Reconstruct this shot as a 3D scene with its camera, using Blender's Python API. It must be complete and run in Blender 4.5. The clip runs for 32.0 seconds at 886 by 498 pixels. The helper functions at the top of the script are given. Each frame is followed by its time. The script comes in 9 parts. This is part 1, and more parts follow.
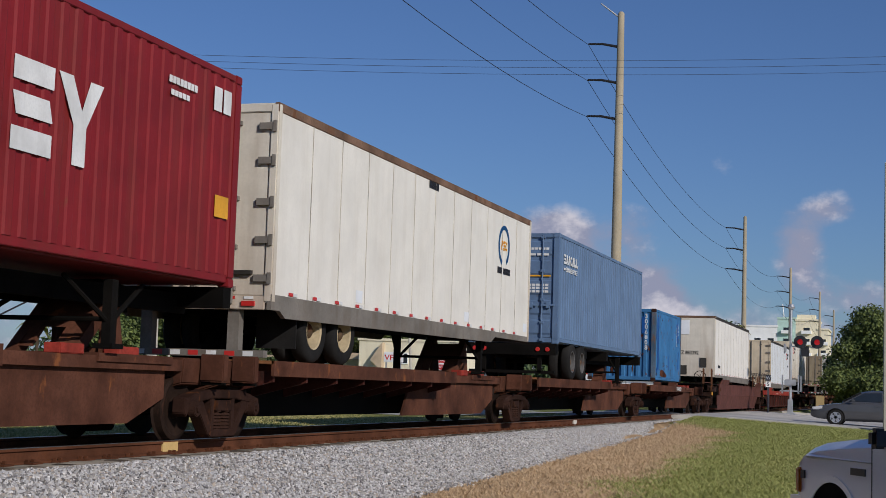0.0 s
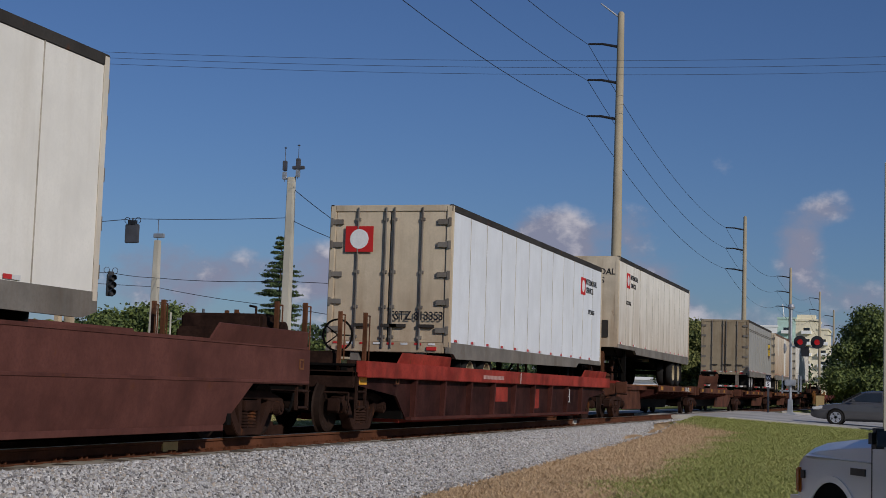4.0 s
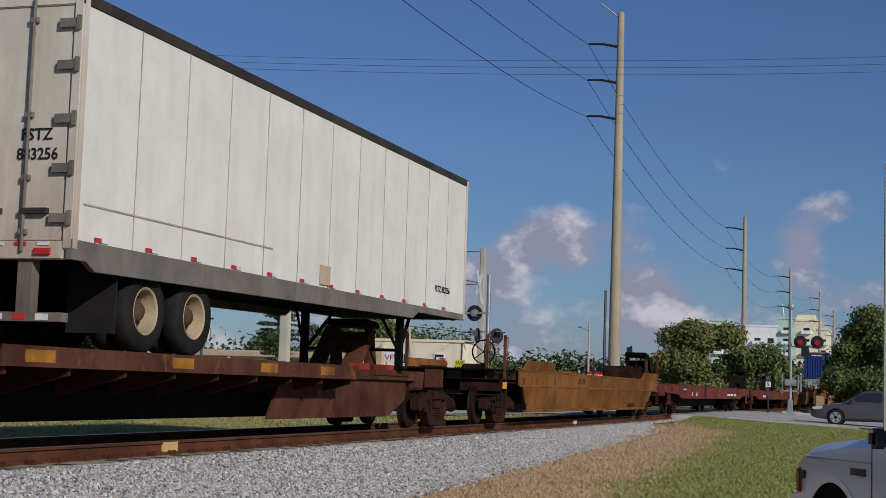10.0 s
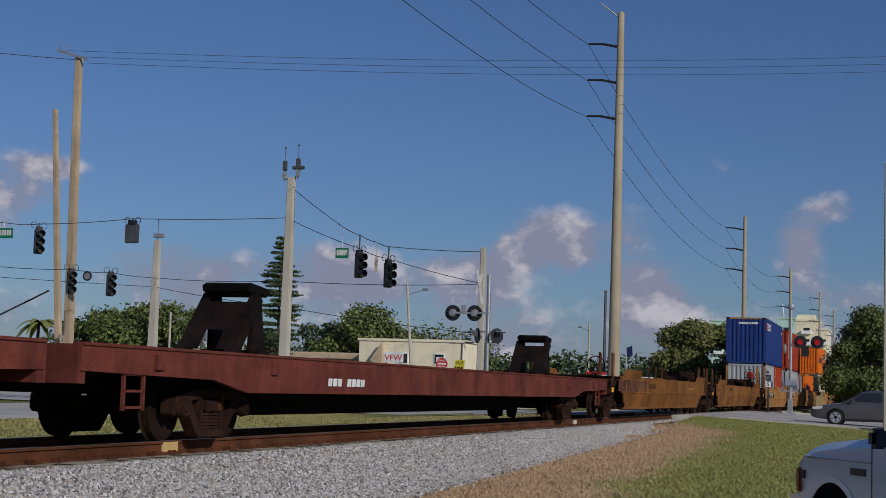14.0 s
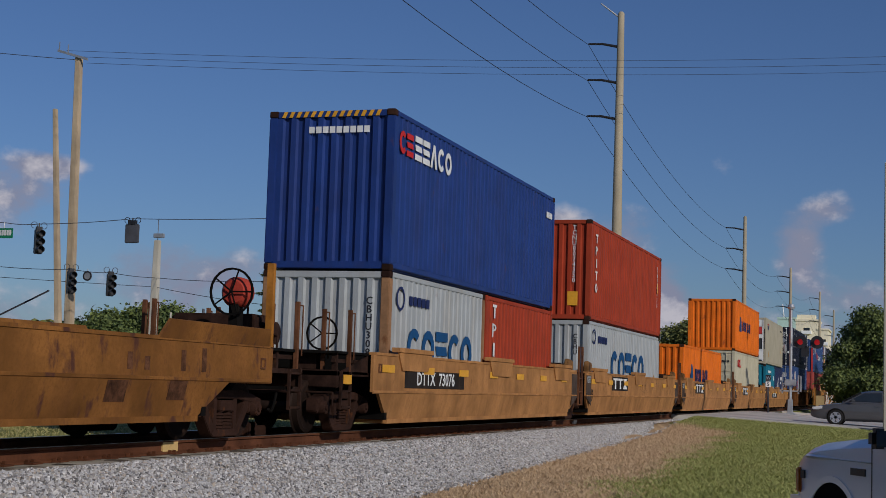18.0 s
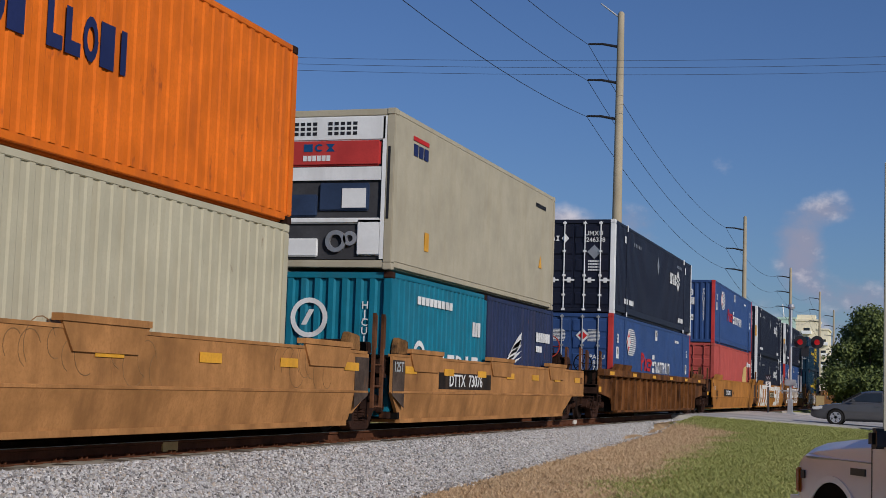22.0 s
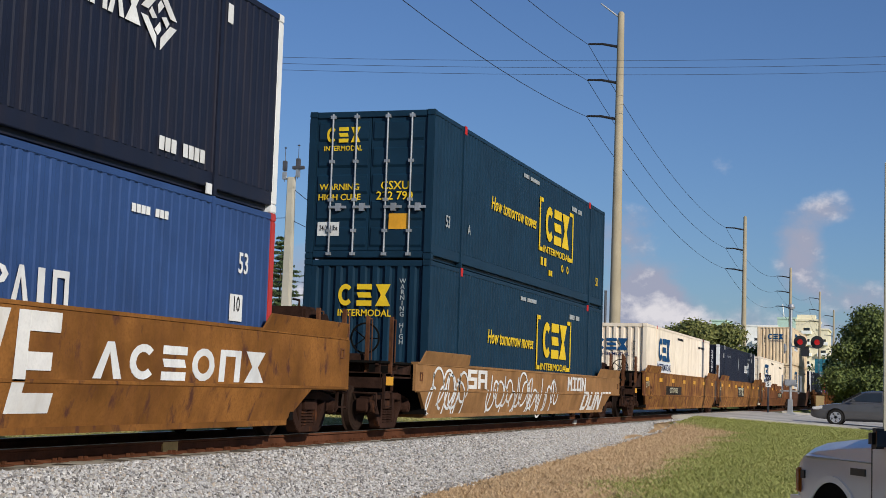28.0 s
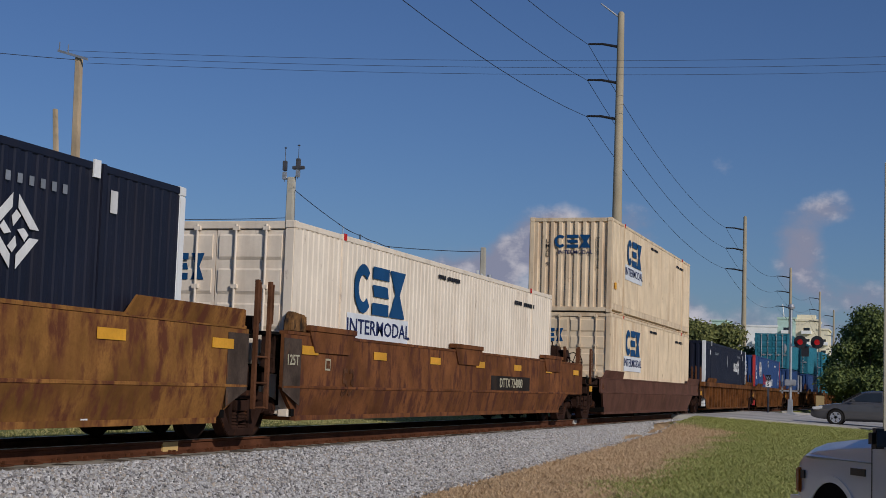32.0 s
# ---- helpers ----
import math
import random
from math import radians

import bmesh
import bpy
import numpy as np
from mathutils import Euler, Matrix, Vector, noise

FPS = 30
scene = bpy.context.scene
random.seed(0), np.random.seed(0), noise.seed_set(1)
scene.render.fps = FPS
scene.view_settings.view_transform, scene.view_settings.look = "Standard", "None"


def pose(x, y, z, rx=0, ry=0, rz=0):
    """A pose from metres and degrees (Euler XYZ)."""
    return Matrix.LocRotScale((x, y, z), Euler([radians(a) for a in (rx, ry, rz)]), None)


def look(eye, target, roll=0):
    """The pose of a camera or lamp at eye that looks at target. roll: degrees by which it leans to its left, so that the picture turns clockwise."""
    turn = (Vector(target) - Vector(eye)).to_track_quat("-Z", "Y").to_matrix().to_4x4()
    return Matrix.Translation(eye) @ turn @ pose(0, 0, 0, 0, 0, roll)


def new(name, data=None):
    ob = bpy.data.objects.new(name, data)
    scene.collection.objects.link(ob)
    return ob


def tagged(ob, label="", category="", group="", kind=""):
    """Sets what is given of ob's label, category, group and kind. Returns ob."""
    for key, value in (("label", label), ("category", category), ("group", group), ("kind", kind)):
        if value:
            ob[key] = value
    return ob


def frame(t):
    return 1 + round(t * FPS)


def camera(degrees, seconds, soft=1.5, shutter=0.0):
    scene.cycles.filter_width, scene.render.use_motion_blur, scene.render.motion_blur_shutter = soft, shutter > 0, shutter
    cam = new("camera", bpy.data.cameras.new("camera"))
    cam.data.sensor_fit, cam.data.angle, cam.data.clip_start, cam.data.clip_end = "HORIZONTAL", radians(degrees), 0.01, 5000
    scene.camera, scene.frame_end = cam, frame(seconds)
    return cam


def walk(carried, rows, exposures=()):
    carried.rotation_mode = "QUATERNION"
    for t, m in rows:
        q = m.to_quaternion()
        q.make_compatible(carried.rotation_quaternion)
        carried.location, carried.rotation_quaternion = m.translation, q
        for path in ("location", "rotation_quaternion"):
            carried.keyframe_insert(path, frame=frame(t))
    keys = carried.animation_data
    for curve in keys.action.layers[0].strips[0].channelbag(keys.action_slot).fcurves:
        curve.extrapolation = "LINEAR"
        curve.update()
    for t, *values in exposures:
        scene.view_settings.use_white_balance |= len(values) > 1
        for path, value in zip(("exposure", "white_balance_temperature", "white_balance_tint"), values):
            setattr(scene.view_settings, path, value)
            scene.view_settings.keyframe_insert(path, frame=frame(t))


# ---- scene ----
# ---- camera: it stands still ----
TC = -10.005          # x of the track's centre line
RH = 0.88             # z of the rail heads
EYE = pose(0, 0, 1.70, 95.373, -1.85, 17.825)
STOPS = [(0.0, 0.15), (1.0, 0.03), (2.0, 0.02), (5.0, -0.28), (6.0, -0.30), (7.0, -0.28), (8.0, -0.12), (9.0, -0.03), (10.0, 0.0), (12.0, -0.12), (16.0, -0.18), (18.0, -0.18), (19.0, 0.04), (20.0, 0.14), (21.0, 0.10), (22.0, 0.10), (23.0, 0.16), (24.0, 0.40), (25.0, 0.46), (26.0, 0.50), (29.0, 0.38), (30.0, 0.17), (31.0, -0.13), (32.0, -0.16)]
# the camera warms its white balance while the dark blue containers fill its picture
WARM = {23.0: 0.2, 24.0: 0.9, 25.0: 0.9, 26.0: 0.9, 29.0: 0.2}
EXPOSURES = [(t, e, 6380 + 600 * WARM.get(t, 0.0), 13 - 8 * WARM.get(t, 0.0)) for t, e in STOPS]
cam = camera(33.83, 32.0, soft=0.85)
walk(cam, [(0.0, EYE), (32.0, EYE)], EXPOSURES)
scene.view_settings.exposure = 0.0

# ---- sky and sun ----
SUN = Vector((0.80, -0.58, 0.49)).normalized()
world = bpy.data.worlds.new("sky")
scene.world = world
world.use_nodes = True
wt = world.node_tree
wt.nodes.clear()


def wn(kind, **kw):
    n = wt.nodes.new(kind)
    for k, v in kw.items():
        n.inputs[k].default_value = v
    return n


sky = wt.nodes.new("ShaderNodeTexSky")
sky.sky_type = "NISHITA"
sky.sun_disc = False
sky.sun_elevation = math.asin(SUN.z)
sky.sun_rotation = math.atan2(SUN.x, SUN.y)
sky.air_density, sky.dust_density, sky.ozone_density, sky.altitude = 1.0, 0.5, 2.5, 0
tc = wt.nodes.new("ShaderNodeTexCoord")
sep = wt.nodes.new("ShaderNodeSeparateXYZ")
wt.links.new(tc.outputs["Generated"], sep.inputs[0])


def wm(op, a, b):
    """A sum, product or the like of two world-shader values."""
    n = wt.nodes.new("ShaderNodeMath")
    n.operation = op
    for i, v in enumerate((a, b)):
        if isinstance(v, (int, float)):
            n.inputs[i].default_value = v
        else:
            wt.links.new(v, n.inputs[i])
    return n.outputs[0]


def wrange(v, lo, hi, a=0.0, b=1.0):
    n = wt.nodes.new("ShaderNodeMapRange")
    n.interpolation_type = "SMOOTHSTEP"
    for k, x in (("From Min", lo), ("From Max", hi), ("To Min", a), ("To Max", b)):
        n.inputs[k].default_value = x
    wt.links.new(v, n.inputs["Value"])
    return n.outputs[0]


# cumulus clouds: azimuth and elevation of the middle, half width, half height (degrees), weight
CLOUDS = ((-13.9, 5.9, 2.3, 1.7, 0.36), (-11.4, 5.6, 3.2, 2.6, 0.25), (-16.6, 4.6, 2.6, 1.6, 0.33), (-9.7, 3.6, 1.9, 1.5, 0.34), (-22.5, 4.4, 4.6, 1.9, 0.34), (-28.5, 4.0, 4.6, 1.9, 0.28),
          (-35.5, 6.6, 4.4, 2.8, 0.36), (-33.0, 7.9, 2.0, 0.6, 0.24), (-4.2, 5.7, 1.4, 1.9, 0.36), (-3.0, 7.3, 1.2, 0.9, 0.23), (-2.0, 4.0, 2.6, 0.9, 0.16))
lumps = 0.0
for az, el, dw, dh, weight in CLOUDS:
    az, el = radians(az), radians(el)
    mid = Vector((math.sin(az) * math.cos(el), math.cos(az) * math.cos(el), math.sin(el)))
    off = wt.nodes.new("ShaderNodeVectorMath")
    off.operation = "SUBTRACT"
    off.inputs[1].default_value = mid
    wt.links.new(tc.outputs["Generated"], off.inputs[0])
    fit = wt.nodes.new("ShaderNodeVectorMath")
    fit.operation = "MULTIPLY"
    fit.inputs[1].default_value = (1 / radians(dw), 1 / radians(dw), 1 / radians(dh))
    wt.links.new(off.outputs[0], fit.inputs[0])
    far = wt.nodes.new("ShaderNodeVectorMath")
    far.operation = "LENGTH"
    wt.links.new(fit.outputs[0], far.inputs[0])
    lumps = wm("ADD", lumps, wrange(far.outputs["Value"], 0.1, 1.25, weight, 0.0))
low_bank = wrange(sep.outputs["Z"], 0.02, 0.115, 0.17, -0.15)      # clouds thicken towards the horizon all round
lumps = wm("ADD", lumps, low_bank)


def cloud_noise(lift):
    m = wt.nodes.new("ShaderNodeMapping")
    m.inputs["Scale"].default_value = (1, 1, 1.35)
    m.inputs["Location"].default_value = (4.4 + lift * 0.6, 0.9, 0.62 + lift)
    wt.links.new(tc.outputs["Generated"], m.inputs["Vector"])
    n = wn("ShaderNodeTexNoise", Scale=12.0, Detail=9.0, Roughness=0.58)
    wt.links.new(m.outputs[0], n.inputs["Vector"])
    return n.outputs["Fac"]


puff = cloud_noise(0.0)
both = wrange(wm("ADD", puff, lumps), 0.53, 0.78)
lit2 = wrange(wm("SUBTRACT", puff, cloud_noise(0.016)), -0.03, 0.13)      # where the cloud thins out above, its top is bright
tone = wt.nodes.new("ShaderNodeValToRGB")
tone.color_ramp.elements[0].position, tone.color_ramp.elements[1].position = 0.1, 0.95
tone.color_ramp.elements[0].color = (4.4, 4.75, 6.4, 1)
tone.color_ramp.elements[1].color = (9.2, 9.0, 9.8, 1)
wt.links.new(lit2, tone.inputs[0])
mix = wt.nodes.new("ShaderNodeMix")
mix.data_type = "RGBA"
wt.links.new(both, mix.inputs[0])
deep = wt.nodes.new("ShaderNodeMix")               # clear subtropical blue
deep.data_type, deep.blend_type = "RGBA", "MULTIPLY"
deep.inputs[0].default_value = 1.0
deep.inputs[7].default_value = (0.61, 0.80, 1.14, 1)
wt.links.new(sky.outputs[0], deep.inputs[6])
wt.links.new(deep.outputs[2], mix.inputs[6])
wt.links.new(tone.outputs[0], mix.inputs[7])
bg = wn("ShaderNodeBackground", Strength=0.056)
wt.links.new(mix.outputs[2], bg.inputs["Color"])
wo = wt.nodes.new("ShaderNodeOutputWorld")
wt.links.new(bg.outputs[0], wo.inputs[0])

sun = new("sun", bpy.data.lights.new("sun", "SUN"))
sun.data.energy, sun.data.angle, sun.data.color = 2.85, radians(0.53), (1.0, 0.95, 0.875)
sun.matrix_world = look(SUN * 50, (0, 0, 0))

# ---- materials ----
MATS = {}


def lin(r, g, b):
    """Linear colour from display values of 0 to 255."""
    return tuple((c / 255 / 12.92) if c < 11 else ((c / 255 + 0.055) / 1.055) ** 2.4 for c in (r, g, b))


def mat(name, col, rough=0.6, metal=0.0, var=0.18, scale=1.3, streak=0.0, streak_col=(0.10, 0.06, 0.03), rust=0.0,
        rust_col=(0.13, 0.045, 0.015), bump=0.15, bscale=60.0, fine=25.0, glow=0.0, spread=0.0, gloss=None, mud=0.0, mud_top=2.6, mud_col=(0.26, 0.135, 0.06)):
    """A weathered surface: two scales of tone, streaks that run down, patches of rust, fine relief."""
    if name in MATS:
        return MATS[name]
    m = bpy.data.materials.new(name)
    MATS[name] = m
    m.use_nodes = True
    t = m.node_tree
    b = t.nodes["Principled BSDF"]
    b.inputs["Roughness"].default_value = rough
    b.inputs["Metallic"].default_value = metal
    b.inputs["Specular IOR Level"].default_value = gloss if gloss is not None else (0.5 if rough < 0.5 or metal else 0.30 if rough < 0.6 else 0.08)
    co = t.nodes.new("ShaderNodeTexCoord")
    oi = t.nodes.new("ShaderNodeObjectInfo")
    sc = t.nodes.new("ShaderNodeMath")
    sc.operation = "MULTIPLY"
    sc.inputs[1].default_value = 57.0
    t.links.new(oi.outputs["Random"], sc.inputs[0])
    add = t.nodes.new("ShaderNodeVectorMath")
    add.operation = "ADD"
    t.links.new(co.outputs["Object"], add.inputs[0])
    t.links.new(sc.outputs[0], add.inputs[1])

    def nz_(s, detail=5.0, stretch=None):
        n = t.nodes.new("ShaderNodeTexNoise")
        n.inputs["Scale"].default_value = s
        n.inputs["Detail"].default_value = detail
        n.inputs["Roughness"].default_value = 0.62
        if stretch:
            k = t.nodes.new("ShaderNodeMapping")
            k.inputs["Scale"].default_value = stretch
            t.links.new(add.outputs[0], k.inputs["Vector"])
            t.links.new(k.outputs[0], n.inputs["Vector"])
        else:
            t.links.new(add.outputs[0], n.inputs["Vector"])
        return n

    def ramp(n, a, c):
        r = t.nodes.new("ShaderNodeMapRange")
        r.inputs["From Min"].default_value, r.inputs["From Max"].default_value = a, c
        t.links.new(n.outputs["Fac"], r.inputs["Value"])
        return r

    def blend(fac, a, colour):
        x = t.nodes.new("ShaderNodeMix")
        x.data_type = "RGBA"
        t.links.new(fac, x.inputs[0])
        if isinstance(a, tuple):
            x.inputs[6].default_value = (*a, 1)
        else:
            t.links.new(a, x.inputs[6])
        x.inputs[7].default_value = (*colour, 1)
        return x.outputs[2]

    def scaled(r, k):
        q = t.nodes.new("ShaderNodeMath")
        q.operation = "MULTIPLY"
        q.inputs[1].default_value = k
        t.links.new(r.outputs[0], q.inputs[0])
        return q.outputs[0]

    dark = tuple(c * (1 - 1.9 * var) for c in col)
    light = tuple(min(1.0, c * (1 + 0.7 * var)) for c in col)
    c1 = blend(ramp(nz_(scale), 0.36, 0.68).outputs[0], light, dark)
    c2 = blend(scaled(ramp(nz_(fine, 3.0), 0.45, 0.75), 0.55), c1, tuple(c * (1 - 1.6 * var) for c in col))
    if streak:
        c2 = blend(scaled(ramp(nz_(1.0, 4.0, (2.6, 2.6, 0.3)), 0.48 - spread, 0.74 - spread), streak), c2, streak_col)
    if rust:
        c2 = blend(scaled(ramp(nz_(2.3, 8.0, (1.6, 1.6, 0.8)), 0.66 - 0.2 * rust, 0.74 - 0.14 * rust), min(1.0, 0.5 + rust)), c2, rust_col)
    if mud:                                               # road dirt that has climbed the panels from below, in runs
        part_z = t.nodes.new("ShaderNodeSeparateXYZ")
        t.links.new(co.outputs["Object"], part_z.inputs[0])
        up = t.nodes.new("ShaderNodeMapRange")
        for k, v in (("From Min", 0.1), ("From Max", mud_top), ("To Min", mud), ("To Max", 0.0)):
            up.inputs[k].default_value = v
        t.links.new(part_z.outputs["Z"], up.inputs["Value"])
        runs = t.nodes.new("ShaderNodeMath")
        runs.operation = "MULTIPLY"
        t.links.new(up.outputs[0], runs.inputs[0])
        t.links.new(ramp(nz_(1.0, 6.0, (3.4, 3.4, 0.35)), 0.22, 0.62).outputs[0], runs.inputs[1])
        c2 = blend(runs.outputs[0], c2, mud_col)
    t.links.new(c2, b.inputs["Base Color"])
    if bump:
        bp = t.nodes.new("ShaderNodeBump")
        bp.inputs["Strength"].default_value = bump
        bp.inputs["Distance"].default_value = 0.01
        t.links.new(nz_(bscale, 3.0).outputs["Fac"], bp.inputs["Height"])
        t.links.new(bp.outputs[0], b.inputs["Normal"])
    if glow:
        b.inputs["Emission Color"].default_value = (*col, 1)
        b.inputs["Emission Strength"].default_value = glow
    return m


# ---- mesh helpers ----
class Geo:
    """Points and faces of one mesh."""

    def __init__(self):
        self.v, self.f = [], []

    def box(self, x0, x1, y0, y1, z0, z1):
        n = len(self.v)
        self.v += [(x, y, z) for z in (z0, z1) for y in (y0, y1) for x in (x0, x1)]
        self.f += [tuple(n + i for i in q) for q in
                   ((0, 2, 3, 1), (4, 5, 7, 6), (0, 1, 5, 4), (2, 6, 7, 3), (0, 4, 6, 2), (1, 3, 7, 5))]
        return self

    def prism(self, poly, axis, a, b):
        """A polygon swept along an axis; its two coordinates are the other axes in order."""
        n, k = len(self.v), len(poly)
        for h in (a, b):
            for p, q in poly:
                self.v.append({"x": (h, p, q), "y": (p, h, q), "z": (p, q, h)}[axis])
        self.f.append(tuple(n + i for i in range(k)))
        self.f.append(tuple(n + k + i for i in reversed(range(k))))
        for i in range(k):
            j = (i + 1) % k
            self.f.append((n + i, n + k + i, n + k + j, n + j))
        return self

    def tube(self, p, q, r, r2=None, n=10, caps=True):
        p, q = Vector(p), Vector(q)
        d = (q - p).normalized()
        a = d.orthogonal().normalized()
        c = d.cross(a)
        k = len(self.v)
        for o, rr in ((p, r), (q, r if r2 is None else r2)):
            for i in range(n):
                w = 2 * math.pi * i / n
                self.v.append(tuple(o + (a * math.cos(w) + c * math.sin(w)) * rr))
        for i in range(n):
            j = (i + 1) % n
            self.f.append((k + i, k + j, k + n + j, k + n + i))
        if caps:
            self.f.append(tuple(k + i for i in reversed(range(n))))
            self.f.append(tuple(k + n + i for i in range(n)))
        return self

    def turned(self, prof, axis="x", c=(0, 0, 0), n=24, caps=True):
        """A profile of (along, radius) turned round an axis through c."""
        k = len(self.v)
        for h, r in prof:
            for i in range(n):
                w = 2 * math.pi * i / n
                e, g = r * math.cos(w), r * math.sin(w)
                o = {"x": (h, e, g), "y": (e, h, g), "z": (e, g, h)}[axis]
                self.v.append((c[0] + o[0], c[1] + o[1], c[2] + o[2]))
        for s in range(len(prof) - 1):
            for i in range(n):
                j = (i + 1) % n
                self.f.append((k + s * n + i, k + s * n + j, k + (s + 1) * n + j, k + (s + 1) * n + i))
        if caps:
            self.f.append(tuple(k + i for i in range(n)))
            self.f.append(tuple(k + (len(prof) - 1) * n + i for i in reversed(range(n))))
        return self

    def rows(self, lines):
        """A sheet through lines of points that all have the same length."""
        n, k = len(self.v), len(lines[0])
        for line in lines:
            self.v += [tuple(p) for p in line]
        for a in range(len(lines) - 1):
            for b in range(k - 1):
                self.f.append((n + a * k + b, n + a * k + b + 1, n + (a + 1) * k + b + 1, n + (a + 1) * k + b))
        return self

    def ring(self, c, r0, r1, axis, t, n=24, a0=0.0, a1=360.0):
        """A flat ring, or an arc of one, of thickness t along an axis."""
        k, full = len(self.v), a1 - a0 >= 360
        m = n if full else n + 1
        for i in range(m):
            w = radians(a0 + (a1 - a0) * i / n)
            for r, h in ((r0, t[0]), (r1, t[0]), (r1, t[1]), (r0, t[1])):
                p, q = c[0] + r * math.cos(w), c[1] + r * math.sin(w)
                self.v.append({"x": (h, p, q), "y": (p, h, q), "z": (p, q, h)}[axis])
        for i in range(n):
            a, b = k + 4 * i, k + 4 * ((i + 1) % m)
            for e in range(4):
                f = (e + 1) % 4
                self.f.append((a + e, a + f, b + f, b + e))
        if not full:
            self.f.append((k, k + 1, k + 2, k + 3))
            self.f.append(tuple(k + 4 * (m - 1) + e for e in (3, 2, 1, 0)))
        return self


def mesh_of(g, name, smooth=False, bevel=0.0):
    me = bpy.data.meshes.new(name)
    me.from_pydata(g.v, [], g.f)
    bm = bmesh.new()
    bm.from_mesh(me)
    bmesh.ops.recalc_face_normals(bm, faces=bm.faces)
    if bevel:
        bmesh.ops.bevel(bm, geom=[e for e in bm.edges if len(e.link_faces) == 2 and e.calc_face_angle(0) > 0.5], offset=bevel, segments=2, affect="EDGES", clamp_overlap=True)
    bm.to_mesh(me)
    bm.free()
    if smooth:
        me.shade_smooth()
        me.set_sharp_from_angle(angle=radians(38))
    return me


def part(name, g, material, parent=None, label="", smooth=False, bevel=0.0):
    me = g if isinstance(g, bpy.types.Mesh) else mesh_of(g, name, smooth, bevel)
    if material is not None and not me.materials:
        me.materials.append(material)
    ob = new(name, me)
    if parent is not None:
        ob.parent = parent
    if label:
        ob["label"] = label
    return ob


def thing(name, label, category, group="", kind="", at=(0, 0, 0)):
    ob = new(name)
    ob.empty_display_size = 0.2
    ob.location = at
    return tagged(ob, label, category, group, kind)


TEXTS = {}


def fold_mesh(me, z, slope):
    """Cut a mesh at height z and lean what is below inwards, as the wall under it leans."""
    bm = bmesh.new()
    bm.from_mesh(me)
    bmesh.ops.triangulate(bm, faces=bm.faces)
    bmesh.ops.bisect_plane(bm, geom=bm.verts[:] + bm.edges[:] + bm.faces[:], plane_co=(0, 0, z), plane_no=(0, 0, 1))
    for v in bm.verts:
        if v.co.z < z:
            v.co.x += (v.co.z - z) * slope
    bm.to_mesh(me)
    bm.free()


def letters(s, h, material, parent, face, at, wide=1.0, stack=False, name="lettering", centre=True, slant=0.0, bend=None, fat=0.012):
    """Painted words h metres high on a side (face +x) or an end (face -y)."""
    key = (s, stack, slant, fat)
    if key not in TEXTS:
        cu = bpy.data.curves.new("words", "FONT")
        cu.body = "\n".join(s) if stack else s
        cu.align_x = "CENTER" if centre else "LEFT"
        cu.align_y = "CENTER"
        cu.space_line = 0.82
        cu.shear = slant
        cu.extrude = 0.002
        cu.offset = fat
        cu.resolution_u = 2
        o = bpy.data.objects.new("words", cu)
        scene.collection.objects.link(o)
        TEXTS[key] = bpy.data.meshes.new_from_object(o.evaluated_get(bpy.context.evaluated_depsgraph_get()))
        bpy.data.objects.remove(o)
    src = TEXTS[key].copy()
    k = h / 0.70
    turn = {"side": Matrix(((0, 0, 1), (1, 0, 0), (0, 1, 0))), "end": Matrix(((1, 0, 0), (0, 0, -1), (0, 1, 0)))}[face]
    src.transform(Matrix.Translation(at) @ turn.to_4x4() @ Matrix.Diagonal((k * wide, k, 1, 1)))
    if bend:
        fold_mesh(src, *bend)
    src.materials.clear()
    src.materials.append(material)
    ob = new(name, src)
    ob.parent = parent
    return ob


def patch(parent, name, material, face, a0, a1, z0, z1, off, thick=0.004, label=""):
    """A thin painted or stuck-on field on a side (x = off) or an end (y = off)."""
    g = Geo()
    if face == "side":
        g.box(off, off + thick, a0, a1, z0, z1)
    else:
        g.box(a0, a1, off - thick, off, z0, z1)
    return part(name, g, material, parent, label)


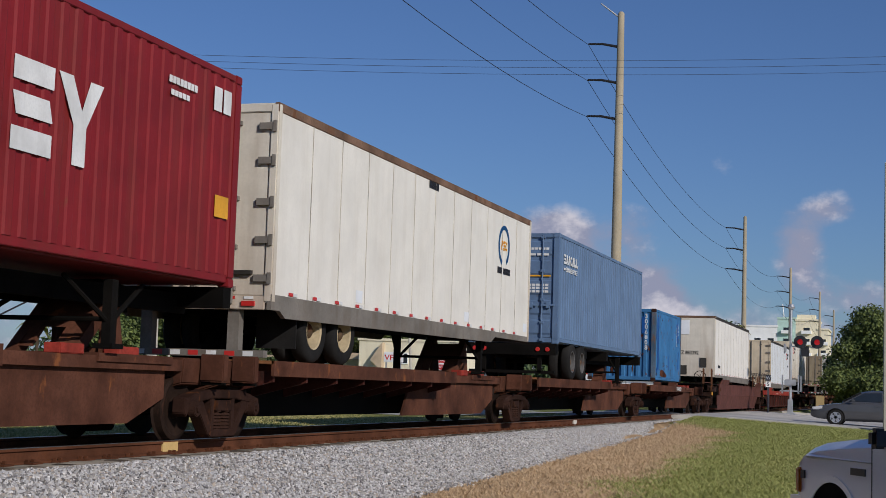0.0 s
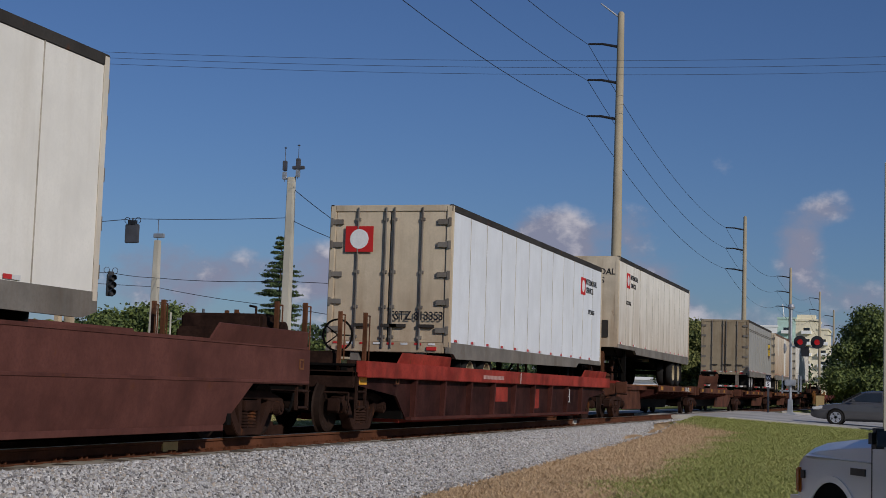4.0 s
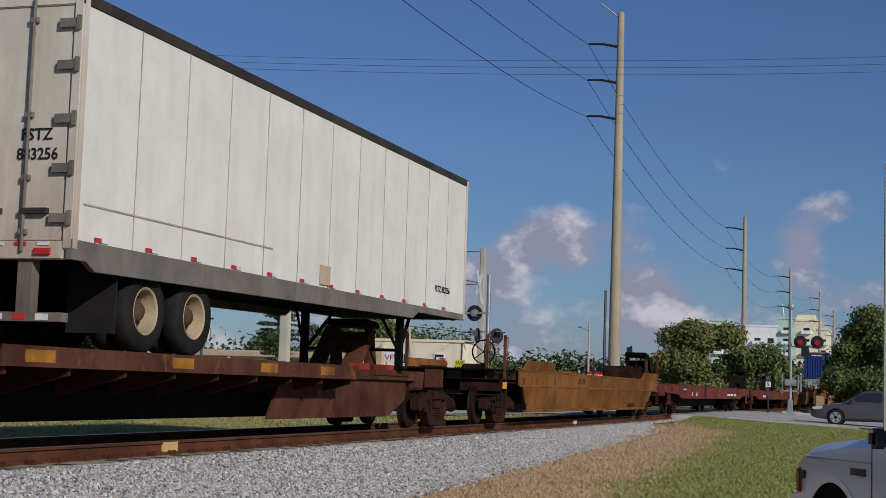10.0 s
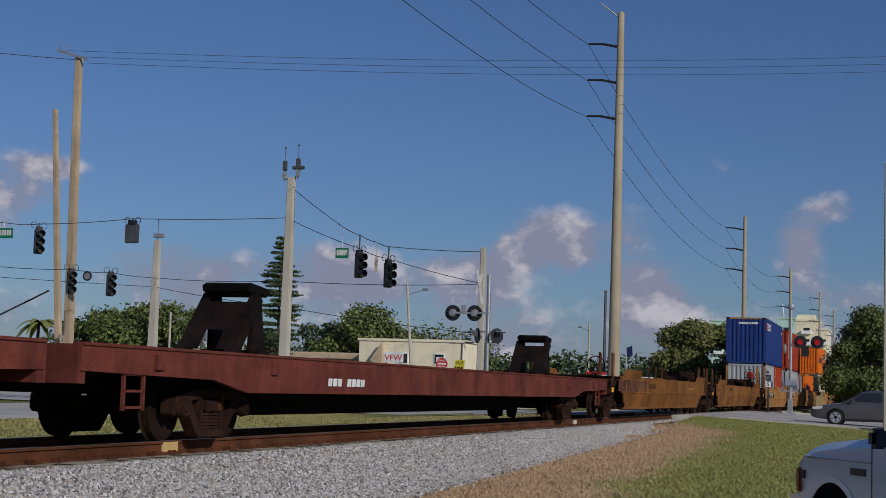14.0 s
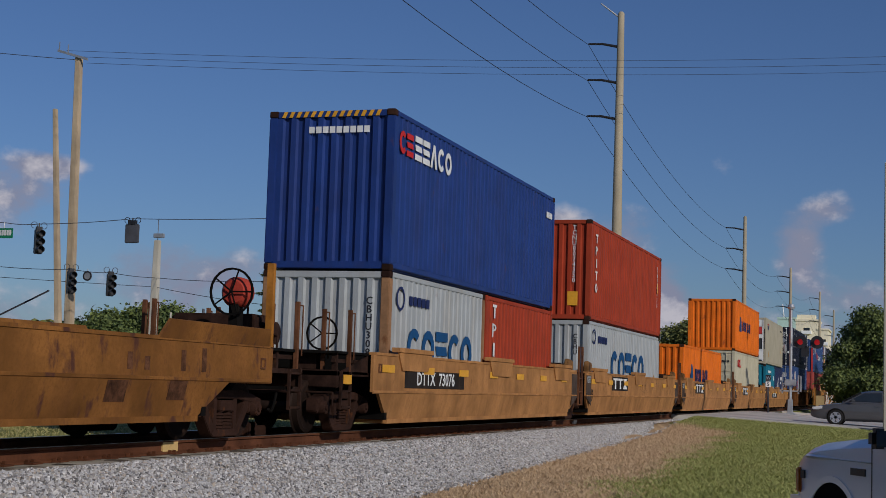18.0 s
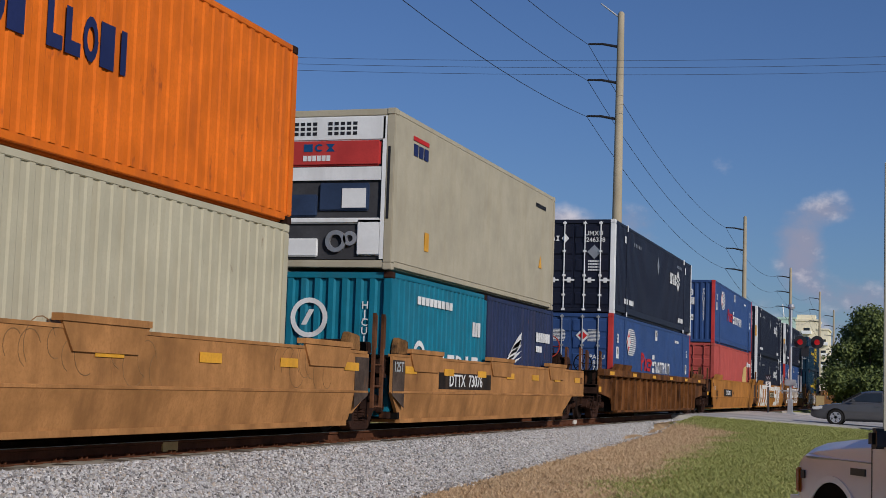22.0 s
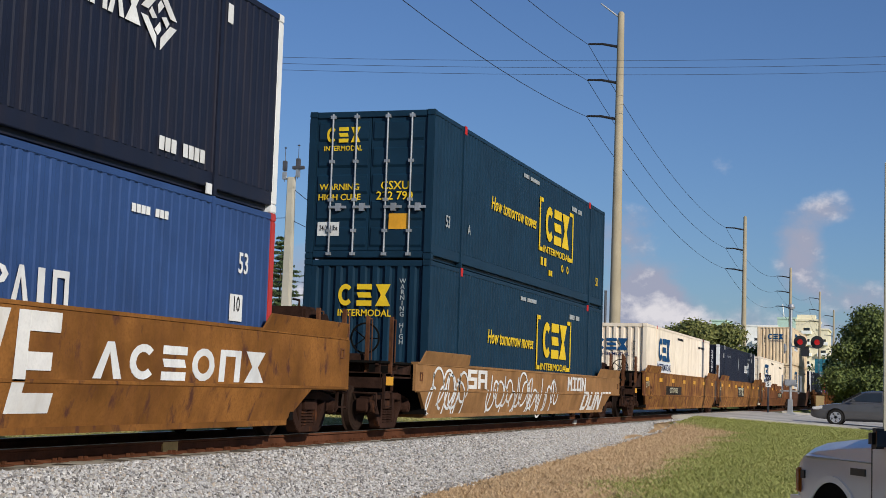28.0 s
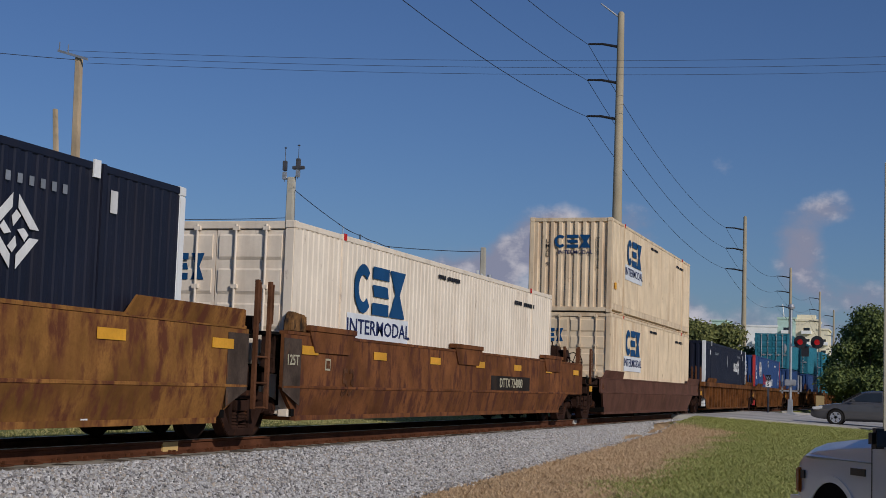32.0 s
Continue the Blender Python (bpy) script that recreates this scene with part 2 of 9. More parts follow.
def outlines(code, a, b, z0, z1):
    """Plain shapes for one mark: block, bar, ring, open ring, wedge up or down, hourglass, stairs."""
    w, h, m = b - a, z1 - z0, (a + b) / 2
    if code == "i":
        return [[(a + 0.3 * w, z0), (b - 0.3 * w, z0), (b - 0.3 * w, z1), (a + 0.3 * w, z1)]]
    if code in "oc":
        out = []
        n = 14
        lo, hi = (0.0, 2 * math.pi) if code == "o" else (0.75, 2 * math.pi - 0.75)
        for k in range(n):
            p, q = lo + (hi - lo) * k / n, lo + (hi - lo) * (k + 1) / n
            out.append([(m + f * w / 2 * math.cos(t), (z0 + z1) / 2 + f * h / 2 * math.sin(t)) for f, t in ((0.55, p), (1.0, p), (1.0, q), (0.55, q))])
        return out
    if code == "a":
        return [[(a, z0), (a + 0.28 * w, z0), (m + 0.1 * w, z1), (m - 0.1 * w, z1)], [(b - 0.28 * w, z0), (b, z0), (m + 0.14 * w, z1), (m - 0.06 * w, z1)]]
    if code == "v":
        return [[(a, z1), (m - 0.1 * w, z0), (m + 0.1 * w, z0), (a + 0.28 * w, z1)], [(b - 0.28 * w, z1), (m - 0.06 * w, z0), (m + 0.14 * w, z0), (b, z1)]]
    if code == "t":
        return [[(a, z1 - 0.2 * h), (b, z1 - 0.2 * h), (b, z1), (a, z1)], [(m - 0.13 * w, z0), (m + 0.13 * w, z0), (m + 0.13 * w, z1 - 0.2 * h), (m - 0.13 * w, z1 - 0.2 * h)]]
    if code == "y":
        k = z0 + 0.45 * h
        return [[(a, z1), (m - 0.14 * w, k), (m + 0.14 * w, k), (a + 0.3 * w, z1)], [(b - 0.3 * w, z1), (m - 0.05 * w, k), (m + 0.14 * w, k), (b, z1)], [(m - 0.14 * w, z0), (m + 0.14 * w, z0), (m + 0.14 * w, k), (m - 0.14 * w, k)]]
    if code in "un":
        q = z0 if code == "u" else z1 - 0.2 * h
        return [[(a, z0), (a + 0.26 * w, z0), (a + 0.26 * w, z1), (a, z1)], [(b - 0.26 * w, z0), (b, z0), (b, z1), (b - 0.26 * w, z1)], [(a + 0.26 * w, q), (b - 0.26 * w, q), (b - 0.26 * w, q + 0.2 * h), (a + 0.26 * w, q + 0.2 * h)]]
    if code in "pd":
        lo = z0 + 0.42 * h if code == "p" else z0
        out = [[(a, z0), (a + 0.27 * w, z0), (a + 0.27 * w, z1), (a, z1)]]
        for p, q in ((-1.57, -0.78), (-0.78, 0), (0, 0.78), (0.78, 1.571)):
            out.append([(a + 0.25 * w + f * (0.75 * w) * math.cos(t), (lo + z1) / 2 + f * (z1 - lo) / 2 * math.sin(t)) for f, t in ((0.55, p), (1.0, p), (1.0, q), (0.55, q))])
        return out
    if code == "h":
        return [[(a, z0), (b, z0), (m + 0.14 * w, (z0 + z1) / 2), (m - 0.14 * w, (z0 + z1) / 2)], [(a, z1), (m - 0.14 * w, (z0 + z1) / 2), (m + 0.14 * w, (z0 + z1) / 2), (b, z1)]]
    if code == "s":
        return [[(a, z0), (b, z0), (b, z0 + 0.25 * h), (a, z0 + 0.25 * h)], [(a + 0.1 * w, z0 + 0.38 * h), (b, z0 + 0.38 * h), (b - 0.1 * w, z0 + 0.62 * h), (a, z0 + 0.62 * h)], [(a, z1 - 0.25 * h), (b, z1 - 0.25 * h), (b, z1), (a, z1)]]
    if code == "l":
        return [[(a, z0), (a + 0.38 * w, z0), (a + 0.38 * w, z1), (a, z1)], [(a + 0.38 * w, z0), (b, z0), (b, z0 + 0.3 * h), (a + 0.38 * w, z0 + 0.3 * h)]]
    return [[(a, z0), (b, z0), (b, z1), (a, z1)]]


def marks_row(parent, name, material, face, a0, a1, z0, z1, off, codes, lean=0.0, gap=0.1):
    """A row of plain shapes, one for each code; a space leaves a gap."""
    g = Geo()
    w = (a1 - a0) / len(codes)
    for i, c in enumerate(codes):
        if c == " ":
            continue
        for k, poly in enumerate(outlines("b" if name == "lettering" else c, a0 + (i + gap) * w, a0 + (i + 1 - gap) * w, z0, z1)):
            poly = [(p + lean * (q - z0), q) for p, q in poly]
            if face == "side":
                g.prism(poly, "x", off, off + 0.004 + 0.0004 * k)
            else:
                g.prism(poly, "y", off - 0.004 - 0.0004 * k, off)
    return part(name, g, material, parent)


STROKES = {
    "M": ((0, 0, .26, 0, .26, 1, 0, 1), (.74, 0, 1, 0, 1, 1, .74, 1), (.26, 1, .26, .62, .5, .25, .5, .6), (.74, 1, .74, .62, .5, .25, .5, .6)),
    "W": ((0, 0, .26, 0, .26, 1, 0, 1), (.74, 0, 1, 0, 1, 1, .74, 1), (.26, 0, .26, .38, .5, .75, .5, .4), (.74, 0, .74, .38, .5, .75, .5, .4)),
    "I": ((.34, .17, .66, .17, .66, .83, .34, .83), (0, 0, 1, 0, 1, .17, 0, .17), (0, .83, 1, .83, 1, 1, 0, 1)),
    "S": ((0, 0, 1, 0, 1, .2, 0, .2), (0, .42, 1, .42, 1, .6, 0, .6), (0, .8, 1, .8, 1, 1, 0, 1), (0, .6, .3, .6, .3, .8, 0, .8), (.7, .2, 1, .2, 1, .42, .7, .42)),
    "D": ((0, 0, .28, 0, .28, 1, 0, 1), (.28, .8, .8, .8, .7, 1, .28, 1), (.28, 0, .7, 0, .8, .2, .28, .2), (.72, .1, 1, .3, 1, .72, .72, .95)),
    "K": ((0, 0, .28, 0, .28, 1, 0, 1), (.28, .4, .7, 1, 1, 1, .45, .35), (.35, .5, .5, .68, 1, 0, .7, 0)),
    "T": ((0, .8, 1, .8, 1, 1, 0, 1), (.36, 0, .64, 0, .64, .8, .36, .8)),
    "A": ((0, 0, .26, 0, .26, 1, 0, 1), (.74, 0, 1, 0, 1, 1, .74, 1), (.26, .8, .74, .8, .74, 1, .26, 1), (.26, .35, .74, .35, .74, .53, .26, .53)),
    "Y": ((0, 1, .3, 1, .62, .5, .38, .5), (.7, 1, 1, 1, .62, .5, .42, .5), (.37, 0, .63, 0, .63, .5, .37, .5)),
    "C": ((0, 0, .28, 0, .28, 1, 0, 1), (.28, 0, 1, 0, 1, .2, .28, .2), (.28, .8, 1, .8, 1, 1, .28, 1)),
    "V": ((0, 1, .28, 1, .6, 0, .4, 0), (.72, 1, 1, 1, .6, 0, .42, 0)),
    "E": ((0, 0, .28, 0, .28, 1, 0, 1), (.28, 0, 1, 0, 1, .2, .28, .2), (.28, .8, 1, .8, 1, 1, .28, 1), (.28, .42, .85, .42, .85, .6, .28, .6)),
    "U": ((0, 0, .28, 0, .28, 1, 0, 1), (.72, 0, 1, 0, 1, 1, .72, 1), (.28, 0, .72, 0, .72, .2, .28, .2)),
    "N": ((0, 0, .26, 0, .26, 1, 0, 1), (.74, 0, 1, 0, 1, 1, .74, 1), (.26, 1, .26, .65, .74, 0, .74, .35)),
    "O": ((0, 0, .28, 0, .28, 1, 0, 1), (.72, 0, 1, 0, 1, 1, .72, 1), (.28, 0, .72, 0, .72, .2, .28, .2), (.28, .8, .72, .8, .72, 1, .28, 1)),
}


def sprayed(parent, words, material, a0, a1, z0, z1, x, bend, lean=0.0, gap=0.12):
    """Fat block letters sprayed on a side wall; each letter is one part."""
    w = (a1 - a0) / len(words)
    for i, s in enumerate(words):
        if s == " ":
            continue
        g = Geo()
        for k, q in enumerate(STROKES[s]):
            p = [(a0 + w * (i + gap / 2 + (1 - gap) * q[j]) + lean * q[j + 1] * (z1 - z0), z0 + (z1 - z0) * q[j + 1]) for j in (0, 2, 4, 6)]
            g.prism(p, "x", x, x + 0.003 + 0.0006 * k)
        me = mesh_of(g, "graffiti")
        fold_mesh(me, *bend)
        part("graffiti", me, material, parent)


def bars(parent, name, material, face, a0, a1, z0, z1, off, n, lean=0.0):
    """Plain blocks that stand for writing: n blocks in a row."""
    g = Geo()
    w = (a1 - a0) / n
    for i in range(n):
        p, q = a0 + i * w + 0.12 * w, a0 + (i + 1) * w - 0.08 * w
        e = lean * (z1 - z0)
        if face == "side":
            g.prism([(p, z0), (q, z0), (q + e, z1), (p + e, z1)], "x", off, off + 0.004)
        else:
            g.prism([(p, z0), (q, z0), (q + e, z1), (p + e, z1)], "y", off - 0.004, off)
    return part(name, g, material, parent)


# ---- the train: common parts ----
def travelled(t):
    """Metres that the train has come by t seconds."""
    return 16.95 * t + 0.00625 * t * t


TRAIN = []            # (thing, place along the train, height)


def on_train(ob, u, z):
    ob.location = (TC, u, z)
    TRAIN.append((ob, u, z))
    return ob


steel = mat("worn_wheel_steel", (0.024, 0.014, 0.010), 0.7, 0.0, var=0.35, rust=0.3, rust_col=(0.055, 0.024, 0.015))
# grimy black steel, taken near black to carry the shade under the cars too
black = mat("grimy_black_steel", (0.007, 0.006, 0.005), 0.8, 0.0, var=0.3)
cast = mat("rusty_cast_steel", (0.040, 0.019, 0.013), 0.8, 0.0, var=0.3, rust=0.3)
rubber = mat("tyre_rubber", (0.022, 0.021, 0.02), 0.85, var=0.25)
white = mat("white_lettering", (0.74, 0.74, 0.72), 0.6, var=0.12, streak=0.2)
ink = mat("black_lettering", (0.025, 0.025, 0.03), 0.6, var=0.1)
yellow = mat("reflective_yellow", (0.75, 0.36, 0.03), 0.5, var=0.15)
red = mat("reflective_red", (0.55, 0.03, 0.025), 0.4, var=0.1)
silver = mat("galvanised_steel", (0.45, 0.46, 0.47), 0.45, 0.6, var=0.15)
TRUCK = {}


def truck_meshes():
    """A cast three-piece truck: side frames with open windows, a bolster, bearing ends and brake rods."""
    sf = Geo()
    for s in (-1, 1):
        def member(poly, k):
            d = 0.004 * k
            x0, x1 = sorted((s * (0.86 + d), s * (1.06 - d)))
            sf.prism(poly, "x", x0, x1)
        member([(-1.10, 0.47), (-1.10, 0.55), (-0.82, 0.62), (-0.50, 0.67), (0.50, 0.67), (0.82, 0.62), (1.10, 0.55), (1.10, 0.47), (0.62, 0.52), (0.34, 0.555), (-0.34, 0.555), (-0.62, 0.52)], 0)
        member([(-0.44, 0.09), (-0.36, 0.04), (0.36, 0.04), (0.44, 0.09), (0.34, 0.14), (-0.34, 0.14)], 1)
        for e in (-1, 1):
            member([(e * 0.72, 0.34), (e * 0.70, 0.60), (e * 1.11, 0.56), (e * 1.12, 0.36), (e * 1.04, 0.31), (e * 0.99, 0.40), (e * 0.80, 0.40)], 2)
            member([(e * 0.80, 0.50), (e * 0.62, 0.56), (e * 0.30, 0.15), (e * 0.42, 0.07)], 3)
            member([(e * 0.25, 0.10), (e * 0.25, 0.60), (e * 0.36, 0.60), (e * 0.36, 0.12)], 4)
            sf.tube((s * 1.03, e * 0.89, 0.42), (s * 1.13, e * 0.89, 0.42), 0.125, 0.105, 12)
            sf.tube((s * 1.12, e * 0.89, 0.42), (s * 1.15, e * 0.89, 0.42), 0.055, n=8)
    sf.box(-1.075, 1.075, -0.23, 0.23, 0.385, 0.53)
    sf.box(-0.55, 0.55, -0.22, 0.22, 0.50, 0.68)
    for e in (-1, 1):
        sf.box(-0.85, 0.85, e * 0.40 - 0.05, e * 0.40 + 0.05, 0.30, 0.40)
        sf.tube((0.3, e * 0.40, 0.33), (0.3, -e * 0.05, 0.62), 0.025, n=6)
    TRUCK["frame"] = mesh_of(sf, "truck_frame", bevel=0.010)
    TRUCK["frame"].materials.append(cast)
    ws = Geo()
    for s in (-1, 1):
        ws.turned([(s * 0.685, 0.455), (s * 0.71, 0.425), (s * 0.80, 0.415), (s * 0.815, 0.36), (s * 0.79, 0.30), (s * 0.775, 0.14), (s * 0.83, 0.12), (s * 0.83, 0.0)], "x", n=28)
    ws.tube((-0.7, 0, 0), (0.7, 0, 0), 0.08, n=10)
    TRUCK["wheels"] = mesh_of(ws, "wheelset", smooth=True)
    TRUCK["wheels"].materials.append(steel)
    sp = Geo()
    for k in (-0.13, 0.13):
        prof = []
        for i in range(6):
            prof += [(0.15 + i * 0.045, 0.085), (0.162 + i * 0.045, 0.108), (0.18 + i * 0.045, 0.108), (0.19 + i * 0.045, 0.085)]
        sp.turned(prof, "z", (0, k, 0), 10)
    sp.box(-0.09, 0.09, -0.25, 0.25, 0.13, 0.155)
    TRUCK["springs"] = mesh_of(sp, "springs")
    TRUCK["springs"].materials.append(cast)


truck_meshes()
WHEELSETS = []


def add_truck(car, y, z0):
    """A two-axle truck under a car; z0 is the car's own height over the rail."""
    t = part("truck", TRUCK["frame"], None, car)
    t.location = (0, y, -z0)
    for e in (-0.89, 0.89):
        w = part("wheelset", TRUCK["wheels"], None, t)
        w.location = (0, e, 0.42)
        WHEELSETS.append((w, e))
    for x in (-0.965, 0.965):
        part("spring_nest", TRUCK["springs"], None, t).location = (x, 0, -0.01)


def corrugated(length, z0, z1, x, depth, pitch, sign=1, along="y", a=0.0):
    """A sheet with upright folds from a to a + length, its crests in the plane x."""
    n = max(2, round(length / pitch))
    w = length / n
    pts = []
    for i in range(n):
        o = a + i * w
        pts += [(o, 0), (o + 0.38 * w, 0), (o + 0.5 * w, 1), (o + 0.88 * w, 1)]
    pts.append((a + length, 0))
    g = Geo()
    if along == "y":
        lines = [[(x - sign * depth * d, p, z) for p, d in pts] for z in (z0, z1)]
    else:
        lines = [[(p, x + sign * depth * d, z) for p, d in pts] for z in (z0, z1)]
    g.rows(lines)
    return g


BOXES = {}


def container(u, z, L, W, H, paint, end="corr", post=None, rail=None, label="", lock=None, wide53=False, tip=False):
    """A shipping container that stands at z with its near end at u; returns it for its lettering."""
    post = post or paint
    rail = rail or paint
    lock = lock or silver
    c = thing("shipping_container", label, "container", "containers on the train")
    h = W / 2
    key = (L, W, H, end, wide53)
    if key not in BOXES:
        m = {}
        p53 = 0.155 if wide53 else 0.19
        for i, (sx, y0) in enumerate(((-1, 0), (1, 0), (-1, L - p53), (1, L - p53))):
            x0, x1 = (h - 0.16, h) if sx > 0 else (-h, -h + 0.16)
            m["post%d" % i] = mesh_of(Geo().box(x0, x1, y0, y0 + p53, 0.118, H - 0.118), "corner_post", bevel=0.015)
        for i, sx in enumerate((-1, 1)):
            x0, x1 = (h - 0.10, h - 0.004) if sx > 0 else (-h + 0.004, -h + 0.10)
            low = 0.30 if wide53 else 0.16
            g = Geo().box(x0, x1 - (0.012 if wide53 else 0.016), p53, L - p53, 0.055 if not wide53 else 0.10, low)
            if wide53:
                for e in (p53 + 1.75, L - p53 - 1.85):
                    g.box(x0, x1 + 0.012, e, e + 0.10, 0.0, H)
            m["rail%d" % i] = mesh_of(g, "bottom_rail", bevel=0.008)
            m["top%d" % i] = mesh_of(Geo().box(x0, x1, p53, L - p53, H - 0.10, H - 0.01), "top_rail", bevel=0.008)
            sg = corrugated(L - 2 * p53, low, H - 0.10, sx * (h - 0.012), 0.013 if wide53 else 0.019, 0.205 if wide53 else 0.278, sx, "y", p53)
            m["side%d" % i] = mesh_of(sg, "side_wall")
        m["roof"] = mesh_of(Geo().box(-h + 0.06, h - 0.06, 0.1, L - 0.1, H - 0.05, H - 0.012), "roof")
        m["floor"] = mesh_of(Geo().box(-h + 0.1, h - 0.1, 0.1, L - 0.1, 0.03, 0.16), "floor")
        m["far"] = mesh_of(corrugated(W - 0.32, 0.12, H - 0.12, L - 0.05, 0.045, 0.25, -1, "x", -h + 0.16), "end_wall")
        for i, y0 in enumerate((0.012, L - 0.11)):
            m["sill%d" % i] = mesh_of(Geo().box(-h + 0.16, h - 0.16, y0, y0 + 0.10, 0.03, 0.16), "end_sill", bevel=0.01)
            m["head%d" % i] = mesh_of(Geo().box(-h + 0.16, h - 0.16, y0, y0 + 0.10, H - 0.13, H - 0.01), "end_header", bevel=0.01)
        for i, (x0, y0, z0) in enumerate([(x, y, q) for x in (-h, h - 0.162) for y in (-0.003, L - 0.175) for q in (-0.002, H - 0.118)]):
            g = Geo().box(x0, x0 + 0.162, y0, y0 + 0.178, z0, z0 + 0.118)
            m["cast%d" % i] = mesh_of(g, "corner_casting", bevel=0.012)
        if end == "corr":
            m["end0"] = mesh_of(corrugated(W - 0.32, 0.16, H - 0.13, 0.022, 0.05, 0.25, 1, "x", -h + 0.16), "end_wall")
        else:
            for i, (x0, x1) in enumerate(((-h + 0.165, -0.008), (0.008, h - 0.165))):
                g = Geo().box(x0, x1, 0.045, 0.09, 0.17, H - 0.14)
                n = 5
                for k in range(n):
                    zz = 0.17 + (H - 0.31) * (k + 0.12) / n
                    g.prism([(0.045, zz), (0.020, zz + 0.05), (0.020, zz + (H - 0.31) / n * 0.70), (0.045, zz + (H - 0.31) / n * 0.76)], "x", x0 + 0.05, x1 - 0.05)
                m["end%d" % i] = mesh_of(g, "door_leaf")
                for j, f in enumerate((0.30, 0.74)):
                    xx = x0 + (x1 - x0) * f
                    g = Geo().tube((xx, -0.012, 0.07), (xx, -0.012, H - 0.06), 0.019, n=8)
                    for zz in (0.10, 0.55, 1.15, 1.9, H - 0.12):
                        g.box(xx - 0.05, xx + 0.05, -0.03, 0.03, zz - 0.03, zz + 0.03)
                    m["bar%d%d" % (i, j)] = mesh_of(g, "lock_rod")
                    m["handle%d%d" % (i, j)] = mesh_of(Geo().box(xx - 0.02, xx + 0.34, -0.045, -0.02, 0.98, 1.03).box(xx + 0.12, xx + 0.22, -0.05, 0.02, 0.93, 1.08), "door_handle")
        BOXES[key] = m
    for k, me in BOXES[key].items():
        me2 = me.copy()
        base = {"corner_post": post, "corner_casting": post if not tip else cast, "bottom_rail": rail, "top_rail": rail, "lock_rod": lock, "door_handle": lock}.get(me.name.split(".")[0], paint)
        me2.materials.append(base)
        part(me.name.split(".")[0], me2, None, c)
    on_train(c, u, z)
    return c


def duals(parent, ys, z, rimmat, half=1.2, r=0.50):
    """Two axles of dual road wheels, and the beam that carries them."""
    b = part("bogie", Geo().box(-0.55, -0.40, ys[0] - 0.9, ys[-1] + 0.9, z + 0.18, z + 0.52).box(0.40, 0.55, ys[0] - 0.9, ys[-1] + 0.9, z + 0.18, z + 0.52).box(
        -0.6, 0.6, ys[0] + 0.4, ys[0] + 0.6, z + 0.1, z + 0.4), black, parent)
    for y in ys:
        for s in (-1, 1):
            g = Geo()
            for o in (0.0, 0.33):
                x = half - o
                g.turned([(s * (x - 0.28), r - 0.09), (s * (x - 0.24), r - 0.02), (s * (x - 0.20), r), (s * (x - 0.06), r), (s * (x - 0.02), r - 0.03), (s * x, r - 0.10), (s * (x - 0.02), r - 0.2), (s * (x - 0.06), r - 0.22)], "x", (0, y, z), 26, False)
            w = part("road_wheel", g, rubber, b, smooth=True)
            q = Geo().turned([(s * (half - 0.035), 0.300), (s * (half - 0.015), 0.290), (s * (half - 0.03), 0.265), (s * (half - 0.20), 0.225)], "x", (0, y, z), 24, False)
            hub = Geo().turned([(s * (half - 0.195), 0.222), (s * (half - 0.19), 0.14), (s * (half - 0.10), 0.11), (s * (half - 0.07), 0.07), (s * (half - 0.065), 0.0)], "x", (0, y, z), 20)
            for i in range(8):
                w2 = 2 * math.pi * i / 8
                hub.tube((s * (half - 0.20), y + 0.17 * math.cos(w2), z + 0.17 * math.sin(w2)), (s * (half - 0.18), y + 0.17 * math.cos(w2), z + 0.17 * math.sin(w2)), 0.018, n=6)
            part("wheel_rim", q, rimmat, b, smooth=True)
            part("wheel_hub", hub, hub_m, b, smooth=True)
        part("axle", Geo().tube((-half + 0.1, y, z), (half - 0.1, y, z), 0.07, n=8), black, b)


def landing_gear(parent, y, z0, z1):
    g = Geo()
    for s in (-1, 1):
        g.box(s * 0.95 - 0.06, s * 0.95 + 0.06, y - 0.07, y + 0.07, z0 + 0.06, z1)
        g.box(s * 0.95 - 0.13, s * 0.95 + 0.13, y - 0.13, y + 0.13, z0, z0 + 0.06)
        g.tube((s * 0.95, y, z0 + 0.3), (s * 0.80, y + 1.0, z1), 0.035, n=6)
        g.tube((s * 0.95, y, z0 + 0.3), (s * 0.80, y - 0.8, z1), 0.03, n=6)
    g.tube((-0.95, y, z0 + 0.35), (0.95, y, z0 + 0.35), 0.03, n=6)
    part("landing_gear", g, black, parent)


hub_m = mat("rust_stained_hub", (0.13, 0.085, 0.05), 0.8, var=0.35, rust=0.4)
RIM = mat("cream_wheel_rim", (0.46, 0.37, 0.23), 0.6, rust=0.25, streak=0.3)
RIMD = mat("dark_wheel_rim", (0.12, 0.115, 0.11), 0.6, rust=0.3)
RIMW = mat("grey_wheel_rim", (0.42, 0.41, 0.40), 0.5, rust=0.15)
trail_dark = mat("dark_trailer_rail", (0.05, 0.045, 0.04), 0.7, rust=0.2)
trail_grey = mat("grey_trailer_rail", (0.20, 0.18, 0.155), 0.6, streak=0.4, rust=0.1)


SEAM = mat("dirty_panel_seam", (0.48, 0.43, 0.35), 0.7, var=0.3, scale=1.5)


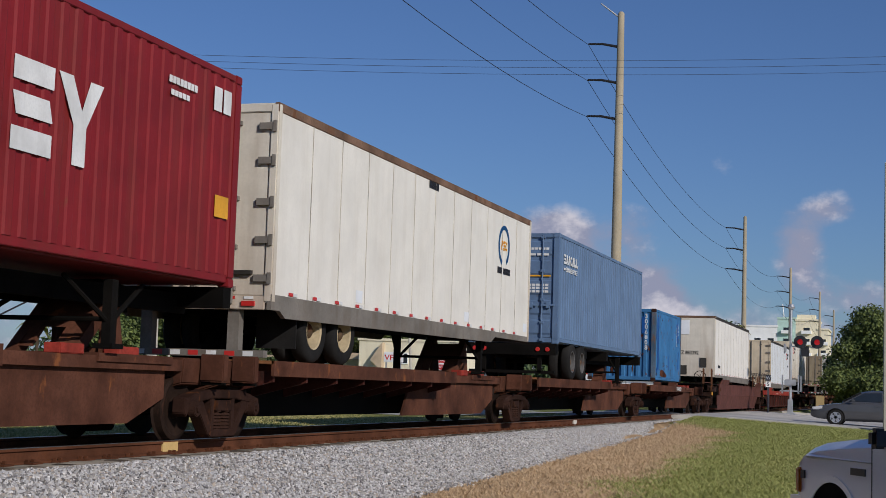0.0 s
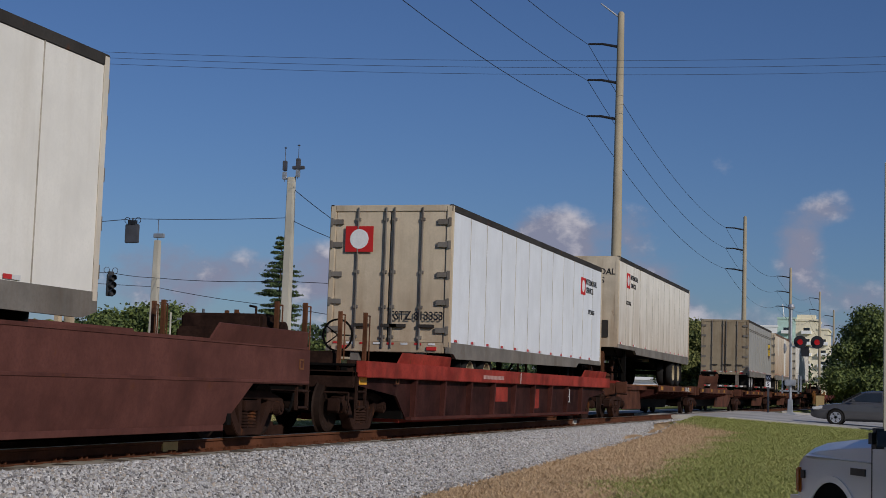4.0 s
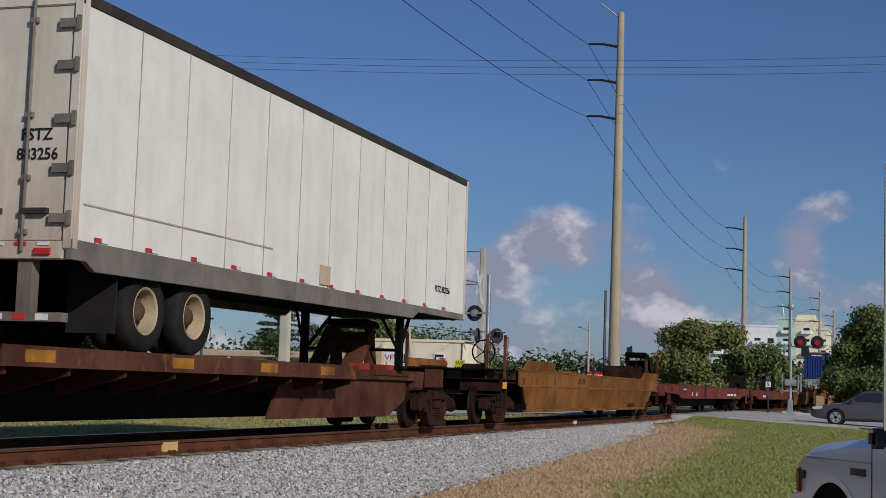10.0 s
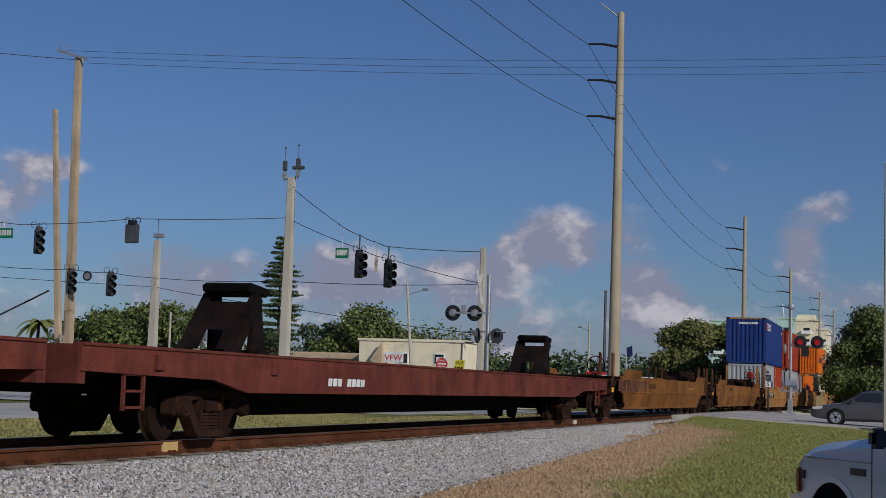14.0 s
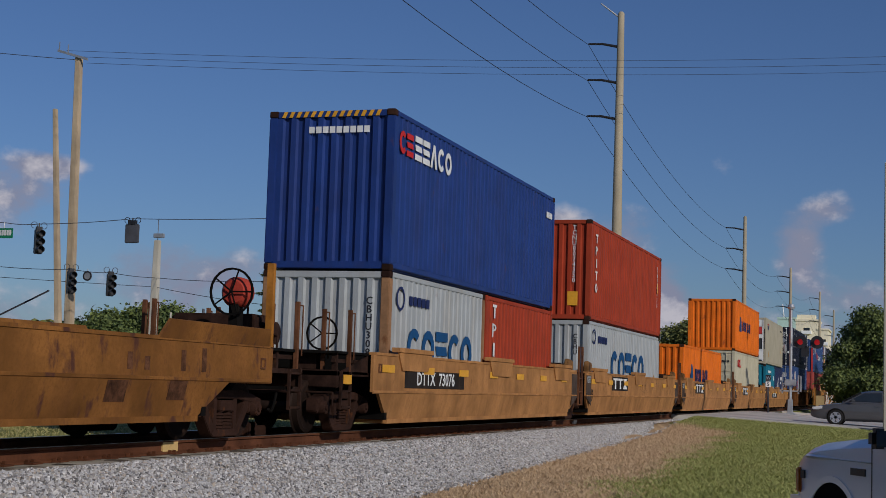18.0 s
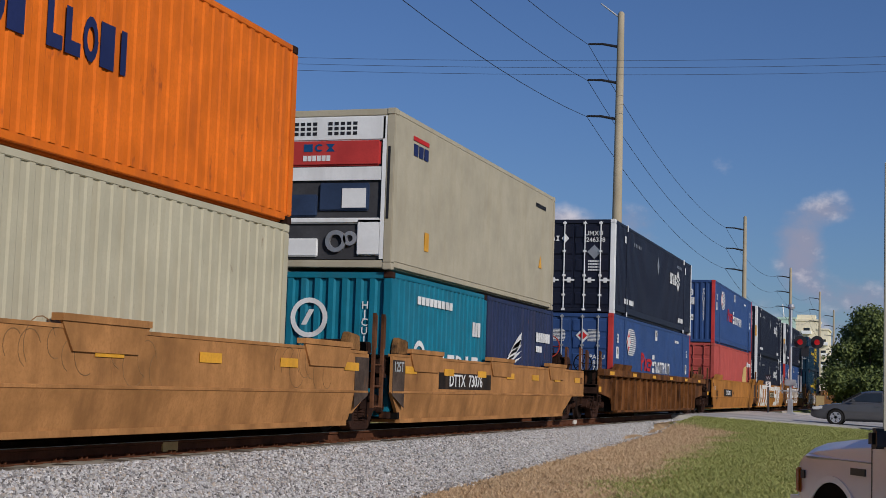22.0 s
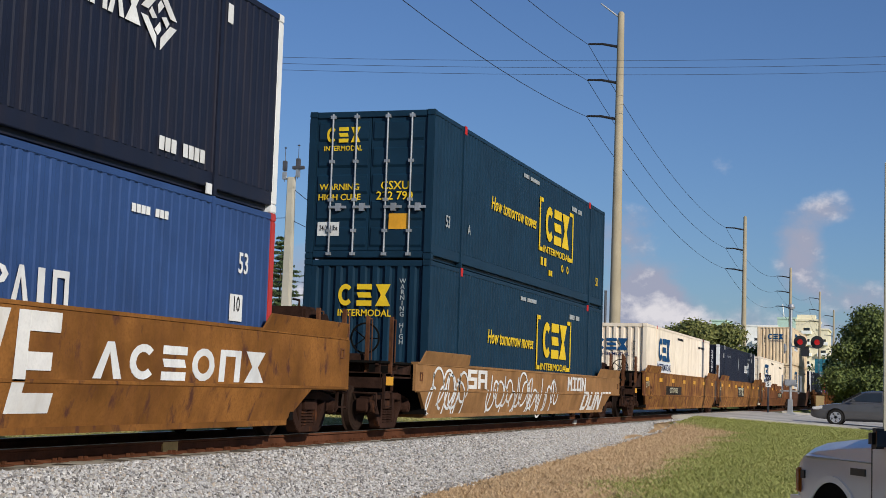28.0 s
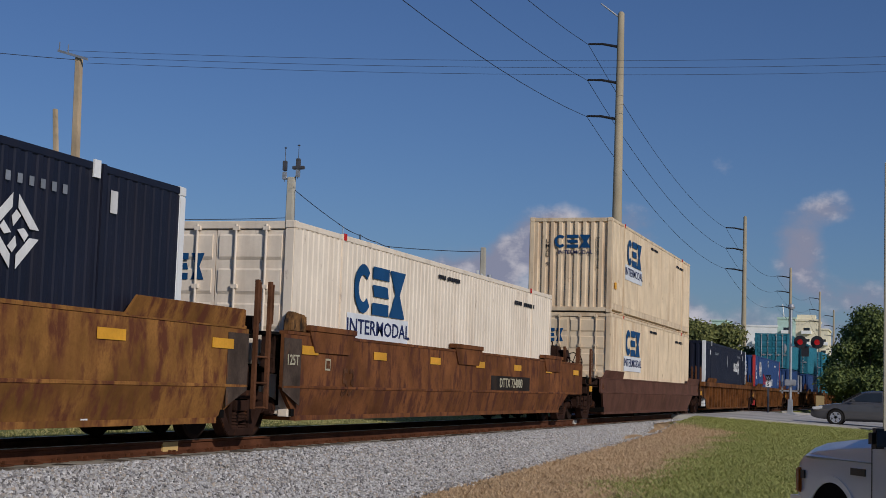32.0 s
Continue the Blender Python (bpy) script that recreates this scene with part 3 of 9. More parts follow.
def trailer(u, z, L, H, side, endm, near="doors", label="", rim=None, deck=-0.9, toprail=None, bottom=None, panel=1.22, gear=True, marks=None, width=2.59, bogie=True):
    """A box road trailer whose floor is at z; its doors or its nose face the near end at u."""
    rim = rim or RIM
    c = thing("road_trailer", label, "trailer", "trailers on the train")
    h = width / 2
    toprail, bottom = toprail or trail_dark, bottom or trail_grey
    n = round((L - 0.2) / panel)
    w = (L - 0.2) / n
    pg = mesh_of(Geo().box(-0.012, 0.0, 0.006, w - 0.006, 0.18, H - 0.12), "side_panel", bevel=0.004)
    pg.materials.append(side)
    post = mesh_of(Geo().box(-0.02, 0.006, -0.010, 0.010, 0.18, H - 0.12), "side_post")
    post.materials.append(SEAM)
    for s in (-1, 1):
        for i in range(n):
            p = part("side_panel", pg, None, c)
            p.location = (s * h if s > 0 else -h + 0.012, 0.1 + i * w, 0)
        for i in range(n + 1):
            o = part("side_post", post, None, c)
            o.location = (s * h if s > 0 else -h + 0.014, 0.1 + i * w, 0)
    for s in (-1, 1):
        x0, x1 = (h - 0.06, h + 0.012) if s > 0 else (-h - 0.012, -h + 0.06)
        part("top_rail", Geo().box(x0, x1, 0.0, L, H - 0.14, H), toprail, c, bevel=0.01)
        if near == "doors":
            poly = [(0.0, 0.0), (0.0, 0.22), (L, 0.22), (L, 0.10), (L - 2.9, 0.10), (L - 3.2, -0.02), (0.5, -0.10), (0.3, 0.0)]
        else:
            poly = [(0.0, 0.10), (0.0, 0.22), (L, 0.22), (L, 0.0), (L - 0.3, -0.08), (3.2, -0.02), (2.9, 0.10)]
        part("bottom_rail", Geo().prism(poly, "x", x0, x1), bottom, c)
    part("roof", Geo().box(-h + 0.03, h - 0.03, 0.02, L - 0.02, H - 0.03, H - 0.008), endm, c)
    part("floor", Geo().box(-h + 0.05, h - 0.05, 0.05, L - 0.05, 0.10, 0.2), black, c)
    fy = L if near == "doors" else 0.0
    dy = 0.0 if near == "doors" else L
    part("nose_wall", Geo().box(-h + 0.015, h - 0.015, min(fy, fy - 0.05) if fy else 0.0, fy if fy else 0.05, 0.12, H - 0.02), endm, c)
    for s in (-1, 1):                                     # corner posts
        for y0 in (0.0, L - 0.12):
            x0, x1 = (h - 0.12, h + 0.016) if s > 0 else (-h - 0.016, -h + 0.12)
            part("corner_post", Geo().box(x0, x1, y0 - 0.006, y0 + 0.126, 0.10, H - 0.01), endm, c, bevel=0.02)
    sg = 1 if near == "doors" else -1
    for nm, z0, z1 in (("door_sill", 0.0, 0.20), ("door_header", H - 0.14, H - 0.012)):
        part(nm, Geo().box(-h + 0.1, h - 0.1, min(dy, dy + sg * 0.10), max(dy, dy + sg * 0.10), z0, z1), endm, c, bevel=0.01)
    for i, (x0, x1) in enumerate(((-h + 0.12, -0.01), (0.01, h - 0.12))):
        d = part("door_leaf", Geo().box(x0, x1, min(dy + sg * 0.02, dy + sg * 0.07), max(dy + sg * 0.02, dy + sg * 0.07), 0.20, H - 0.14), endm, c, bevel=0.012)
        for f in ((0.42, 0.93) if i == 0 else (0.07, 0.58)):
            xx = x0 + (x1 - x0) * f
            g = Geo().tube((xx, dy - sg * 0.02, 0.08), (xx, dy - sg * 0.02, H - 0.06), 0.02, n=8)
            for zz in (0.3, 0.9, 1.6, H - 0.3):
                g.box(xx - 0.045, xx + 0.045, dy - 0.035, dy + 0.035, zz - 0.03, zz + 0.03)
            part("lock_rod", g, trail_grey, d)
            part("door_handle", Geo().box(xx - 0.03, xx + 0.30, dy - 0.05, dy + 0.05, 0.50, 0.56), trail_dark, d)
        for zz in (0.45, 1.0, 1.55, 2.15, H - 0.35):
            xh = -h + 0.02 if i == 0 else h - 0.28
            part("hinge", Geo().box(xh, xh + 0.26, dy - 0.03, dy + 0.03, zz - 0.05, zz + 0.05).box(xh + (0.0 if i == 0 else 0.22), xh + (0.04 if i == 0 else 0.27), dy - 0.04, dy + 0.05, zz - 0.08, zz + 0.08), trail_grey, d)
    if near == "doors":
        g = Geo()
        for s in (-1, 1):
            part("tail_light", Geo().box(s * 0.95 - 0.10, s * 0.95 + 0.10, -0.03, 0.0, 0.05, 0.12), red, c)
            g.box(s * 0.70 - 0.09, s * 0.70 + 0.09, 0.05, 0.20, -0.62, 0.02)
        g.box(-1.2, 1.2, 0.03, 0.17, -0.68, -0.58)
        b = part("rear_bumper", g, trail_grey, c)
        for i in range(8):
            part("reflector", Geo().box(-1.15 + i * 0.29, -1.15 + (i + 0.55) * 0.29, 0.026, 0.03, -0.665, -0.595), red if i % 2 == 0 else white, b)
            part("reflector", Geo().box(-1.15 + i * 0.29, -1.15 + (i + 0.5) * 0.29, -0.012, -0.004, 0.15, 0.19), red if i % 2 == 0 else white, c)
    for y in marks or [0.6 + k * 0.9 for k in range(int((L - 0.8) / 0.9))]:
        part("reflector", Geo().box(h + 0.012, h + 0.016, y, y + 0.15, 0.235, 0.285), red, c)
        part("reflector", Geo().box(h + 0.012, h + 0.016, y + 0.15, y + 0.30, 0.235, 0.285), white, c)
    if bogie:
        ys = (1.9, 3.15) if near == "doors" else (L - 3.15, L - 1.9)
        duals(c, ys, deck + 0.5, rim)
        part("mud_flap", Geo().box(0.55, 1.2, ys[0] - 0.75 if near == "doors" else ys[1] + 0.72, ys[0] - 0.72 if near == "doors" else ys[1] + 0.75, deck + 0.2, 0.05), rubber, c)
    if gear:
        landing_gear(c, L - 2.9 if near == "doors" else 2.9, deck, 0.12)
    on_train(c, u, z)
    return c


def chassis(u, z, L, label):
    """A skeletal road chassis under a container, its wheels at the near end."""
    c = thing("container_chassis", label, "trailer chassis", "container chassis on the train")
    g = Geo()
    for s in (-1, 1):
        g.box(s * 0.45 - 0.06, s * 0.45 + 0.06, 0.0, L, -0.36, -0.10)
    for y in (0.0, 3.5, 6.5, L - 0.25):
        g.box(-1.2, 1.2, y, y + 0.22, -0.28, -0.005)
    part("frame", g, black, c)
    b = part("rear_sill", Geo().box(-1.2, 1.2, -0.08, 0.02, -0.30, -0.02), black, c)
    for s in (-1, 1):
        for k in (0.72, 0.98):
            part("tail_light", Geo().turned([(-0.11, 0.0), (-0.11, 0.05), (-0.08, 0.06)], "y", (s * k, 0, -0.15), 14), red, b)
    part("bumper", Geo().box(-1.15, 1.15, 0.0, 0.1, -0.78, -0.70).box(-0.8, -0.7, 0.0, 0.1, -0.75, -0.2).box(0.7, 0.8, 0.0, 0.1, -0.75, -0.2), black, c)
    duals(c, (2.0, 3.2), -0.42, RIMD)
    landing_gear(c, L - 2.7, -0.92, -0.1)
    on_train(c, u, z)
    return c
# ---- rail cars ----
spine_rust = mat("rust_brown_car_paint", (0.108, 0.043, 0.026), 0.75, var=0.3, streak=0.35, streak_col=(0.05, 0.025, 0.018), rust=0.25, rust_col=(0.26, 0.09, 0.03))
spine_edge = mat("worn_orange_deck_edge", (0.30, 0.13, 0.055), 0.75, var=0.3, rust=0.3)
flat_red = mat("oxide_red_car_paint", (0.17, 0.046, 0.033), 0.7, var=0.25, streak=0.4, streak_col=(0.05, 0.022, 0.018), rust=0.28, rust_col=(0.06, 0.028, 0.02))
tipcar_red = mat("bright_red_car_paint", (0.34, 0.046, 0.032), 0.65, var=0.3, streak=0.4, streak_col=(0.08, 0.03, 0.02), rust=0.3)
tan_a = mat("faded_ochre_car_paint", (0.42, 0.198, 0.070), 0.72, var=0.2, streak=0.5, streak_col=(0.16, 0.075, 0.03), rust=0.12, rust_col=(0.16, 0.07, 0.03))
tan_b = mat("bright_ochre_car_paint", (0.40, 0.165, 0.034), 0.68, var=0.2, scale=0.7, streak=0.35, streak_col=(0.17, 0.075, 0.025), rust=0.06)
tan_c = mat("grimy_ochre_car_paint", (0.25, 0.104, 0.027), 0.75, var=0.3, scale=0.6, streak=0.4, streak_col=(0.12, 0.046, 0.02), rust=0.5, rust_col=(0.088, 0.036, 0.023))
rust_a = mat("rusted_ochre_car_paint", (0.31, 0.142, 0.040), 0.78, var=0.3, scale=0.8, streak=0.5, streak_col=(0.14, 0.05, 0.022), rust=0.95, rust_col=(0.125, 0.044, 0.023))
rust_b = mat("deeply_rusted_car_paint", (0.22, 0.085, 0.032), 0.8, var=0.3, scale=0.8, streak=0.5, streak_col=(0.10, 0.036, 0.02), rust=0.9, rust_col=(0.095, 0.036, 0.022))
rib_brown = mat("dark_brown_ribbed_car_paint", (0.175, 0.069, 0.022), 0.75, var=0.4, streak=0.65, streak_col=(0.05, 0.022, 0.014), rust=0.4)
dull_brown = mat("dull_brown_car_paint", (0.13, 0.06, 0.042), 0.75, var=0.2, streak=0.3, rust=0.15)
plate_black = mat("black_stencil_panel", (0.03, 0.024, 0.02), 0.7, var=0.3, streak=0.3, streak_col=(0.14, 0.08, 0.04))


grimed = mat("grime_blotched_ochre_paint", (0.24, 0.12, 0.045), 0.75, var=0.4, scale=2.5, rust=0.5, rust_col=(0.03, 0.02, 0.015))
# rusty oxide red, darkened to hold the shade below the wheel decks
gusset_shade_m = mat("dark_oxide_hitch", (0.07, 0.022, 0.016), 0.7, var=0.3, rust=0.3, rust_col=(0.02, 0.012, 0.01))
hitch_black = mat("greasy_black_hitch", (0.016, 0.010, 0.009), 0.7, var=0.35, rust=0.3, rust_col=(0.05, 0.018, 0.012))
dull_yellow = mat("dirty_yellow_reflector", (0.42, 0.19, 0.03), 0.6, var=0.3, streak=0.5, streak_col=(0.12, 0.05, 0.02))
grab_m = mat("rust_brown_grab_iron", (0.14, 0.058, 0.028), 0.75, var=0.35, rust=0.4, rust_col=(0.05, 0.025, 0.018))
gear_m = mat("grime_brown_end_gear", (0.038, 0.019, 0.013), 0.8, var=0.35, scale=3.0, rust=0.3, rust_col=(0.075, 0.032, 0.017))
plate_m = mat("oil_darkened_end_plate", (0.085, 0.060, 0.046), 0.75, var=0.3, scale=2.0, rust=0.2, rust_col=(0.16, 0.07, 0.03))


def brake_wheel(parent, x, y, z, r=0.28, m=None):
    g = Geo().ring((x, z), r - 0.03, r, "y", (y - 0.012, y + 0.012), 20)
    for i in range(5):
        w = 2 * math.pi * i / 5
        g.tube((x, y, z), (x + r * math.cos(w), y, z + r * math.sin(w)), 0.012, n=5)
    part("brake_wheel", g, m or black, parent)


def coupler(parent, y, s, z):
    g = Geo().box(-0.11, 0.11, min(y, y + s * 0.85), max(y, y + s * 0.85), z - 0.1, z + 0.1).box(-0.2, 0.2, min(y + s * 0.62, y + s * 0.85), max(y + s * 0.62, y + s * 0.85), z - 0.17, z + 0.17)
    part("coupler", g, cast, parent, bevel=0.02)


def handrails(parent, y, z, m, xs=(0.95, 1.28)):
    """Two tall grab posts with a bent rail at the corner of an end platform."""
    for s in (-1, 1):
        for i, x in enumerate(xs):
            part("grab_post", Geo().box(s * x - 0.03, s * x + 0.03, y - 0.03 + 0.30 * i, y + 0.03 + 0.30 * i, z, z + 1.0), m, parent)
            g = Geo().tube((s * x, y + 0.04 + 0.3 * i, z + 0.95), (s * x + s * 0.02, y + 0.16 + 0.3 * i, z + 0.95), 0.012, n=6).tube((s * x + s * 0.02, y + 0.16 + 0.3 * i, z + 0.95), (s * x + s * 0.02, y + 0.16 + 0.3 * i, z + 0.2), 0.012, n=6)
            part("grab_rail", g, m, parent)


def ladder(parent, y, z0, z1, x, m, wide=0.4):
    g = Geo().box(x - 0.02, x + 0.02, y - wide / 2 - 0.02, y - wide / 2 + 0.02, z0, z1).box(x - 0.02, x + 0.02, y + wide / 2 - 0.02, y + wide / 2 + 0.02, z0, z1)
    for i in range(3):
        zz = z0 + 0.02 + i * (z1 - z0 - 0.1) / 2
        g.box(x - 0.02, x + 0.02, y - wide / 2, y + wide / 2, zz, zz + 0.03)
    part("step_ladder", g, m, parent)


def well_car(u0, u1, m, label, left=1.0, right=1.0, ribs=False, lips=0, guides=True, top=1.28, brake=True, shared_left=False, shared_right=False, fold=0.78, lean=0.10, head=0.45, tail=0.25, wall=None, n=16, phase=0.0, chord=0.13, rib=None, low=0.19):
    """A well unit from u0 to u1 along the train. left, right: the trucks' distance from its ends."""
    L = u1 - u0
    c = thing("well_car", label, "rail car", "cars of the train")
    w = 1.40
    fa = 0.34 if shared_left else left + head          # where the upper side walls begin and end
    fb = L - 0.34 if shared_right else L - tail
    a, b = 1.55 + left * 0.9 if left else 1.05, L - 1.55 - right * 0.9 if right else L - 1.05          # the well's own length
    for s in (-1, 1):
        g = Geo()
        if ribs:
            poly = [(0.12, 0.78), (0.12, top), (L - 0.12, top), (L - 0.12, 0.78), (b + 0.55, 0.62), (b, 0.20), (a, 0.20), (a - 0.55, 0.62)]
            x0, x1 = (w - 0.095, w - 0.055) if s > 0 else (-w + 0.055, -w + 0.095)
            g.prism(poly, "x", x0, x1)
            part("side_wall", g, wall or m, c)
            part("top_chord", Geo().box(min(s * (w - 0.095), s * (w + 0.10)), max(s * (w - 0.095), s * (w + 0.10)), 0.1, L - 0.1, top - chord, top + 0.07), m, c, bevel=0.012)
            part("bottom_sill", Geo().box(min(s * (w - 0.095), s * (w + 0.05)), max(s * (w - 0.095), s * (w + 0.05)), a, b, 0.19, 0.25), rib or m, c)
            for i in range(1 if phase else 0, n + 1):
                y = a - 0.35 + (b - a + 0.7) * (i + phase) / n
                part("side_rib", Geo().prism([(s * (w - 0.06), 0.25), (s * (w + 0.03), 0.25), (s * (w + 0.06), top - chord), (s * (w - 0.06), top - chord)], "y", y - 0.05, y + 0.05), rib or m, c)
        else:
            for (x0, x1, z0, z1, ya, yb) in ((w - 0.05, w, fold, top, fa, fb),):
                g.box(min(s * x0, s * x1), max(s * x0, s * x1), ya, yb, z0, z1)
            # the lower wall leans in below a fold
            lo = [(s * (w + 0.004), fold), (s * (w - lean), low), (s * (w - lean - 0.06), low), (s * (w - 0.05), fold)]
            o = len(g.v)
            k1, k2 = a - 0.75, b + 0.75
            for (x, z), y0, y1 in zip(lo, (k1, a, a, k1), (k2, b, b, k2)):
                g.v += [(x, y0, z), (x, y1, z)]
            g.f += [tuple(o + k for k in q) for q in ((0, 1, 3, 2), (2, 3, 5, 4), (4, 5, 7, 6), (6, 7, 1, 0), (0, 2, 4, 6), (1, 7, 5, 3))]
            part("side_wall", g, m, c)
            part("side_fold", Geo().prism([(s * (w - 0.01), fold - 0.03), (s * (w + 0.012), fold - 0.01), (s * (w + 0.012), fold + 0.02), (s * (w - 0.01), fold + 0.035)], "y", fa + 0.02, fb - 0.02), m, c)
            part("bottom_sill", Geo().box(min(s * (w - lean - 0.12), s * (w - lean + 0.015)), max(s * (w - lean - 0.12), s * (w - lean + 0.015)), a - 0.02, b + 0.02, low - 0.05, low + 0.025), m, c)
            part("top_chord", Geo().box(min(s * (w - 0.13), s * (w + 0.012)), max(s * (w - 0.13), s * (w + 0.012)), fa + 0.1, fb - 0.1, top, top + 0.045), m, c)
        if guides:                                             # sloped guides over both ends of the well
            for y0, y1, e in ((fa + 0.25, fa + 3.3, 1), (fb - 3.3, fb - 0.15, -1)):
                lo, hi = w + 0.012, w + 0.085
                g = Geo().prism([(s * (lo - 0.03), top + 0.03), (s * lo, top + 0.02), (s * hi, top + 0.25), (s * (hi - 0.03), top + 0.26)], "y", y0, y1)
                for i, v in enumerate(g.v):
                    if v[2] > top + 0.1:
                        g.v[i] = (v[0], v[1] + (0.14 if v[1] == y0 else -0.14), v[2])
                part("container_guide", g, m, c)
        if lips:
            for i in range(lips):
                y = a + 0.4 + (b - a - 2.2) * i / max(1, lips - 1)
                g = Geo().prism([(y, top - 0.24), (y + 1.4, top - 0.24), (y + 1.65, top + 0.10), (y - 0.25, top + 0.10)], "x", min(s * w, s * (w + 0.03)), max(s * w, s * (w + 0.03)))
                g.box(min(s * (w - 0.1), s * (w + 0.05)), max(s * (w - 0.1), s * (w + 0.05)), y - 0.25, y + 1.65, top + 0.08, top + 0.16)
                part("folded_guide", g, m, c)
    part("well_floor", Geo().box(-1.2, 1.2, a, b, low - 0.05, low + 0.01).box(-0.25, 0.25, a - 1.0, b + 1.0, low - 0.03, low + 0.12), m, c)
    for e, s, shared, f in ((0.0, 1, shared_left, fa), (L, -1, shared_right, fb)):
        y0, y1 = (e, a - 0.75) if s > 0 else (b + 0.75, e)
        k0, k1 = sorted((e + s * 0.04, f + s * 0.30))
        part("end_platform", Geo().box(-1.30, 1.30, y0, y1, 0.93, 1.00), gear_m, c)
        # sill and bulkhead are black, not car paint: painted shade of the truck pocket
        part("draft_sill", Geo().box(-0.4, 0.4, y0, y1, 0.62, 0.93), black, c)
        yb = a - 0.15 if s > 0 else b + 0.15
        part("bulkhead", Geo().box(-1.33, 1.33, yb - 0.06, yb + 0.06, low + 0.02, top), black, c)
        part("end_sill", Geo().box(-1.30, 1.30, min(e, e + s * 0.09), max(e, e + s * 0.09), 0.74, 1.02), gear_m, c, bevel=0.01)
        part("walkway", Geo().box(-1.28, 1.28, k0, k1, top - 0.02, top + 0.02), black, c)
        for q in (-1, 1):
            g = Geo().box(min(q * 1.17, q * 1.23), max(q * 1.17, q * 1.23), k0, k1, 1.14, 1.20)
            for y in (k0 + 0.05, (k0 + k1) / 2, k1 - 0.12):
                g.box(min(q * 1.16, q * 1.24), max(q * 1.16, q * 1.24), y, y + 0.07, 0.98, top - 0.02)
            part("walkway_frame", g, gear_m, c)
        if shared:
            y2, y3 = sorted((f + s * 0.004, f + s * 0.62))
            for q in (-1, 1):
                poly = [(y2, fold - 0.05), (y3, fold - 0.27), (y3, top - 0.06), (y2, top - 0.06)] if s > 0 else [(y2, fold - 0.27), (y3, fold - 0.05), (y3, top - 0.06), (y2, top - 0.06)]
                part("end_plate", Geo().prism(poly, "x", min(q * (w + 0.002), q * (w + 0.010)), max(q * (w + 0.002), q * (w + 0.010))), plate_m, c)
                if lips:
                    yg = e + s * 0.95
                    part("end_guide", Geo().prism([(yg - 0.32, top + 0.04), (yg + 0.32, top + 0.04), (yg + 0.28, top + 0.30), (yg - 0.22, top + 0.34), (yg - 0.30, top + 0.2)], "x", min(q * (w - 0.16), q * (w - 0.04)), max(q * (w - 0.16), q * (w - 0.04))), grimed, c, bevel=0.02)
            part("lock_box", Geo().box(0.55, 0.95, e + s * 0.32 - 0.14, e + s * 0.32 + 0.14, top + 0.02, top + 0.24), gear_m, c, bevel=0.02)
        else:
            for q in (-1, 1):
                yk = f + s * 0.02
                part("tie_down_frame", Geo().ring((yk + s * 0.30, top - 0.22), 0.075, 0.11, "x", (min(q * w, q * (w + 0.014)), max(q * w, q * (w + 0.014))), 4, 45, 405), grab_m, c)
                part("end_gusset", Geo().prism([(min(e, f), 0.96), (max(e, f), 0.96), (f, top - 0.03)], "x", min(q * 1.27, q * 1.30), max(q * 1.27, q * 1.30)), gear_m, c) if s > 0 else None
            if s < 0:
                st = part("brake_stand", Geo().box(-0.60, 0.75, L - 0.62, L - 0.06, top - 0.05, top + 0.52).box(-0.5, 0.55, L - 0.95, L - 0.5, top + 0.0, top + 0.30), gear_m, c, bevel=0.04)
                part("brake_cylinder", Geo().turned([(0.75, 0.0), (0.75, 0.17), (0.98, 0.17), (1.0, 0.12), (1.0, 0.0)], "x", (0, L - 0.30, top + 0.25), 14), gear_m, st, smooth=True)
                g = Geo()
                for q, h in ((0.9, 0.35), (0.6, 0.62), (1.1, 0.2)):
                    g.tube((q, L - 0.55, 1.0), (q, L - 0.50, top + h), 0.018, n=6).tube((q, L - 0.50, top + h), (q - 0.2, L - 0.30, top + h + 0.03), 0.018, n=6)
                part("air_pipe", g, gear_m, st)
            else:
                part("valve_box", Geo().box(0.35, 0.85, 0.25, 0.60, 1.0, 1.34).box(-0.7, -0.1, 0.3, 0.65, 1.0, 1.28), gear_m, c, bevel=0.03)
            g = Geo().tube((-0.7, e - s * 0.02, 0.66), (1.24, e - s * 0.02, 0.66), 0.016, n=6).tube((1.24, e - s * 0.02, 0.66), (1.24, e - s * 0.02, 0.45), 0.016, n=6)
            part("uncoupling_lever", g, gear_m, c)
            g = Geo()
            hose = [Vector((0.28, e - s * 0.05, 0.62)) + Vector((0.02 * i, -s * 0.10 * i, -0.16 * i + 0.022 * i * i)) for i in range(6)]
            for p, q in zip(hose, hose[1:]):
                g.tube(p, q, 0.024, n=6)
            part("air_hose", g, black, c)
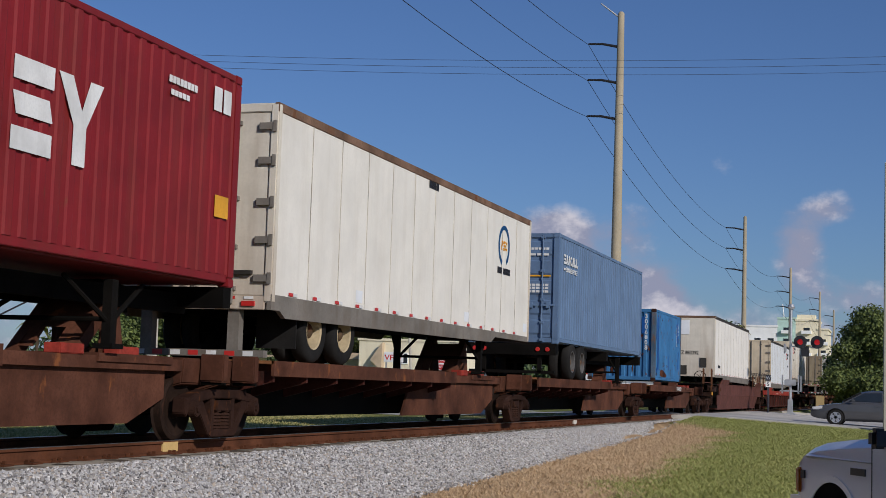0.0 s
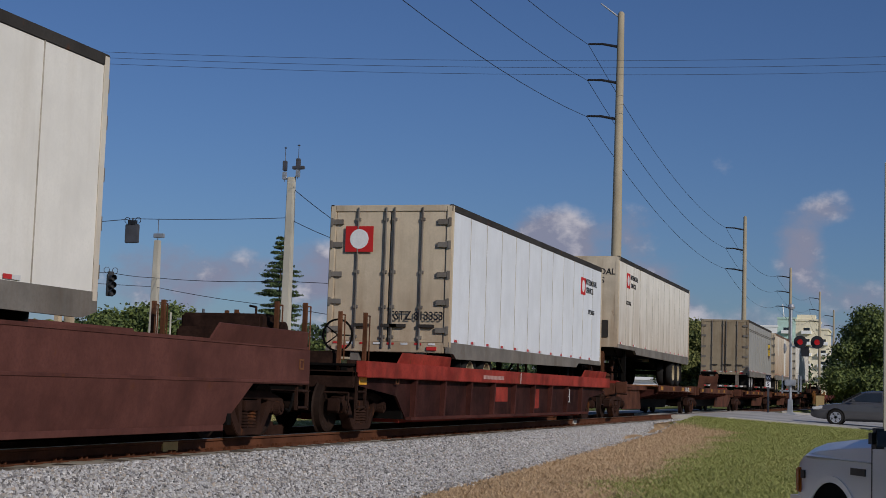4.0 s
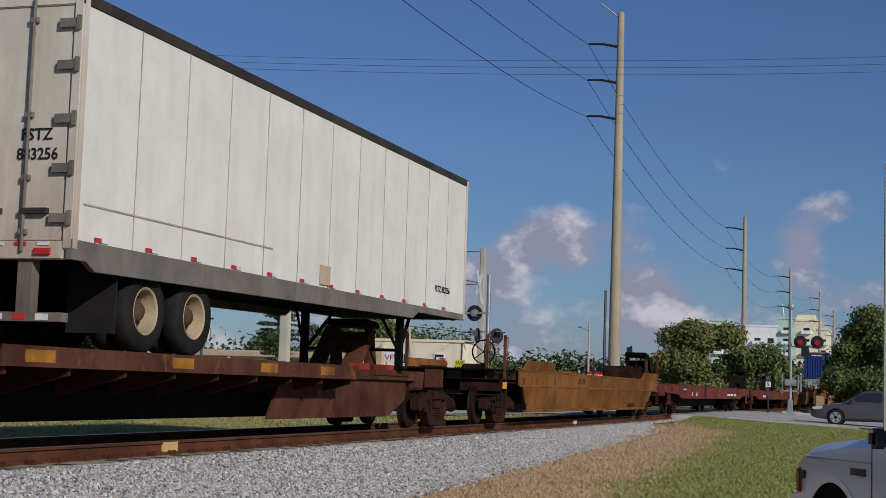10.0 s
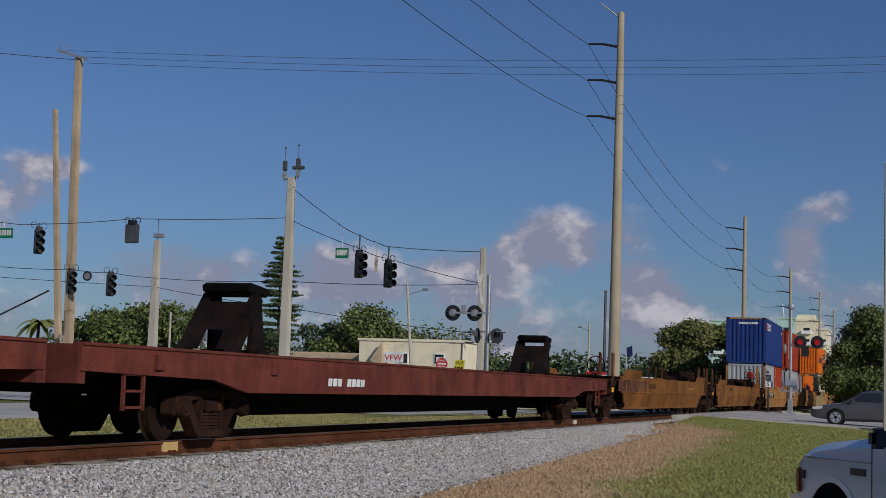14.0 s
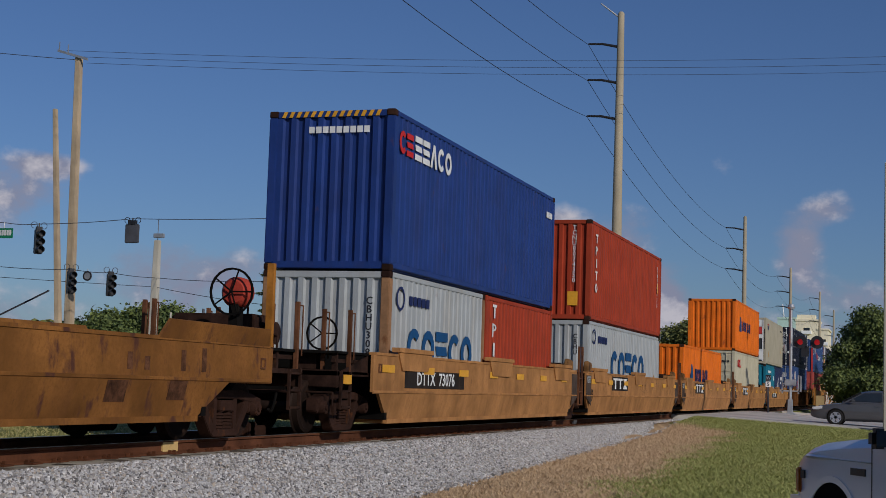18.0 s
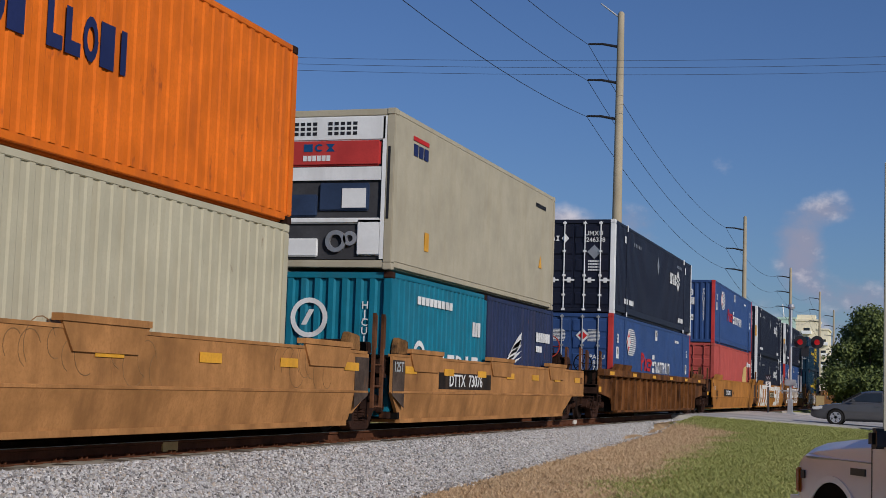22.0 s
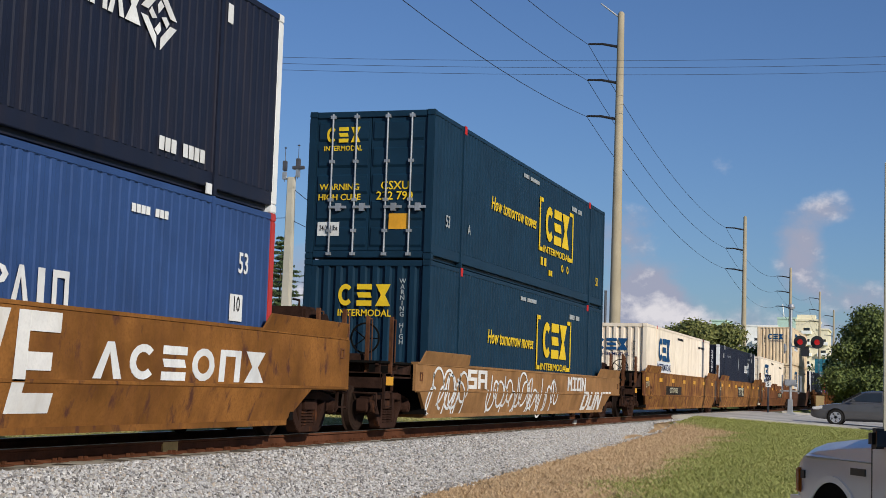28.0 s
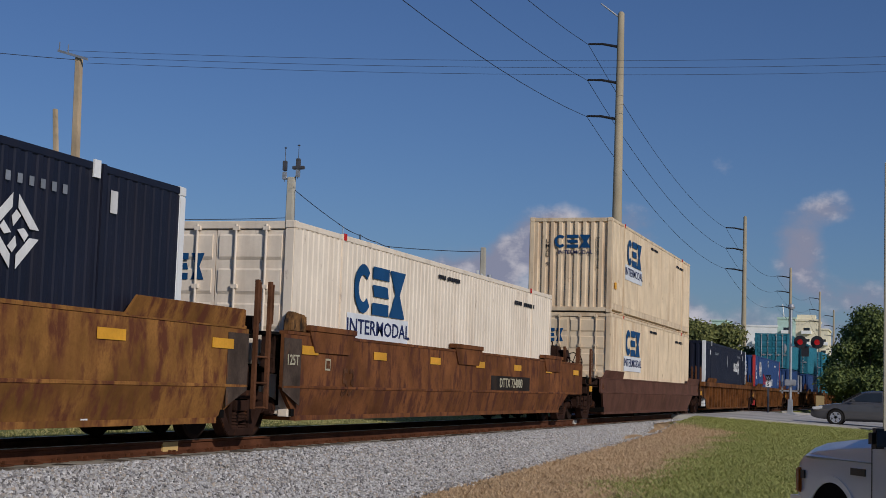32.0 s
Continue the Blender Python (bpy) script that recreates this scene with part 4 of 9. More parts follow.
        if not shared:
            for q in (-1, 1):
                ladder(c, e + s * 0.32, 0.40, 1.0, q * 1.32, gear_m)
            handrails(c, e + s * 0.22 - (0.3 if s < 0 else 0.0), 1.0, grab_m)
        elif s < 0:                                           # one tall ladder with grab loops where two units meet
            for q in (-1, 1):
                la = part("end_ladder", Geo().box(min(q * 1.36, q * 1.41), max(q * 1.36, q * 1.41), L - 0.12, L - 0.05, 0.42, top + 0.70).box(min(q * 1.36, q * 1.41), max(q * 1.36, q * 1.41), L + 0.30, L + 0.37, 0.42, top + 0.70), grab_m, c)
                for z in (0.44, 0.78, 1.14):
                    part("rung", Geo().tube((q * 1.385, L - 0.1, z), (q * 1.385, L + 0.35, z), 0.016, n=6), grab_m, la)
                for y in (L - 0.085, L + 0.335):
                    g = Geo().tube((q * 1.385, y, top + 0.66), (q * 1.385, y + 0.11, top + 0.66), 0.013, n=6).tube((q * 1.385, y + 0.11, top + 0.66), (q * 1.385, y + 0.11, top + 0.12), 0.013, n=6)
                    part("grab_loop", g.tube((q * 1.385, y + 0.11, top + 0.12), (q * 1.385, y, top + 0.12), 0.013, n=6), grab_m, la)
        if s > 0 and not shared:
            patch(c, "reflector", yellow, "side", 0.16, 0.52, 0.80, 0.95, 1.342)
    if left > 0:
        add_truck(c, left, 0)
        if not shared_left:
            coupler(c, 0.0, -1, 0.0)
    if right > 0:
        add_truck(c, L - right, 0)
        if not shared_right:
            coupler(c, L, 1, 0.0)
    if brake:
        brake_wheel(c, 0.75, 0.62, 1.62)
    on_train(c, u0, RH)
    return c


def yellow_marks(c, L, z, n, x=1.412, a=1.0):
    for i in range(n):
        y = a + (L - 2 * a - 0.45) * i / (n - 1)
        patch(c, "reflector", yellow, "side", y, y + 0.62, z, z + 0.13, x)


def hitch(parent, y, z, tall=1.0, m=None, lean=1):
    """A folding trailer hitch: two struts, a post and a head plate."""
    m = m or spine_rust
    g = Geo()
    for s in (-1, 1):
        g.prism([(y - 0.15, z), (y + 0.34, z), (y + 0.12, z + tall * 0.88), (y - 0.15, z + tall * 0.88)], "x", s * 0.34 - 0.04, s * 0.34 + 0.04)
        g.prism([(y - lean * 1.05, z), (y - lean * 0.80, z), (y + 0.0, z + tall * 0.78), (y - lean * 0.16, z + tall * 0.88)], "x", s * 0.40 - 0.07, s * 0.40 + 0.07)
        g.prism([(y - lean * 0.93, z + tall * 0.10), (y - lean * 0.87, z + tall * 0.10), (y - lean * 0.52, z + tall * 0.46), (y - lean * 0.58, z + tall * 0.46)], "x", s * 0.25 - 0.09, s * 0.25 + 0.09)
    g.prism([(y - lean * 0.68, z + tall * 0.36), (y - lean * 0.62, z + tall * 0.36), (y - lean * 0.22, z + tall * 0.76), (y - lean * 0.28, z + tall * 0.76)], "x", -0.34, 0.34)
    g.box(-0.5, 0.5, y - 0.1, y + 0.25, z, z + 0.12)
    h = part("hitch_stand", g, m, parent)
    part("hitch_head", Geo().prism([(y - 0.34, z + tall * 0.88), (y + 0.34, z + tall * 0.85), (y + 0.38, z + tall * 0.97), (y - 0.26, z + tall * 1.02), (y - 0.38, z + tall * 0.98)], "x", -0.40, 0.40), black, h, bevel=0.02)


def spine_car(u0, u1, decks, stand, label, m=None, left=True, right=True, mark="", marks=True):
    """A skeletal spine unit from truck centre u0 to truck centre u1, with wheel decks at the given stretches."""
    m = m or spine_rust
    L = u1 - u0
    c = thing("spine_car", label, "rail car", "cars of the train")
    fl = [(0.25, 0.62), (0.25, 1.06), (L - 0.25, 1.06), (L - 0.25, 0.62), (L - 2.0, 0.62), (L - 2.6, 0.26), (2.6, 0.26), (2.0, 0.62)]
    # black instead of the car's rust brown: shade under the deck put into colour
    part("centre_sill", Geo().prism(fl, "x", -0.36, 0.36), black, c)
    for s in (-1, 1):
        for near_end, mid, y0, y1 in ((True, 3.25, 1.3, 5.2), (False, L - 3.25, L - 6.9, L - 1.3)):
            if any(d0 < mid < d1 for d0, d1 in decks):
                continue
            p = [(y0, 0.55), (y0, 1.04), (y1, 1.04), (y1 + (0.4 if near_end else 0.0), 0.24), (y0 + (0.9 if near_end else -0.6), 0.24)] if near_end else [(y0, 1.04), (y1, 1.04), (y1, 0.55), (y1 - 0.9, 0.24), (y0 - 0.6, 0.24)]
            part("web_plate", Geo().prism(p, "x", min(s * 0.80, s * 0.84), max(s * 0.80, s * 0.84)), m, c)
        part("side_sill", Geo().box(min(s * 0.78, s * 0.92), max(s * 0.78, s * 0.92), 0.5, L - 0.5, 0.90, 1.05), m, c)
    for d0, d1 in decks:
        dk = part("wheel_deck", Geo().box(-1.36, 1.36, d0, d1, 1.055, 1.10), spine_edge, c)
        for s in (-1, 1):
            part("deck_edge", Geo().box(min(s * 1.33, s * 1.375), max(s * 1.33, s * 1.375), d0, d1, 0.88, 1.10), m, dk)
            k = int((d1 - d0) / 1.15)
            for i in range(k + 1):
                y = d0 + 0.15 + (d1 - d0 - 0.3) * i / k
                # gussets take a darker colour that carries the shade of the deck
                part("gusset", Geo().prism([(s * 0.40, 0.56), (s * 1.31, 0.80), (s * 1.31, 0.95), (s * 0.4, 0.95)], "y", y - 0.03, y + 0.03), gusset_shade_m, dk)
            for y in (d0 + 0.4, d0 + (d1 - d0) * 0.36, d0 + (d1 - d0) * 0.62, d0 + (d1 - d0) * 0.84) if s > 0 and marks else ():
                patch(dk, "reflector", dull_yellow, "side", y, y + 0.55, 0.93, 1.06, 1.376)
    if stand is not None:
        hitch(c, stand, 1.05, 0.94, m)
        for y in (stand - 2.0, stand - 0.75):
            part("chock", Geo().box(0.72, 0.94, y, y + 0.5, 1.05, 1.17), tipcar_red, c, "red painted steel chock", bevel=0.01)
        part("hitch_base", Geo().box(-0.95, 0.95, stand - 1.2, stand + 0.6, 0.98, 1.08), m, c)
    for e, s in ((0.0, 1), (L, -1)):
        part("end_casting", Geo().prism([(0.92, 0.74), (0.95, 1.08), (-0.95, 1.08), (-0.92, 0.74), (-0.5, 0.62), (0.5, 0.62)], "y", min(e + s * 0.15, e + s * 1.0), max(e + s * 0.15, e + s * 1.0)), m, c, bevel=0.02)
        for x0, x1 in ((0.95, 1.30), (-1.30, -0.95)):
            part("end_bracket", Geo().box(x0, x1, min(e + s * 0.4, e + s * 0.55), max(e + s * 0.4, e + s * 0.55), 0.78, 1.14), m, c, bevel=0.015)
            part("cut_lever", Geo().tube((x0, e + s * 0.48, 0.75), (x1, e + s * 0.48, 0.75), 0.02, n=6), black, c)
    if left:
        add_truck(c, 0.0, 0)
    if right:
        add_truck(c, L, 0)
    if mark:
        letters(mark, 0.15, white, c, "side", (1.378, decks[0][1] - 1.7, 0.985), wide=1.1, slant=0.15)
    on_train(c, u0, RH)
    return c


def flat_car(u0, u1, label, t0, t1, stands):
    L = u1 - u0
    c = thing("flat_car", label, "rail car", "cars of the train")
    part("deck", Geo().box(-1.33, 1.33, 0.0, L, 1.10, 1.15), flat_red, c)
    for s in (-1, 1):
        p = [(0.0, 0.86), (0.0, 1.14), (L, 1.14), (L, 0.86), (L - 3.2, 0.80), (L - 4.2, 0.64), (4.2, 0.64), (3.2, 0.80)]
        part("side_sill", Geo().prism(p, "x", min(s * 1.34, s * 1.42), max(s * 1.34, s * 1.42)), flat_red, c)
        part("top_flange", Geo().box(min(s * 1.3, s * 1.44), max(s * 1.3, s * 1.44), 0.0, L, 1.14, 1.175), flat_red, c)
        for y in (1.0, L - 1.4):
            ladder(c, y + 0.2, 0.42, 0.9, s * 1.38, flat_red, 0.45)
        for y in (1.6, 4.9, L - 5.2, L - 2.0):
            part("stake_pocket", Geo().box(min(s * 1.42, s * 1.46), max(s * 1.42, s * 1.46), y, y + 0.22, 0.90, 1.08), flat_red, c)
    part("centre_sill", Geo().prism([(0.3, 0.60), (0.3, 1.05), (L - 0.3, 1.05), (L - 0.3, 0.60), (L - 5, 0.55), (L - 6.5, 0.28), (6.5, 0.28), (5, 0.55)], "x", -0.35, 0.35), black, c)
    for y in (-0.05, L - 0.12):
        part("end_sill", Geo().box(-1.4, 1.4, y, y + 0.17, 0.72, 1.15), flat_red, c)
    for y, tall, lean in stands:
        hitch(c, y, 1.15, tall, hitch_black, lean)
    for y in (2.4, 12.5, L - 4):
        part("bridge_plate", Geo().box(-0.9, -0.2, y, y + 1.4, 1.15, 1.2), flat_red, c)
    add_truck(c, t0, 0)
    add_truck(c, t1, 0)
    coupler(c, 0.0, -1, 0.0)
    coupler(c, L, 1, 0.0)
    brake_wheel(c, -0.9, 0.1, 1.75)
    on_train(c, u0, RH)
    return c
# ---- the train, car by car from its front ----
# paints of the loads
P_RED = mat("dark_red_container_paint", lin(128, 30, 34), 0.55, var=0.12, streak=0.2, rust=0.05)
P_SLATE = mat("slate_blue_container_paint", lin(98, 122, 152), 0.55, var=0.10, streak=0.15, rust=0.04)
P_BLUE20 = mat("faded_blue_rusty_container_paint", lin(62, 114, 160), 0.6, var=0.13, streak=0.25, streak_col=(0.03, 0.10, 0.24), rust=0.16, rust_col=(0.14, 0.06, 0.035))
P_TOUCH = mat("darker_blue_touch_up_paint", lin(18, 78, 146), 0.55, var=0.10)
P_SCAB = mat("red_brown_rust_scab", (0.12, 0.045, 0.028), 0.85, var=0.35, rust=0.4)
P_NAVY = mat("royal_blue_container_paint", lin(30, 56, 118), 0.5, var=0.12, streak=0.1, rust=0.02)
P_TRED = mat("brick_red_container_paint", lin(160, 62, 40), 0.6, var=0.12, streak=0.15, rust=0.08)
P_GREY = mat("pale_grey_container_paint", lin(164, 168, 168), 0.55, var=0.08, streak=0.3, streak_col=(0.3, 0.24, 0.16), rust=0.06)
P_ORANGE = mat("orange_container_paint", lin(222, 111, 32), 0.6, var=0.12, streak=0.4, streak_col=(0.35, 0.08, 0.02), rust=0.22, rust_col=(0.24, 0.05, 0.02))
P_CREAM = mat("cream_container_paint", lin(182, 175, 150), 0.6, var=0.07, streak=0.3, streak_col=(0.36, 0.28, 0.16), rust=0.05)
P_REEF = mat("dull_white_reefer_paint", lin(176, 167, 145), 0.6, var=0.08, streak=0.3, streak_col=(0.35, 0.28, 0.16))
P_TEAL = mat("teal_container_paint", lin(14, 112, 134), 0.55, var=0.12, streak=0.15, rust=0.04)
P_DKNAVY = mat("navy_container_paint", lin(38, 48, 80), 0.55, var=0.15, streak=0.2, rust=0.05)
P_INDIGO = mat("near_black_navy_container_paint", lin(24, 28, 44), 0.5, var=0.10, streak=0.10)
P_PACER = mat("mid_blue_container_paint", lin(46, 72, 118), 0.5, var=0.10, streak=0.12, streak_col=(0.02, 0.03, 0.07))
P_PINK = mat("sun_faded_red_container_paint", lin(170, 80, 73), 0.65, var=0.10, streak=0.2, streak_col=(0.200, 0.058, 0.046))
P_GREEN = mat("deep_teal_green_container_paint", lin(14, 45, 64), 0.5, var=0.12, streak=0.12, streak_col=(0.01, 0.03, 0.05))
P_CSXW = mat("off_white_container_paint", lin(234, 220, 200), 0.6, var=0.06, streak=0.3, streak_col=(0.30, 0.18, 0.09), rust=0.04)
P_CSXD = mat("stained_off_white_container_paint", lin(226, 204, 172), 0.6, var=0.08, streak=0.5, streak_col=(0.30, 0.15, 0.07), rust=0.10)
P_PALETEAL = mat("chalky_teal_container_paint", lin(52, 122, 140), 0.6, var=0.12, streak=0.2)
POST_W = mat("white_post_paint", (0.78, 0.78, 0.76), 0.5, var=0.06, streak=0.15)
POST_R = mat("red_post_paint", (0.50, 0.045, 0.04), 0.55, var=0.12)
POST_RUST = mat("rusty_post_paint", (0.30, 0.16, 0.08), 0.7, var=0.25, rust=0.3)
POST_BLUE = mat("rust_eaten_blue_post_paint", (0.085, 0.13, 0.18), 0.7, var=0.25, rust=0.7, rust_col=(0.17, 0.085, 0.05))
L_BLUE = mat("blue_lettering", lin(30, 76, 120), 0.6, var=0.1)
L_YEL = mat("yellow_lettering", (0.78, 0.52, 0.03), 0.6, var=0.1)
L_RED = mat("red_lettering", (0.55, 0.03, 0.03), 0.6, var=0.1)
L_NAVY = mat("dark_blue_lettering", (0.02, 0.03, 0.10), 0.6, var=0.1)
L_ORG = mat("orange_lettering", (0.70, 0.30, 0.02), 0.6, var=0.1)
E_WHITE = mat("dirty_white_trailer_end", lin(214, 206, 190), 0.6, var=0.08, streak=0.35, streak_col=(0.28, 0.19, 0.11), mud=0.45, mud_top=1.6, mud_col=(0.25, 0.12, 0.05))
T_WHITE = mat("aged_white_trailer_panel", lin(230, 225, 214), 0.55, var=0.05, streak=0.16, streak_col=(0.36, 0.28, 0.17))
T_CLEAN = mat("white_trailer_panel", lin(226, 228, 230), 0.5, var=0.05, streak=0.15, streak_col=(0.4, 0.36, 0.3))
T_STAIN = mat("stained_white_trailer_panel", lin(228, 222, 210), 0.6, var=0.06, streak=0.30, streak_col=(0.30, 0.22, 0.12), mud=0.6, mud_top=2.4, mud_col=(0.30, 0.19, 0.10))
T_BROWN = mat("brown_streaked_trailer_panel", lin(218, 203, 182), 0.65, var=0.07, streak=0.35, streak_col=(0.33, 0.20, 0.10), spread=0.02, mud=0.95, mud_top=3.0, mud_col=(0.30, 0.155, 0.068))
T_GREY = mat("light_grey_trailer_panel", lin(156, 153, 146), 0.5, var=0.05, streak=0.25, streak_col=(0.30, 0.27, 0.22))
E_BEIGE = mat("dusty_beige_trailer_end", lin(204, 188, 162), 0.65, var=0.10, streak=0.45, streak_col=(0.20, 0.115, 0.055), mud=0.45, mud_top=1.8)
E_GREY = mat("dusty_grey_trailer_end", lin(152, 138, 114), 0.65, var=0.10, streak=0.6, streak_col=(0.16, 0.09, 0.045))
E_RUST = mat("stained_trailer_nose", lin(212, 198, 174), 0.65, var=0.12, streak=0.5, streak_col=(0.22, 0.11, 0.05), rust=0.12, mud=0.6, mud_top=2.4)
RAIL_RUST = mat("rusty_top_rail", (0.20, 0.12, 0.08), 0.7, var=0.3, rust=0.35)

# spine car with four units
spine_car(3.0, 18.1, [(0.6, 9.5)], 13.2, "rusty brown skeletal spine rail car under a container chassis", right=False, marks=False)
spine_car(18.1, 33.5, [(0.9, 9.6)], 13.3, "rusty brown skeletal spine rail car under a white trailer", right=False, marks=False)
spine_car(33.5, 49.3, [(0.9, 9.8)], 13.6, "rusty brown skeletal spine rail car under a container chassis", right=False, marks=False)
spine_car(49.3, 64.3, [(1.0, 9.0)], 13.2, "rusty brown skeletal spine rail car with a raised hitch", mark="ITAA 18153", marks=False)
ISO = 2.896
c = container(5.7, 2.93, 12.19, 2.44, ISO, P_RED, label="dark red corrugated shipping container on a road chassis")
for code, a, b in (("l", 5.30, 6.64), ("s", 6.90, 7.67), ("y", 7.72, 8.67)):
    marks_row(c, "logo", white, "side", a, b, 1.05, 2.03, 1.222, code, gap=0.02)
marks_row(c, "lettering", white, "side", 10.14, 10.9, 2.42, 2.51, 1.222, "bibobaib")
marks_row(c, "lettering", white, "side", 10.2, 10.7, 2.27, 2.34, 1.222, "iobib")
marks_row(c, "lettering", white, "side", 11.35, 11.9, 2.30, 2.62, 1.222, "sb")
patch(c, "placard", yellow, "side", 11.52, 11.91, 0.90, 1.19, 1.222)
chassis(5.7, 2.93, 12.19, "black skeletal container chassis with dual wheels")
t = trailer(18.95, 2.70, 14.6, 3.0, T_WHITE, E_WHITE, "doors", "cream white box trailer with a rusty top rail", RIM, deck=-0.72, toprail=RAIL_RUST)
letters("610189", 0.17, ink, t, "end", (0.35, -0.02, 2.45))
g = Geo().ring((12.25, 2.15), 0.36, 0.46, "x", (1.300, 1.304), 28, -60, 250)
part("logo", g, L_BLUE, t)
marks_row(t, "logo", L_ORG, "side", 12.0, 12.5, 2.05, 2.26, 1.302, "psc", 0.2)
marks_row(t, "lettering", ink, "side", 11.75, 12.8, 1.52, 1.66, 1.301, "pscs nodsos")
marks_row(t, "lettering", ink, "side", 6.88, 7.47, 2.72, 2.86, 1.301, "bibaobi")
for y in (3.3, 9.4, 14.1):
    patch(t, "repair_patch", T_CLEAN, "side", y, y + 0.3, 0.32, 0.52, 1.297)
c = container(36.86, 2.88, 12.19, 2.44, ISO, P_SLATE, "doors", label="slate blue shipping container with closed doors on a road chassis", lock=P_SLATE)
marks_row(c, "logo", white, "side", 0.54, 2.22, 2.14, 2.39, 1.222, "saacall", gap=0.05)
marks_row(c, "logo", white, "side", 0.80, 2.15, 1.94, 2.06, 1.222, "snoasipnls")
patch(c, "stripe", white, "side", 0.54, 0.74, 1.97, 2.03, 1.222)
patch(c, "stripe", yellow, "end", -1.0, 1.0, 1.75, 1.79, 0.014)
for z0, n in ((2.45, 7), (2.3, 4), (1.5, 6), (1.42, 6), (1.33, 6)):
    bars(c, "lettering", white, "end", 0.25, 0.95, z0, z0 + 0.06, 0.014, n)
bars(c, "lettering", white, "end", -0.95, -0.55, 2.35, 2.45, 0.014, 5)
patch(c, "placard", white, "end", -0.95, -0.75, 0.95, 1.45, 0.014)
chassis(36.86, 2.88, 12.19, "black skeletal container chassis with dual wheels and round tail lights")
c = container(51.92, 2.11, 6.06, 2.44, 2.591, P_BLUE20, label="bright blue twenty foot container with rust patches", post=POST_BLUE, tip=True)
letters("3006808", 0.16, white, c, "end", (0.88, 0.016, 1.75), stack=True)
letters("1006808", 0.10, white, c, "side", (1.223, 4.92, 1.8), stack=True)
letters("22G1", 0.10, white, c, "side", (1.223, 5.28, 2.05), stack=True)
for y, w, z0, z1 in ((0.52, 0.30, 0.42, 2.32), (0.28, 0.14, 1.5, 2.2), (3.05, 0.12, 0.5, 1.0), (5.05, 0.30, 1.55, 2.3), (5.3, 0.2, 0.5, 1.2), (0.35, 0.16, 0.3, 0.5)):
    patch(c, "touched_up_paint", P_TOUCH, "side", y, y + w, z0, z1, 1.2095)
scab = random.Random(5)
for k in range(90):
    y, z0 = scab.uniform(0.3, 5.7), scab.choice((scab.uniform(1.6, 2.4), scab.uniform(0.2, 0.7), scab.uniform(0.4, 2.2)))
    w, q = scab.uniform(0.010, 0.04), scab.uniform(0.015, 0.07)
    part("rust_scab", Geo().prism([(y + w * scab.uniform(0.75, 1.2) * math.cos(a * 0.785), z0 + q * scab.uniform(0.7, 1.2) * math.sin(a * 0.785)) for a in range(8)], "x", 1.2090, 1.2105), P_SCAB, c)
part("rust_scab", Geo().prism([(1.2, 0.2), (2.4, 0.17), (2.7, 0.24), (2.3, 0.33), (1.9, 0.42), (1.4, 0.45), (1.15, 0.34)], "x", 1.2090, 1.2105), P_SCAB, c)
for k in range(34):
    x, z0 = scab.uniform(-1.0, 1.0), scab.uniform(0.2, 1.7)
    w, q = scab.uniform(0.02, 0.06), scab.uniform(0.03, 0.11)
    part("rust_scab", Geo().prism([(x + w * scab.uniform(0.75, 1.2) * math.cos(a * 0.785), z0 + q * scab.uniform(0.7, 1.2) * math.sin(a * 0.785)) for a in range(8)], "y", 0.019, 0.0205), P_SCAB, c)
for x, z0, z1 in ((-0.75, 1.2, 1.9), (-0.45, 1.3, 2.1), (0.1, 1.0, 1.8), (0.72, 1.7, 2.3)):
    patch(c, "touched_up_paint", P_TOUCH, "end", x, x + 0.12, z0, z1, 0.0215, 0.002)

# single well car with a trailer set down in it
well_car(66.3, 88.4, mat("maroon_car_paint", (0.12, 0.046, 0.036), 0.7, var=0.2, streak=0.4, streak_col=(0.07, 0.03, 0.025), rust=0.1), "maroon steel well car carrying a white trailer", 1.0, 1.5, top=1.29, fold=0.80, head=1.6)
t = trailer(67.75, 2.40, 14.5, 2.92, T_WHITE, E_WHITE, "nose", "white box trailer with its nose showing in a well car", RIM, deck=-1.1, marks=[0.7 + k * 1.0 for k in range(13)])
letters("FSTZ 883392", 0.17, ink, t, "end", (0.0, -0.008, 1.20), wide=0.85)
patch(t, "vent_door", T_CLEAN, "end", -0.35, 0.12, 2.05, 2.70, -0.002, 0.014)
patch(t, "service_box", trail_dark, "end", 0.62, 0.92, 0.55, 0.98, -0.002, 0.03)
patch(t, "service_box", trail_dark, "end", -0.4, 0.02, 0.20, 0.62, -0.002, 0.02)
bars(t, "lettering", ink, "side", 1.2, 2.0, 0.55, 0.68, 1.301, 9)
part("fender_rail", Geo().box(-1.31, 1.31, -0.012, 0.0, 2.82, 2.92), RAIL_RUST, t)

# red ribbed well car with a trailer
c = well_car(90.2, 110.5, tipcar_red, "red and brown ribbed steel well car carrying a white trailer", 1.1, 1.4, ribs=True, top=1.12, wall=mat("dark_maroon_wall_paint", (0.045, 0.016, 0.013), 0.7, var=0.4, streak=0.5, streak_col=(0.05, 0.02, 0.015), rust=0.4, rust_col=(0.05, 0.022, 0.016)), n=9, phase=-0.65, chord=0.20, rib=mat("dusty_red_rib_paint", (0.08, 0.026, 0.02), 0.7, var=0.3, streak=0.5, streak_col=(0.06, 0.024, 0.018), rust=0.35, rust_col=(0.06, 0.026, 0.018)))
patch(c, "repainted_panel", tipcar_red, "side", 8.12, 9.40, 0.52, 0.84, 1.346)
patch(c, "repainted_panel", tipcar_red, "side", 11.78, 12.30, 0.36, 0.82, 1.346)
